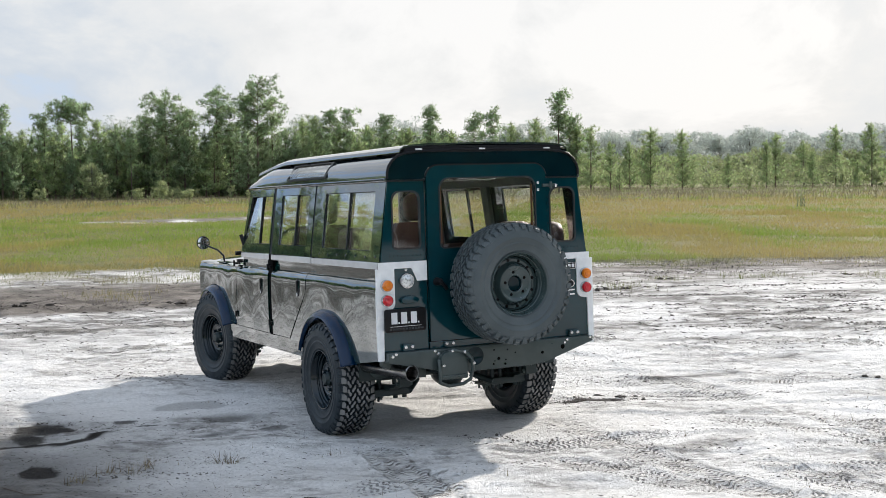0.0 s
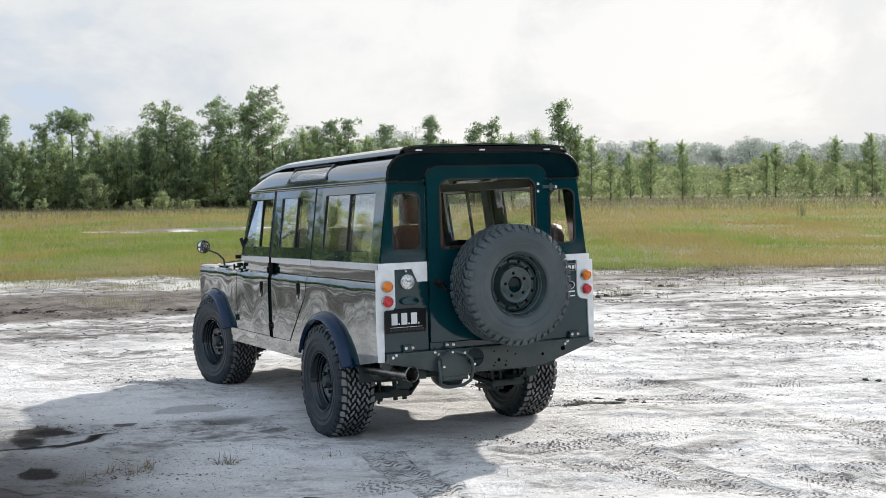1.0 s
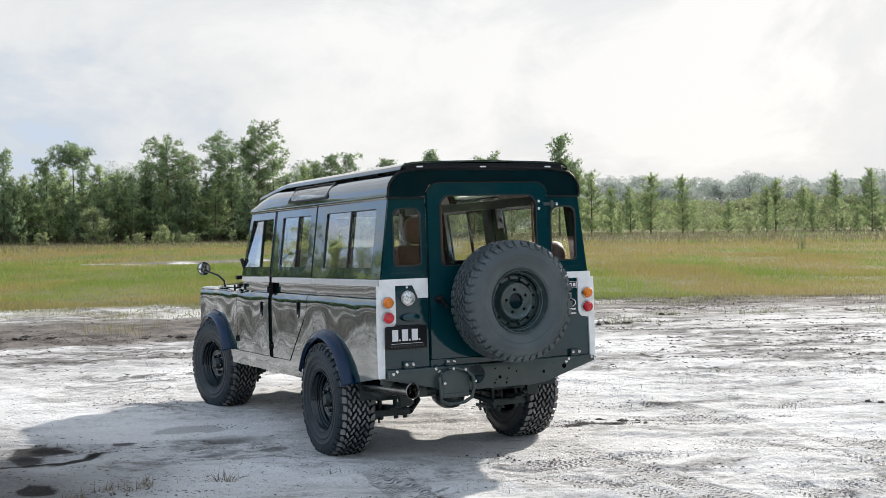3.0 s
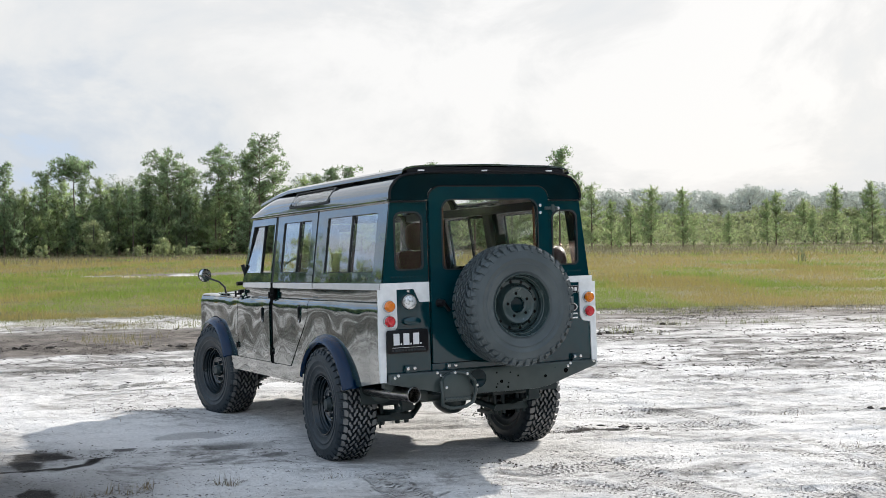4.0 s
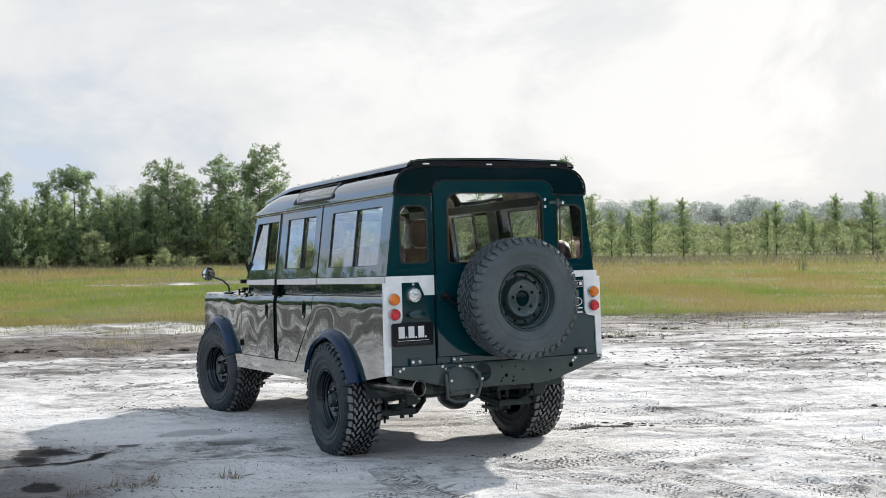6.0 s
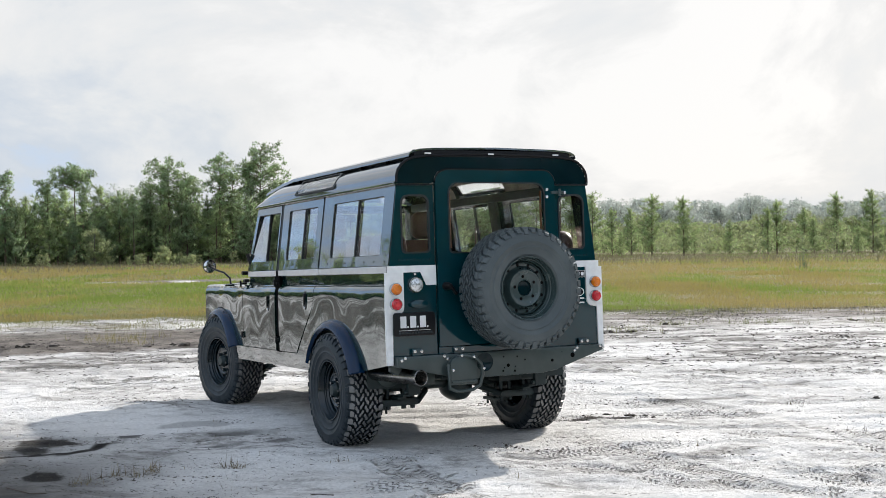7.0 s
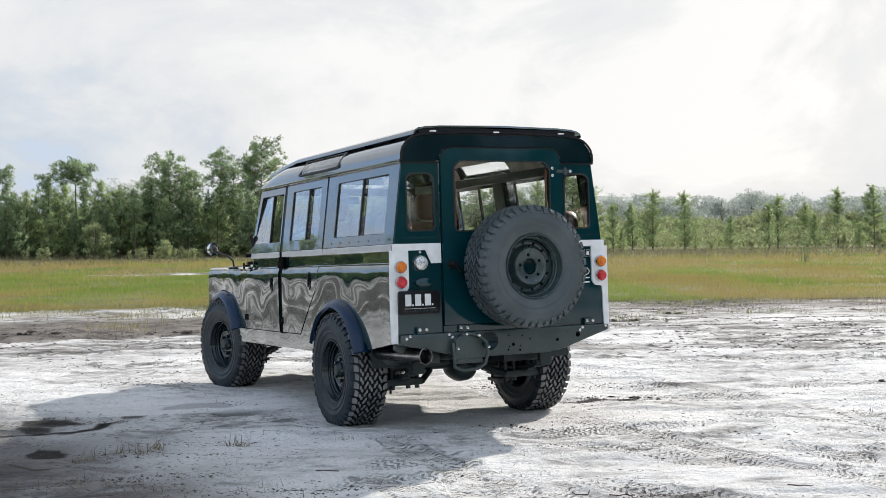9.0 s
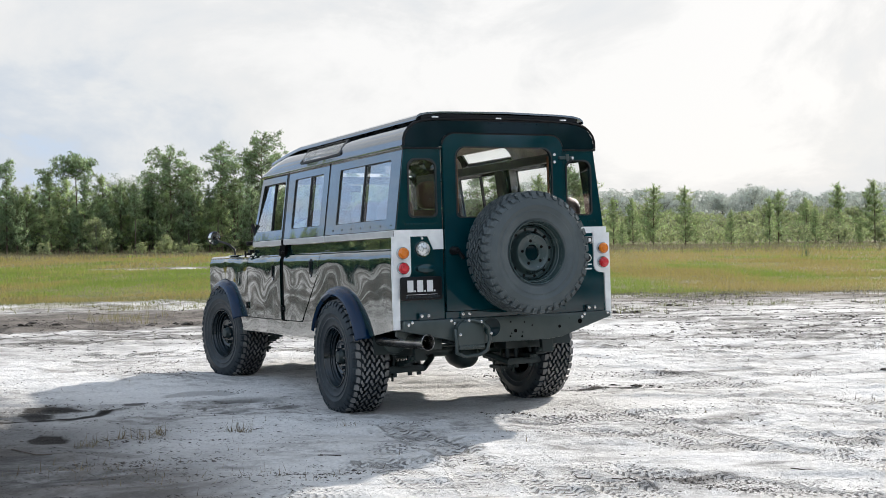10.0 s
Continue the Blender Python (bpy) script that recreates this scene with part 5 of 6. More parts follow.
trodden = np.maximum(trodden, 0.8 * step(2.3, 3.1, -X - 0.25 * Y + 0.35 * (fbm(X * 2, Y * 2, 89, 3) - 0.5)) * step(-1.8, -0.5, 1.2 - Y) * step(-4.5, -2.5, Y) * step(0.22, 0.42, fbm(X * 1.3, Y * 2.2, 90, 4)))
trodden = trodden * (1 - step(26, 34, Y))
meadow = step(-0.6, 0.8, Y - grass_line(X, Y)) * (1 - bare(X, Y))
meadow = np.maximum(meadow, 0.65 * step(14.0, 18.5, Y) * step(-4, -2, X) * (1 - step(6, 10, X)) * step(0.40, 0.60, fbm(X * 0.9, Y * 1.4, 83, 4)))
strip = step(10.0, 11.0, Y + 0.9 * (fbm(X * 0.8, Y * 0.8, 81, 3) - 0.5)) * (1 - step(14.2, 16.0, Y + 1.5 * (fbm(X * 0.6, Y, 82, 3) - 0.5))) * (1 - step(4, 10, X)) * step(-5, -3, X)
strip = np.maximum(strip, 0.95 * step(-5.0, -2.6, Y - grass_line(X, Y)) * step(4, 7, X) * step(0.27, 0.46, fbm((0.894 * X - 0.447 * Y) * 0.6, (0.447 * X + 0.894 * Y) * 1.7, 84, 4)))
strip = np.maximum(strip, 0.5 * step(-4.5, -2.5, Y) * step(2.35, 3.1, -X - 0.25 * Y + 0.5 * (fbm(X * 2, Y * 2, 89, 3) - 0.5)) * (1 - step(0.0, 0.8, Y)) * step(0.30, 0.52, fbm(X * 2.6, Y * 4.2, 90, 4)))
# dark patches out of view, added for the body side's reflections
strip = np.maximum(strip, 0.9 * step(3.8, 5.0, -X) * step(2, 5, Y) * step(0.43, 0.53, fbm(X * 0.16, Y * 0.22, 96, 4)))
# soft mask for the view's dark lower-left corner, painted onto the sand
corner_fall = np.exp(-(((X + 3.7) / 1.5) ** 2 + ((Y - 0.7) / 2.3) ** 2))
corner_shade = np.clip(1.5 * corner_fall + 0.6 * (fbm(X * 1.5, Y * 1.5, 92, 3) - 0.5), 0, 1) * step(0.08, 0.3, corner_fall)
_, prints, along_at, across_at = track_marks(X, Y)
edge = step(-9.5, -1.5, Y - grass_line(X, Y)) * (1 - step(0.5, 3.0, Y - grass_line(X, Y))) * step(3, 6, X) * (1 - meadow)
for name, data in (("corner_shade", corner_shade), ("meadow", meadow), ("churned", strip), ("wet", wet), ("trodden", trodden), ("prints", prints), ("along", along_at), ("across", across_at), ("edge", edge)):
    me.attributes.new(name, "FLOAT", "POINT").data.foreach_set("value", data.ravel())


def ground_material():
    m = bpy.data.materials.new("sand_and_meadow")
    m.use_nodes = True
    n, l = m.node_tree.nodes, m.node_tree.links
    b = n["Principled BSDF"]
    tc = n.new("ShaderNodeTexCoord")

    def noise_at(scale, detail=5.0, rough=0.55, squash=(1, 1, 1), turn=0.0):
        mp, t = n.new("ShaderNodeMapping"), n.new("ShaderNodeTexNoise")
        mp.vector_type = "TEXTURE"
        mp.inputs["Scale"].default_value, mp.inputs["Rotation"].default_value = tuple(1 / q for q in squash), (0, 0, -radians(turn))
        l.new(tc.outputs["Object"], mp.inputs[0])
        l.new(mp.outputs[0], t.inputs["Vector"])
        t.inputs["Scale"].default_value, t.inputs["Detail"].default_value, t.inputs["Roughness"].default_value = scale, detail, rough
        return t.outputs["Fac"]

    def ramp(value, lo, hi, c0=(0, 0, 0), c1=(1, 1, 1)):
        r = n.new("ShaderNodeValToRGB")
        r.color_ramp.elements[0].position, r.color_ramp.elements[1].position = lo, hi
        r.color_ramp.elements[0].color, r.color_ramp.elements[1].color = (*c0, 1), (*c1, 1)
        l.new(value, r.inputs[0])
        return r.outputs[0]

    def mixed(fac, a, c, mode="MIX"):
        x = n.new("ShaderNodeMix")
        x.data_type, x.blend_type = "RGBA", mode
        for sock, value in ((x.inputs[0], fac), (x.inputs[6], a), (x.inputs[7], c)):
            if isinstance(value, (int, float)):
                sock.default_value = value
            elif isinstance(value, tuple):
                sock.default_value = (*value, 1)
            else:
                l.new(value, sock)
        return x.outputs[2]

    def formula(operation, a, c=0.0):
        x = n.new("ShaderNodeMath")
        x.operation = operation
        for sock, value in ((x.inputs[0], a), (x.inputs[1], c)):
            if isinstance(value, (int, float)):
                sock.default_value = value
            else:
                l.new(value, sock)
        return x.outputs[0]

    def product(a, c):
        return formula("MULTIPLY", a, c)

    def attribute(name):
        a = n.new("ShaderNodeAttribute")
        a.attribute_name = name
        return a.outputs["Fac"]

    sand = ramp(noise_at(1.1, 6), 0.35, 0.65, (0.675, 0.659, 0.641), (0.805, 0.788, 0.77))
    grey = ramp(noise_at(0.55, 9, 0.68, (0.9, 1.6, 1), 24), 0.48, 0.60)
    crumb = ramp(noise_at(9.0, 8, 0.75, (0.8, 1.2, 1), 24), 0.45, 0.56)
    sand = mixed(product(grey, 0.12), sand, (0.36, 0.335, 0.31))
    sand = mixed(product(product(grey, crumb), 0.65), sand, (0.12, 0.105, 0.092))
    specks = ramp(noise_at(5.0, 8, 0.75, (0.8, 1.2, 1), 24), 0.61, 0.67)
    streaks = ramp(noise_at(1.5, 7, 0.62, (0.7, 1.7, 1), 27), 0.57, 0.63)
    sand = mixed(product(streaks, 0.42), sand, (0.15, 0.135, 0.12))
    sand = mixed(product(specks, 0.65), sand, (0.075, 0.066, 0.058))
    tread_over = ramp(noise_at(2.4, 8, 0.7, (0.7, 1.5, 1), 20), 0.38, 0.56)
    sand = mixed(product(product(attribute("trodden"), tread_over), 0.92), sand, (0.12, 0.11, 0.10))
    dust = ramp(noise_at(42, 3), 0.35, 0.7, (0.82, 0.82, 0.82), (1, 1, 1))
    sand = mixed(1.0, sand, dust, "MULTIPLY")
    # churned edge towards the grass: grey drifts, dark soil in long streaks turned across the camera's view
    edge = attribute("edge")
    sand = mixed(product(edge, 0.55), sand, (0.40, 0.375, 0.345))
    drift = ramp(noise_at(0.85, 9, 0.7, (0.5, 2.3, 1), 26), 0.47, 0.55)
    sand = mixed(product(product(drift, edge), 0.75), sand, (0.19, 0.17, 0.15))
    soil_bits = ramp(noise_at(1.5, 9, 0.72, (0.6, 2.1, 1), 26), 0.54, 0.60)
    sand = mixed(product(product(soil_bits, edge), 0.92), sand, (0.045, 0.038, 0.032))
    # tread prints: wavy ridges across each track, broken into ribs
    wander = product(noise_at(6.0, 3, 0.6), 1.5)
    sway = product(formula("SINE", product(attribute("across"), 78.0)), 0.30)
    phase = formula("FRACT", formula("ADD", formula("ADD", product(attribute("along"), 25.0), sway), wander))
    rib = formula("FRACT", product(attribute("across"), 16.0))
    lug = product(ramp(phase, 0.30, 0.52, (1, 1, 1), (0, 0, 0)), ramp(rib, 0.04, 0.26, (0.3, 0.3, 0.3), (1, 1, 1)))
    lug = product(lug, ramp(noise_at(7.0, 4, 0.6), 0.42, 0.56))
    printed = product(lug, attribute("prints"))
    # darker prints: the small shadows in the ridges are put in the colour
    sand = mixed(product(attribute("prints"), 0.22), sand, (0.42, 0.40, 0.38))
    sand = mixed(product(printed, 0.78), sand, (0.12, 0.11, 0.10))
    # corner shade goes into the sand's colour here
    sand = mixed(product(attribute("corner_shade"), 0.95), sand, mixed(1.0, sand, (0.25, 0.248, 0.245), "MULTIPLY"))
    soil = ramp(noise_at(1.6, 7, 0.6), 0.36, 0.66, (0.055, 0.046, 0.038), (0.20, 0.175, 0.155))
    sand = mixed(attribute("churned"), sand, soil)
    sand = mixed(attribute("wet"), sand, ramp(noise_at(9), 0.3, 0.7, (0.006, 0.005, 0.004), (0.020, 0.016, 0.013)))
    # turf tones include the shade that falls among the blades
    turf = ramp(noise_at(0.10, 5, 0.6), 0.38, 0.62, (0.10, 0.11, 0.035), (0.165, 0.135, 0.055))
    turf = mixed(ramp(noise_at(0.9, 5), 0.45, 0.7), turf, (0.155, 0.14, 0.065))
    colour = mixed(attribute("meadow"), sand, turf)
    l.new(colour, b.inputs["Base Color"])
    b.inputs["Roughness"].default_value = 0.92
    b.inputs["Specular IOR Level"].default_value = 0.25
    last = None
    for fac, dist, strength in ((noise_at(1.5, 5, 0.6, (0.7, 1.8, 1), 20), 0.12, 0.45), (noise_at(5, 8, 0.68), 0.09, 0.5), (noise_at(34, 6, 0.7), 0.025, 0.8)):
        bp = n.new("ShaderNodeBump")
        bp.inputs["Distance"].default_value, bp.inputs["Strength"].default_value = dist, strength
        l.new(fac, bp.inputs["Height"])
        if last:
            l.new(last, bp.inputs["Normal"])
        last = bp.outputs[0]
    press = n.new("ShaderNodeBump")
    press.inputs["Distance"].default_value, press.inputs["Strength"].default_value = 0.04, 1.0
    press.invert = True
    l.new(printed, press.inputs["Height"])
    l.new(last, press.inputs["Normal"])
    l.new(press.outputs[0], b.inputs["Normal"])
    return m


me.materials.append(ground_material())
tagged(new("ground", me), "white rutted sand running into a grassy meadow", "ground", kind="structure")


# ------------------------------------------------------------ meadow grass
rng = np.random.default_rng(7)


def triangles(name, verts, material, label, category, kind="stuff"):
    """One object of loose triangles; verts in threes."""
    m = bpy.data.meshes.new(name)
    k = len(verts)
    m.vertices.add(k)
    m.vertices.foreach_set("co", np.asarray(verts, np.float32).ravel())
    m.loops.add(k)
    m.loops.foreach_set("vertex_index", np.arange(k))
    m.polygons.add(k // 3)
    m.polygons.foreach_set("loop_start", np.arange(0, k, 3))
    m.polygons.foreach_set("loop_total", np.full(k // 3, 3))
    m.update(calc_edges=True)
    m.materials.append(material)
    return tagged(new(name, m), label, category, kind=kind)


def blades(px, py, tall, wide, lean=0.35):
    """Three corners for each blade that stands at px, py."""
    k = len(px)
    a = rng.uniform(0, 2 * math.pi, k)
    pz = height(px, py)
    la, lm = rng.uniform(0, 2 * math.pi, k), rng.uniform(0.05, lean, k) * tall
    v = np.empty((k, 3, 3))
    for c, sg in ((0, -1), (1, 1)):
        v[:, c, 0], v[:, c, 1], v[:, c, 2] = px + sg * np.cos(a) * wide, py + sg * np.sin(a) * wide, pz - 0.02
    v[:, 2, 0], v[:, 2, 1], v[:, 2, 2] = px + np.cos(la) * lm, py + np.sin(la) * lm, pz + tall * np.sqrt(np.maximum(0.2, 1 - (lm / tall) ** 2))
    return v.reshape(-1, 3)


def grass_material(name, tones):
    return surface(name, tones[0], 0.8, second=tones[1], scale=0.12, mix=(0.40, 0.60), island=0.06, spread=0.04, lit=0.45, ior=1.12)


GRASS = grass_material("meadow_grass", ((0.33, 0.30, 0.105), (0.265, 0.27, 0.075)))
WEEDS = grass_material("edge_weeds", ((0.24, 0.21, 0.105), (0.165, 0.185, 0.07)))
# dull tan for far grass and seed heads, toned down for the haze
SEED = surface("seed_heads", (0.19, 0.165, 0.115), 0.85, second=(0.165, 0.155, 0.085), scale=0.1, island=0.12, spread=0.05, lit=0.3, ior=1.12)


def scatter(k, d0, d1, b0, b1, power=1.0):
    """Points by distance and bearing from the camera's place."""
    d = d0 + (d1 - d0) * rng.random(k) ** power
    b = np.radians(rng.uniform(b0, b1, k))
    return -4.0 + d * np.sin(b), -7.3 + d * np.cos(b)


def clumped(px, py, scale, cut, seed):
    keep = fbm(px * scale, py * scale, seed, 3) + 0.12 * rng.random(len(px)) > cut
    return px[keep], py[keep]


GREEN = grass_material("green_meadow_grass", ((0.225, 0.285, 0.068), (0.18, 0.245, 0.055)))
TAWNY = grass_material("tawny_grass", ((0.33, 0.265, 0.11), (0.29, 0.24, 0.09)))
sets = {0: [], 1: [], 2: [], 3: []}
for k, d0, d1, tall, wide in ((280000, 18, 40, 0.11, 0.0070), (180000, 38, 62, 0.14, 0.012), (120000, 58, 100, 0.20, 0.019), (90000, 95, 210, 0.26, 0.035)):
    px, py = scatter(k, d0, d1, -25, 62)
    keep = (py > grass_line(px, py) + 0.3 * rng.random(len(px))) & (bare(px, py) < 0.3)
    px, py = px[keep], py[keep]
    high = tall * rng.uniform(0.4, 1.25, len(px)) * (0.15 + 1.7 * fbm(px * 0.6, py * 0.35, 91, 4) ** 1.3)
    patch = 0.5 + 1.15 * (fbm((0.894 * px - 0.447 * py) * 0.30, (0.447 * px + 0.894 * py) * 0.085, 93, 5) - 0.5) + 0.09 * rng.normal(0, 1, len(px))
    rim_d = py - grass_line(px, py)
    patch = patch + 0.055 * (1 - step(0.22, 0.5, (px + 4.0) / (py + 7.3)))
    patch = patch + 0.13 * (1 - step(1, 5, rim_d)) - 0.06 * step(4, 10, rim_d) * (1 - step(20, 32, rim_d)) + 0.05 * step(45, 80, py)
    kind = np.where(patch > 0.555, 2, np.where(patch < 0.45, 1, 0))
    # far blades take the hazed tan too
    kind = np.where((kind != 1) & (py + 0.4 * px > 105 + 25 * rng.random(len(px))), 3, kind)
    for j in range(4):
        m = kind == j
        sets[j].append(blades(px[m], py[m], high[m], wide, 0.9))
triangles("meadow_grass", np.concatenate(sets[0]), GRASS, "tall yellow-green meadow grass", "grass")
triangles("green_grass", np.concatenate(sets[1]), GREEN, "fresh green patches in the meadow", "grass")
triangles("tawny_grass", np.concatenate(sets[2]), TAWNY, "tawny dry patches in the meadow", "grass")
# thin tufts on the sandy edge
px, py = scatter(110000, 20, 30, -5, 58)
keep = (py > grass_line(px, py) - 3.5 * rng.random(len(px)) ** 1.6) & ((py > 14.0) | (px > 4)) & (py < grass_line(px, py) + 2)
px, py = clumped(px[keep], py[keep], 0.7, 0.50, 95)
triangles("edge_weeds", blades(px, py, 0.025 + 0.10 * rng.random(len(px)) ** 2, 0.006, 1.3), WEEDS, "sparse dry tufts on the sandy edge", "grass")
px, py = scatter(15000, 90, 200, 5, 60)
px, py = clumped(px, py, 0.05, 0.5, 97)
triangles("seed_heads", np.concatenate(sets[3] + [blades(px, py, rng.uniform(0.35, 0.9, len(px)), 0.02, 0.5)]), SEED, "far grass and seed heads before the trees, haze in their tan", "grass")
# stray twigs and blades on the bare sand
px, py = scatter(1500, 3.6, 22, 3, 52, 1.2)
keep = (py < 14) & ~((np.abs(px) < 1.1) & (py > -0.4) & (py < 4.6))
px, py = clumped(px[keep], py[keep], 0.9, 0.56, 99)
triangles("stray_weeds", blades(px, py, rng.uniform(0.015, 0.06, len(px)), 0.003, 1.6), DRYWEED, "scattered dead weeds and twigs on the sand", "weeds")


def litter(k, d0, d1, b0, b1, long, seed, cut, scale=1.3, power=1.0):
    """Dark slivers of bark and root lying on the sand."""
    px, py = scatter(k, d0, d1, b0, b1, power)
    keep = (py < 17) & ~((np.abs(px) < 0.95) & (py > 0.4) & (py < 4.4))
    px, py = clumped(px[keep], py[keep], scale, cut, seed)
    k = len(px)
    a, ln = rng.uniform(0, math.pi, k), long * rng.uniform(0.3, 1.0, k) ** 1.5
    w = ln * rng.uniform(0.03, 0.11, k)
    pz = height(px, py) + 0.003
    v = np.empty((k, 3, 3))
    for c, (f, g, up) in enumerate(((-1, 0, 0.0), (0.2, 1, 0.0), (1, 0, 1.0))):
        v[:, c, 0], v[:, c, 1] = px + np.cos(a) * ln * f * 0.5 - np.sin(a) * w * g, py + np.sin(a) * ln * f * 0.5 + np.cos(a) * w * g
        v[:, c, 2] = pz + up * ln * rng.uniform(0, 0.2, k)
    return v.reshape(-1, 3)


EARTH = surface("dark_earth", (0.055, 0.045, 0.036), 0.95, second=(0.028, 0.023, 0.019), scale=6, grain=0.8, grain_scale=40)
triangles("sand_litter", np.concatenate([litter(5000, 4.2, 9, 3, 52, 0.028, 101, 0.55, 1.6), litter(6000, 8, 16, 3, 50, 0.05, 103, 0.54, 0.9), litter(7000, 14, 27, 3, 50, 0.11, 105, 0.52, 0.5), litter(140, 4.5, 9, 3, 50, 0.06, 107, 0.45), litter(5000, 5.5, 9.5, 3, 20, 0.04, 109, 0.47, 1.8)]), EARTH, "dark bits of bark and root strewn on the sand", "litter")


def tuft(x, y, k, tall, spread):
    px, py = x + rng.normal(0, spread, k), y + rng.normal(0, spread, k)
    return blades(px, py, tall * rng.uniform(0.3, 1.0, k), 0.0016 + 0.018 * min(tall, 0.4), 1.8 if tall < 0.12 else 0.7 if tall < 0.6 else 0.25)


low = [tuft(x, y, k, tall, spread) for x, y, k, tall, spread in ((-2.26, 0.41, 46, 0.11, 0.035), (-2.48, 0.42, 40, 0.11, 0.05), (-2.38, 0.30, 30, 0.10, 0.04), (-2.69, 0.30, 40, 0.10, 0.05), (-1.75, 0.35, 60, 0.115, 0.03), (-2.8, -0.6, 60, 0.08, 0.18), (-2.6, -1.0, 60, 0.08, 0.18), (-3.05, -0.4, 40, 0.08, 0.12), (-2.1, -1.1, 50, 0.07, 0.16), (-1.05, 0.2, 24, 0.07, 0.05), (-1.9, -1.35, 20, 0.07, 0.07), (-1.05, -1.75, 16, 0.05, 0.06), (2.6, -0.6, 24, 0.08, 0.08), (3.4, 0.9, 24, 0.08, 0.08))]
weeds = low
low = [tuft(x, y, 110, tall, 0.30) for x, y, tall in ((0.25, 12.6, 0.20), (0.0, 13.3, 0.16), (0.9, 15.7, 0.16), (1.9, 15.2, 0.14), (2.6, 15.6, 0.18), (3.2, 14.9, 0.14), (10.85, 10.1, 0.14), (11.3, 9.8, 0.12), (12.8, 9.0, 0.14), (7.75, 9.4, 0.16), (9.2, 10.4, 0.12))]
triangles("grass_tufts", np.concatenate(low), WEEDS, "small dry grass tufts on the sand", "grass")
triangles("sand_weeds", np.concatenate(weeds), DRYWEED, "low thin dead weeds growing from the sand", "weeds")
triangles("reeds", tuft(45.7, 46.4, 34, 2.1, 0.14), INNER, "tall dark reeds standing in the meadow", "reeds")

# clods of dark earth
def clod(x, y, size, k):
    bm = bmesh.new()
    bmesh.ops.create_icosphere(bm, subdivisions=2, radius=1.0)
    long, turn = 1.0 + (k * 0.37) % 1.3, Matrix.Rotation(-0.46 + 0.5 * math.sin(k * 1.7), 3, "Z")
    for v in bm.verts:
        f = 0.7 + 0.6 * noise.noise(v.co * 1.7 + Vector((k * 3.1, k, 0)))
        g = 1 + 0.35 * noise.noise(v.co * 4.5 + Vector((k, k * 2.3, 1)))
        v.co = turn @ Vector((v.co.x * f * g * size * long, v.co.y * f * g * size, max(-0.25, v.co.z * f * g * 0.62) * size))
    me = bpy.data.meshes.new("earth_clod")
    smooth(bm, 60).to_mesh(me)
    bm.free()
    me.materials.append(EARTH)
    ob = tagged(new("earth_clod", me), "dark clod of earth lying on the sand", "clod", group="clods on the sand")
    ob.location = (x, y, float(height(np.array(x), np.array(y))) + 0.05 * size)


for k, (cx, cy, n) in enumerate(((4.2, 0.6, 2), (1.50, 1.04, 9), (6.5, 3.0, 3), (9.5, 10.5, 3), (12.4, 9.4, 3), (7.6, 9.35, 4), (-0.6, 10.2, 3), (0.4, 11.2, 5), (-1.2, 11.8, 5), (3.6, -1.6, 2))):
    for j in range(n):
        clod(cx + rng.normal(0, 0.28), cy + rng.normal(0, 0.12), rng.uniform(0.012, 0.038) * (1.8 if cy > 8 else 1.0), k * 10 + j)


# crumbled dark soil: many small lumps, thickest where the sand meets the grass, in clusters stretched across the
# camera's view
def crumbs(px, py, size, seed):
    r = np.random.default_rng(seed)
    k = len(px)
    pz = height(px, py)
    corners = np.array(((1, 0, 0), (0, 1, 0), (-1, 0, 0), (0, -1, 0), (0, 0, 1)), float)
    turn = r.uniform(0, 2 * math.pi, k)
    out = np.empty((k, 5, 3))
    for c in range(5):
        f = r.uniform(0.55, 1.25, k) * size
        x, y = corners[c, 0] * f * 1.25, corners[c, 1] * f
        if c == 4:
            x, y = r.normal(0, 0.35, k) * size, r.normal(0, 0.35, k) * size
        out[:, c, 0] = px + x * np.cos(turn) - y * np.sin(turn)
        out[:, c, 1] = py + x * np.sin(turn) + y * np.cos(turn)
        out[:, c, 2] = pz + (r.uniform(0.22, 0.60, k) * size if c == 4 else -0.15 * size)
    return out[:, [0, 1, 4, 1, 2, 4, 2, 3, 4, 3, 0, 4]].reshape(-1, 3)


def across(px, py):
    return 0.894 * px - 0.447 * py, 0.447 * px + 0.894 * py


lumps = []
px, py = scatter(90000, 15, 29, 6, 58)
edge_d = grass_line(px, py) - py
a, d = across(px, py)
dense = fbm(a * 0.75, d * 2.2, 131, 4) + 0.38 * np.exp(-((edge_d - 0.3) / 0.7) ** 2) + 0.06 * (1 - step(1.0, 6.0, edge_d))
keep = (edge_d > -0.8) & (px > 3.0) & (dense + rng.normal(0, 0.05, len(px)) > 0.645)
px, py = px[keep], py[keep]
lumps.append(crumbs(px, py, 0.008 + 0.030 * rng.random(len(px)) ** 3, 132))
px, py = scatter(60000, 6, 17, 8, 52)
a, d = across(px, py)
dense = fbm(a * 0.9, d * 2.6, 133, 4)
keep = (dense + rng.normal(0, 0.05, len(px)) > 0.655) & ~((np.abs(px) < 0.95) & (py > 0.4) & (py < 4.4)) & (py < 12)
px, py = px[keep], py[keep]
lumps.append(crumbs(px, py, 0.004 + 0.015 * rng.random(len(px)) ** 3, 134))
px, py = scatter(30000, 4.2, 9.5, 4, 48)
a, d = across(px, py)
dense = fbm(a * 1.6, d * 3.4, 135, 4)
keep = (dense + rng.normal(0, 0.03, len(px)) > 0.66) & ~((np.abs(px) < 0.95) & (py > 0.4) & (py < 4.4))
px, py = px[keep], py[keep]
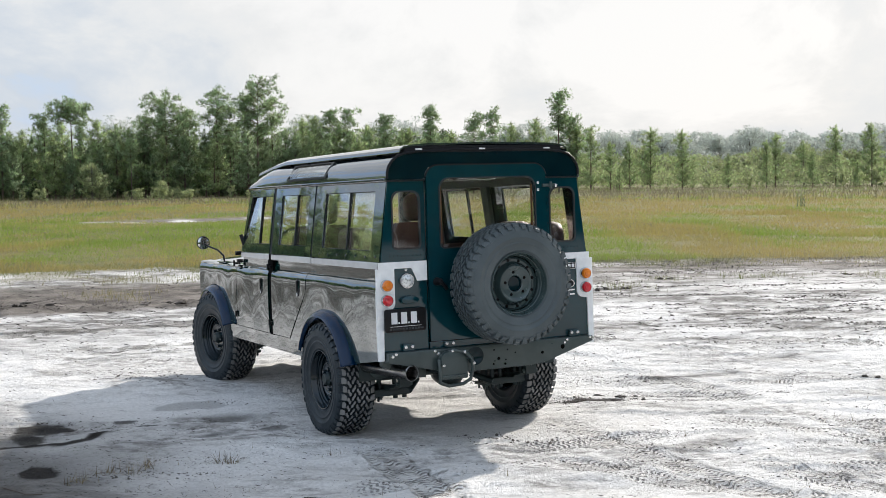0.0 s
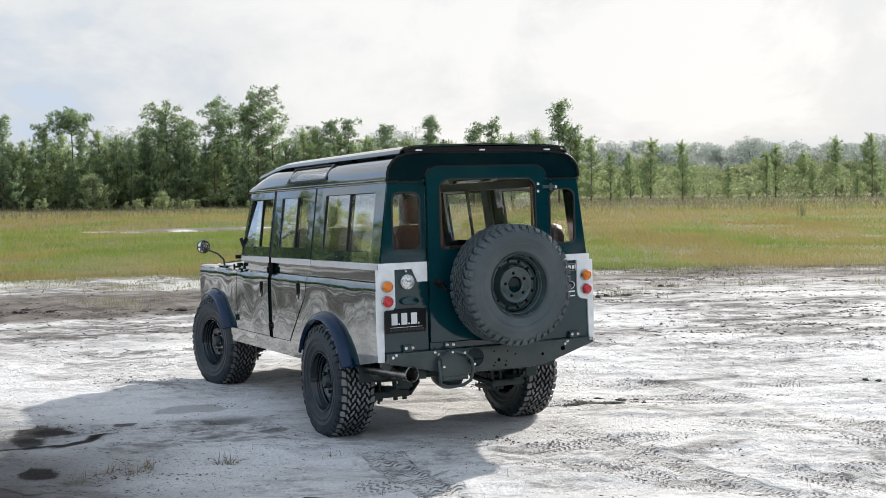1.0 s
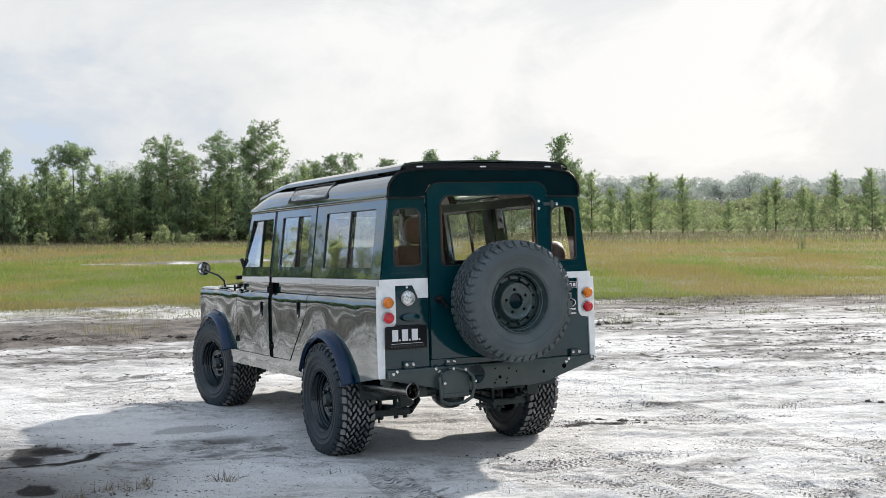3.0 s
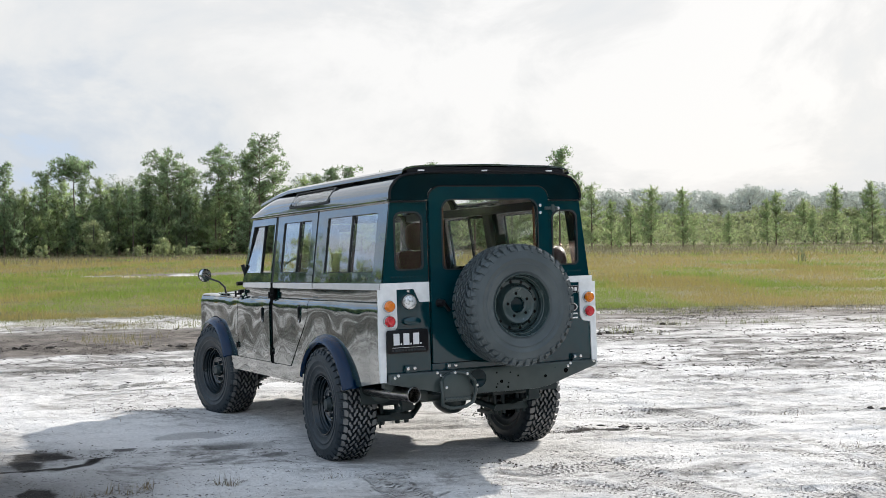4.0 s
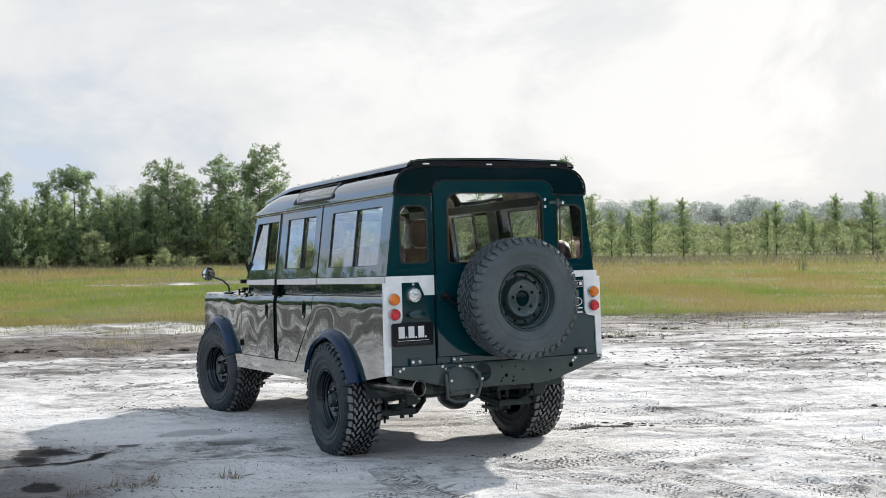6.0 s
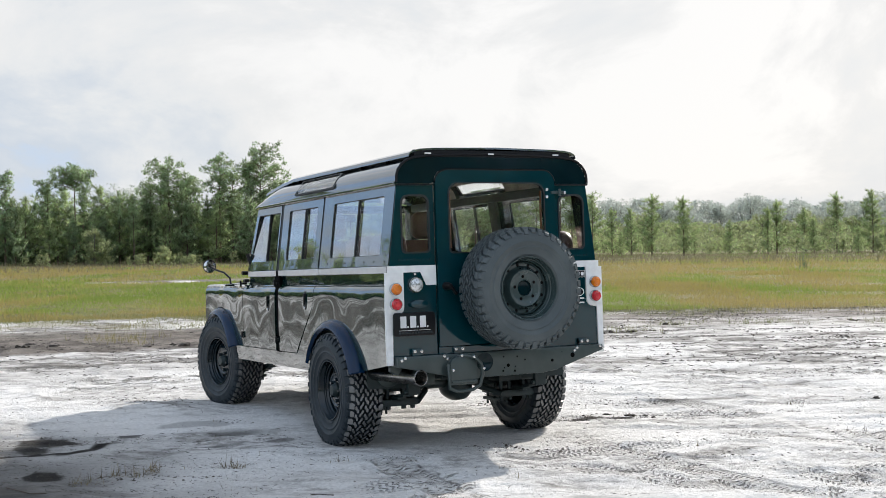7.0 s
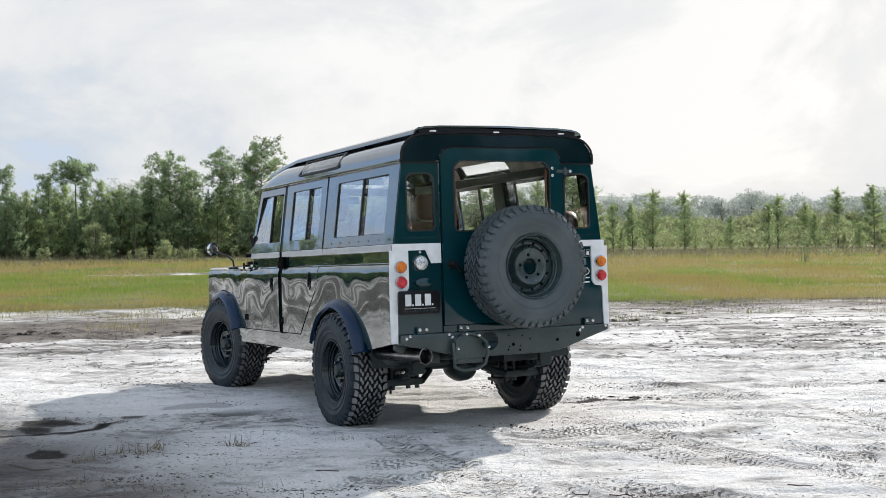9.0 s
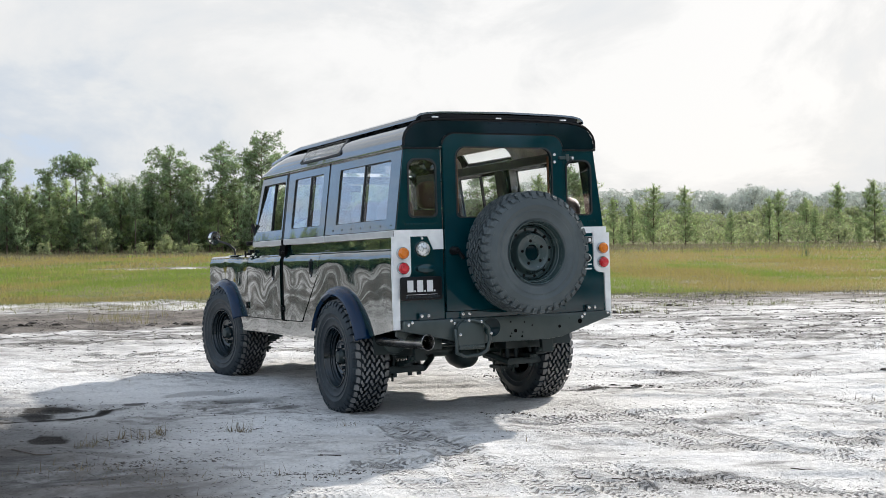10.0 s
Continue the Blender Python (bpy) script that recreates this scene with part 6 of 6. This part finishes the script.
lumps.append(crumbs(px, py, 0.002 + 0.008 * rng.random(len(px)) ** 3, 136))
# a few trodden-up heaps
for k, (cx, cy, wx, wy, n, big) in enumerate(((1.45, 1.05, 0.20, 0.05, 900, 0.026), (-0.42, -2.33, 0.22, 0.05, 420, 0.020), (-0.25, -2.62, 0.12, 0.04, 220, 0.020), (0.55, -2.30, 0.20, 0.04, 160, 0.010), (7.55, 9.35, 0.30, 0.12, 160, 0.07), (8.4, 9.15, 0.45, 0.10, 160, 0.06), (9.6, 8.6, 0.5, 0.12, 140, 0.05), (11.0, 8.2, 0.6, 0.12, 160, 0.06), (5.1, 3.0, 0.30, 0.07, 120, 0.03), (6.4, 4.3, 0.35, 0.08, 120, 0.035), (7.7, 4.9, 0.3, 0.08, 120, 0.04), (-2.0, 1.95, 0.07, 0.04, 80, 0.012), (-1.15, 1.2, 0.10, 0.05, 70, 0.012), (0.2, 11.3, 1.2, 0.4, 500, 0.06), (-1.5, 12.0, 1.2, 0.5, 500, 0.06))):
    u, v = rng.normal(0, wx, n), rng.normal(0, wy, n)
    lumps.append(crumbs(cx + 0.894 * u + 0.447 * v, cy - 0.447 * u + 0.894 * v, 0.6 * big * (0.2 + 0.8 * rng.random(n) ** 2), 140 + k))
SOIL = surface("crumbled_soil", (0.115, 0.098, 0.086), 0.95, second=(0.05, 0.042, 0.035), scale=4, island=0.35)
triangles("soil_crumbs", np.concatenate(lumps), SOIL, "crumbled dark soil strewn over the white sand", "soil")
STICK = surface("weathered_stick", (0.09, 0.07, 0.055), 0.9, second=(0.05, 0.04, 0.03), grain=0.4, grain_scale=60)
for k, (ax, ay, bx, by) in enumerate(((-3.14, 0.27, -2.94, 0.05), (-1.70, -0.80, -1.58, -0.84), (0.24, -2.44, 0.31, -2.50), (-0.72, -1.95, -0.65, -1.99), (-0.58, -2.08, -0.50, -2.14))):
    pts = []
    for f in (0, 0.3, 0.6, 1.0):
        sx, sy = ax + (bx - ax) * f + 0.03 * math.sin(6 * f + k), ay + (by - ay) * f + 0.03 * math.cos(7 * f + 2 * k)
        pts.append((sx, sy, float(height(np.array(sx), np.array(sy))) + 0.004))
    me = bpy.data.meshes.new("stick")
    bm = tube(pts, 0.0030, 7)
    bm.to_mesh(me)
    bm.free()
    me.materials.append(STICK)
    tagged(new("stick", me), "thin weathered dead stick lying on sand", "stick", group="sticks on the sand")


# ------------------------------------------------------------ trees
class Leafage:
    """Gathers loose leaf triangles of one crown, shaded by the clumps that they belong to."""

    def __init__(self, seed):
        self.r, self.v, self.n = np.random.default_rng(seed), [], []

    def add(self, t, local):
        mid = t.mean(axis=1)
        away = mid * np.array((1.0, 1.0, 0.0))
        away /= np.linalg.norm(away, axis=1)[:, None] + 0.3
        local = local / (np.linalg.norm(local, axis=1)[:, None] + 1e-9)
        n = 0.7 * away * self.spread_out + 0.9 * local + np.array((0, 0, 0.35)) + self.r.normal(0, 0.25, mid.shape)
        n /= np.linalg.norm(n, axis=1)[:, None] + 1e-9
        turned = (np.cross(t[:, 1] - t[:, 0], t[:, 2] - t[:, 0]) * n).sum(axis=1) < 0
        t[turned, 0], t[turned, 1] = t[turned, 1].copy(), t[turned, 0].copy()
        self.v.append(t.reshape(-1, 3))
        self.n.append(np.repeat(n, 3, axis=0))

    spread_out = 1.0

    def tuft(self, c, size, k, up=0.35, wide=0.16, droop=0.0):
        r = self.r
        d = r.normal(0, 1, (k, 3))
        d[:, 2] = np.abs(d[:, 2]) * 0.7 + up - droop
        d /= np.linalg.norm(d, axis=1)[:, None]
        side = np.cross(d, r.normal(0, 1, (k, 3)))
        side /= np.linalg.norm(side, axis=1)[:, None] + 1e-9
        ln = size * r.uniform(0.6, 1.15, k)[:, None]
        base = np.asarray(c) + d * ln * 0.12 + r.normal(0, size * 0.12, (k, 3))
        t = np.empty((k, 3, 3))
        t[:, 0], t[:, 1], t[:, 2] = base - side * ln * wide * 0.5, base + side * ln * wide * 0.5, base + d * ln
        self.add(t, d)

    def leaves(self, c, spread, k, size):
        r = self.r
        off = np.clip(r.normal(0, 1, (k, 3)), -1.25, 1.25) * 0.62
        p = np.asarray(c) + off * np.asarray(spread)
        a, b = r.normal(0, 1, (k, 3)), r.normal(0, 1, (k, 3))
        a *= size * r.uniform(0.6, 1.3, k)[:, None] / np.linalg.norm(a, axis=1)[:, None]
        b *= size * 0.7 * r.uniform(0.6, 1.3, k)[:, None] / np.linalg.norm(b, axis=1)[:, None]
        t = np.empty((k, 3, 3))
        t[:, 0], t[:, 1], t[:, 2] = p - a * 0.5, p + a * 0.5, p + b
        self.add(t, off)

    def mesh(self, material):
        m = bpy.data.meshes.new("crown")
        v = np.concatenate(self.v)
        k = len(v)
        m.vertices.add(k)
        m.vertices.foreach_set("co", v.astype(np.float32).ravel())
        m.loops.add(k)
        m.loops.foreach_set("vertex_index", np.arange(k))
        m.polygons.add(k // 3)
        m.polygons.foreach_set("loop_start", np.arange(0, k, 3))
        m.polygons.foreach_set("loop_total", np.full(k // 3, 3))
        m.update(calc_edges=True)
        m.materials.append(material)
        m.normals_split_custom_set_from_vertices(np.concatenate(self.n).tolist())
        return m


def limb(bm, p, q, r0, r1):
    """A tapering three-sided limb, bowed at its middle."""
    p, q = Vector(p), Vector(q)
    d = (q - p).normalized()
    side = d.cross(Vector((0.3, 0.2, 1))).normalized()
    up = side.cross(d)
    rings = []
    for c, r in ((p, r0), ((p + q) / 2 + Vector((0, 0, (q - p).length * 0.06)), (r0 + r1) / 2), (q, r1)):
        rings.append([bm.verts.new(c + side * (r * math.cos(a)) + up * (r * math.sin(a))) for a in (0.0, 2.094, 4.189)])
    for a, b in zip(rings, rings[1:]):
        for i in range(3):
            bm.faces.new((a[i], a[(i + 1) % 3], b[(i + 1) % 3], b[i]))


def make_tree(kind, tall, seed, material, label, bare_to=0.1, width=0.22, category="pine tree"):
    r = np.random.default_rng(seed)
    lv, bm = Leafage(seed), bmesh.new()
    bend = r.uniform(-0.02, 0.02, 2) * tall
    trunk_r = 0.010 * tall + 0.03

    def axis(f):
        return Vector((bend[0] * f * f, bend[1] * f * f, tall * f))
    cuts = [0, 0.15, 0.3, 0.5, 0.7, 0.85, 0.98]
    for a, b in zip(cuts, cuts[1:]):
        rod(axis(a) - Vector((0, 0, 0.1 if a == 0 else 0)), axis(b), trunk_r * (1 - 0.9 * a), trunk_r * (1 - 0.9 * b), 7, bm)
    if kind == "young":
        # whorls of rising branches with needle brushes at their ends, uneven and open
        f = bare_to
        while f < 0.93:
            g = (f - bare_to) / (1 - bare_to)
            reach_out = width * tall * (1 - g) ** 0.75 * (0.7 + 0.3 * min(1, g * 4)) + 0.20
            lop, lop_a = r.uniform(0.0, 0.45), r.uniform(0, 2 * math.pi)
            for k in range(int(r.integers(3, 6))):
                a = r.uniform(0, 2 * math.pi)
                ln = reach_out * r.uniform(0.45, 1.15) * (1 + lop * math.cos(a - lop_a))
                base = axis(f)
                tip = base + Vector((math.cos(a) * ln, math.sin(a) * ln, ln * r.uniform(0.3, 0.75)))
                limb(bm, base, tip, trunk_r * 0.25 * (1 - 0.7 * f), 0.012)
                for q in np.linspace(0.30, 1.0, max(2, int(ln / 0.34))):
                    lv.tuft(base.lerp(tip, q) + Vector(r.normal(0, 0.10, 3)), 0.46 + 0.01 * tall, 14, 0.6, 0.14)
            f += r.uniform(0.032, 0.062) * (9 / tall) ** 0.5
        for f in (0.80, 0.86, 0.91, 0.95, 0.985):
            lv.tuft(axis(f), 0.45, 18, 1.3, 0.15)
    elif kind == "tall":
        # a bare trunk under round pads of needles held out on crooked limbs
        count = int(19 + r.integers(0, 6))
        for k in range(count):
            f = bare_to + (0.97 - bare_to) * (k + r.random()) / count
            g = (f - bare_to) / (1 - bare_to)
            ln = width * tall * (0.55 + 0.75 * math.sin(math.pi * min(1, 0.22 + 0.70 * g))) * r.uniform(0.5, 1.1)
            a = k * 2.4 + r.uniform(-0.6, 0.6)
            base = axis(f)
            tip = base + Vector((math.cos(a) * ln, math.sin(a) * ln, ln * r.uniform(0.1, 0.5)))
            limb(bm, base, tip, trunk_r * 0.34, 0.02)
            for q in np.linspace(0.35, 1.0, max(2, int(ln / 0.5))):
                c = base.lerp(tip, q) + Vector(r.normal(0, 0.22, 3)) + Vector((0, 0, 0.15))
                pad = r.uniform(0.38, 0.62)
                lv.leaves(c, (pad * 1.08, pad * 1.08, pad * 0.66), 46, 0.26)
                lv.tuft(c + Vector((0, 0, 0.1)), pad * 1.05, 12, 0.7, 0.13)
        for _ in range(6):
            lv.leaves(axis(0.96) + Vector(r.normal(0, 0.36, 3)), (0.45, 0.45, 0.32), 30, 0.25)
    else:
        count = int(16 + tall * 1.7)
        for k in range(count):
            f = bare_to + (0.9 - bare_to) * r.random()
            a = r.uniform(0, 2 * math.pi)
            g = (f - bare_to) / (1 - bare_to)
            ln = width * tall * (0.5 + 0.8 * math.sin(math.pi * (0.15 + 0.75 * g))) * r.uniform(0.4, 1.0)
            base = axis(f * 0.75)
            tip = axis(f) + Vector((math.cos(a) * ln, math.sin(a) * ln, ln * r.uniform(0.1, 0.5)))
            limb(bm, base, tip, trunk_r * 0.35, 0.02)
            for q in (0.5, 0.75, 1.0):
                c = base.lerp(tip, q) + Vector(r.normal(0, 0.06 * tall, 3)) * 0.5
                lv.leaves(c, (0.075 * tall, 0.075 * tall, 0.055 * tall), 60, 0.020 * tall + 0.09)
        lv.leaves(axis(0.92), (0.08 * tall, 0.08 * tall, 0.06 * tall), 60, 0.016 * tall + 0.09)
    root = tagged(new(label[0]), label[1], category)
    trunk = bpy.data.meshes.new("trunk")
    bm.to_mesh(trunk)
    bm.free()
    trunk.materials.append(BARK if kind != "leafy" else GREYBARK)
    part("trunk", trunk, None, root)
    part("crown", lv.mesh(material), None, root)
    return root


YOUNG = [make_tree("young", 8.0, 100 + k, NEEDLE if k % 2 else NEEDLE_BLUE, ("young_pine", "young green pine with branches low to the grass"), (0.02, 0.05, 0.03, 0.07, 0.10, 0.05)[k], 0.21 + 0.06 * (k % 3)) for k in range(6)]
TALL = [make_tree("tall", 13.0, 200 + k, NEEDLE_BLUE, ("tall_pine", "tall pine with a bare trunk and open crown"), (0.60, 0.50, 0.46, 0.56)[k], (0.09, 0.11, 0.10, 0.08)[k]) for k in range(4)]
LEAFY = [make_tree("leafy", 5.0, 300 + k, LEAF, ("leafy_tree", "broadleaf tree at the wood's edge, bright green paled for haze"), 0.12, 0.30, "tree") for k in range(3)]
OAKS = [make_tree("leafy", 12.0, 400 + k, OAK, ("grey_green_oak", "broad oak in the far wood, haze in its grey-green"), 0.22, 0.30, "tree") for k in range(3)]
USED = set()


def plant(kinds, bearing, d, tall, group):
    """Sets a tree by bearing and distance from the camera's place, scaled to its height."""
    src = kinds[int(rng.integers(0, len(kinds)))]
    nominal = 8.0 if src in YOUNG else 13.0 if src in TALL else 5.0 if src in LEAFY else 12.0
    x, y = -4.0 + d * math.sin(radians(bearing)), -7.3 + d * math.cos(radians(bearing))
    k = tall / nominal
    m = Matrix.Translation((x, y, float(height(np.array(x), np.array(y))))) @ Matrix.Rotation(rng.uniform(0, 6.28), 4, "Z")
    if src.name in USED:
        ob = copy_thing(src, m)
    else:
        USED.add(src.name)
        ob = src
        ob.matrix_basis = m
    ob.scale = (k * rng.uniform(0.9, 1.12), k * rng.uniform(0.9, 1.12), k)
    return tagged(ob, group=group)


def bearing_of(u):
    """Bearing in degrees for a share u of the view's width."""
    return 26.6 + math.degrees(math.atan((u - 0.5) * 2 * math.tan(radians(19.7))))


# the wood's front on the left, then thinning out to the right
for row, (d, lo, hi, gap) in enumerate(((146, 5.2, 7.6, 1.15), (151, 6.8, 9.4, 1.0), (157, 7.4, 10.0, 0.75))):
    b = -2.0
    while b < 27.5:
        fade = 1.0 if b < 19 else 1.0 - 0.16 * min(1, (b - 19) / 6)
        plant(YOUNG if rng.random() < 0.82 else TALL, b, d + rng.uniform(-3, 3), rng.uniform(lo, hi) * fade, "pines at the meadow's edge")
        b += gap * rng.uniform(0.6, 1.4) * (1.0 if b > 5 else 1.8)
# crowns that stand over the wood, each with its own spread
for k, (u, d, tall, low_f, wide) in enumerate(((0.005, 149, 10.4, 0.30, 0.06), (0.054, 151, 9.8, 0.45, 0.085), (0.085, 150, 11.0, 0.78, 0.125), (0.170, 152, 9.6, 0.45, 0.08), (0.191, 150, 11.5, 0.58, 0.145), (0.215, 153, 10.2, 0.50, 0.11), (0.248, 151, 12.7, 0.50, 0.095), (0.262, 153, 11.0, 0.45, 0.10), (0.282, 150, 12.0, 0.48, 0.085), (0.293, 149, 13.8, 0.45, 0.115), (0.310, 152, 11.6, 0.46, 0.095), (0.375, 153, 10.2, 0.45, 0.08), (0.395, 152, 10.2, 0.45, 0.075), (0.438, 152, 9.6, 0.40, 0.10), (0.488, 150, 10.3, 0.48, 0.05), (0.536, 152, 9.5, 0.40, 0.095), (0.556, 150, 9.8, 0.42, 0.085), (0.632, 150, 12.0, 0.60, 0.058), (0.645, 152, 9.3, 0.35, 0.10))):
    hero = make_tree("tall", tall, 240 + k, NEEDLE_BLUE, ("tall_pine", "tall pine with a bare trunk and rounded open crown"), low_f, wide * 1.35)
    x, y = -4.0 + d * math.sin(radians(bearing_of(u))), -7.3 + d * math.cos(radians(bearing_of(u)))
    hero.matrix_basis = Matrix.Translation((x, y, float(height(np.array(x), np.array(y)))))
    tagged(hero, group="tall pines over the wood")
for u, d, tall in ((0.345, 158, 9.6), (0.36, 152, 9.4), (0.415, 156, 8.6), (0.455, 156, 8.0), (0.512, 156, 7.8), (0.578, 155, 8.4), (0.605, 158, 9.0), (0.652, 152, 8.2), (0.668, 170, 8.6), (0.69, 158, 6.2), (0.712, 190, 7.0), (0.735, 182, 8.8), (0.771, 166, 7.8), (0.783, 172, 3.2), (0.823, 168, 4.6), (0.866, 172, 6.4), (0.876, 180, 7.6), (0.908, 205, 7.0), (0.918, 178, 5.0), (0.944, 200, 9.2), (0.985, 186, 8.8), (0.968, 172, 3.6), (1.02, 185, 7.0), (1.05, 180, 7.5), (0.70, 150, 3.2)):
    plant(YOUNG[1::2], bearing_of(u), d, tall, "young pines scattered in the meadow")
for u, d, tall in ((0.106, 137, 4.2), (0.114, 138, 3.6), (0.178, 122, 1.4), (0.184, 120, 2.0), (0.192, 121, 1.5), (0.215, 124, 1.2), (0.845, 150, 1.6), (0.95, 170, 2.2), (0.99, 178, 2.6), (0.80, 178, 1.4)):
    plant(LEAFY, bearing_of(u), d, tall, "bushes along the wood")
for k in range(22):
    u = rng.uniform(0.13, 0.23) if k < 10 else rng.uniform(0.0, 0.34)
    plant(LEAFY, bearing_of(u), rng.uniform(122, 140), rng.uniform(0.7, 1.5), "low bushes at the wood's foot")
b = 27.0
while b < 52:
    plant(LEAFY, b, rng.uniform(215, 275), rng.uniform(3.0, 7.6), "light green trees before the far wood")
    b += rng.uniform(0.35, 0.8)
for u, d, tall in ((0.14, 300, 16.5), (0.355, 300, 18.0), (0.43, 310, 16.0), (0.468, 310, 16.5), (0.58, 300, 15.5), (0.602, 300, 15.5)):
    plant(OAKS, bearing_of(u), d, tall, "far oak wood")
b = 24.0
while b < 53:
    grow = 1.0 + (0.08 if b > 42 else 0) + (0.15 if 31 < b < 35.5 else 0)
    plant(OAKS, b, rng.uniform(330, 400), rng.uniform(11.2, 15.8) * grow, "far oak wood")
    b += rng.uniform(0.8, 1.3)
# the wood goes on round the clearing
b = 52.0
while b < 358:
    near = 72 if 100 < b < 215 else 92 if b > 318 else 95 + 50 * abs(math.cos(radians(b / 2 + 10)))
    plant(YOUNG + TALL if b < 318 else YOUNG, b, near + rng.uniform(-6, 10), rng.uniform(9, 14) if b < 318 else rng.uniform(7.8, 10.2), "wood round the clearing")
    b += rng.uniform(2.4, 3.8) if b < 318 else rng.uniform(1.0, 1.7)
for t in YOUNG + TALL + LEAFY + OAKS:
    if t.name not in USED:
        for o in (*t.children_recursive, t):
            bpy.data.objects.remove(o)


# dense inside of the wood, behind its front rows, its shade put in the colour
def thicket(name, material, b0, b1, d, tall, count, size, label):
    lv = Leafage(int(d) + int(b0))
    lv.spread_out = -1.0
    bs = np.radians(rng.uniform(b0, b1, count))
    ds = d + rng.uniform(0, 12, count)
    zs = tall * rng.random(count) ** 0.8
    for bb, dd, zz in zip(bs, ds, zs):
        top = tall * (0.72 + 0.5 * float(vnoise(np.array(bb * 90), np.array(0.5), 3)))
        if zz < top - 1.2:
            lv.leaves((-4 + dd * math.sin(bb), -7.3 + dd * math.cos(bb), zz), (1.0, 1.0, 0.7), 9, size)
    m = lv.mesh(material)
    return tagged(new(name, m), label, "woods", kind="stuff")


thicket("undergrowth", INNER, -4, 27, 151, 3.4, 3600, 0.5, "low undergrowth, darkened for the shade beneath the pines")
thicket("meadow_brush", LEAF, 26, 56, 192, 4.2, 3200, 0.4, "green brush among the young pines, paled for haze")
thicket("inner_wood", INNER, -4, 29, 162, 7.8, 9000, 0.6, "inside of the pine wood with shade in its colour")
thicket("far_wood", OAK, 22, 56, 405, 16.8, 21000, 0.62, "far wood on the horizon with haze in its grey-green")
thicket("meadow_scrub", LEAF, 27, 56, 285, 7.5, 4200, 0.75, "green scrub before the far wood, paled for haze")
thicket("surrounding_wood", NEEDLE_BLUE, 56, 356, 152, 10.0, 6500, 1.0, "pine wood all round the clearing")
# out of view, dense and dark for the tail's reflections
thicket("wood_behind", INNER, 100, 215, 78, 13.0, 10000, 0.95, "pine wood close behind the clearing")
# out of view, seen only as dark reflections in the body side
thicket("wood_beside", BRAKE, 312, 358, 102, 8.2, 15000, 0.4, "unseen wood beside the clearing, darkened for the side reflections")
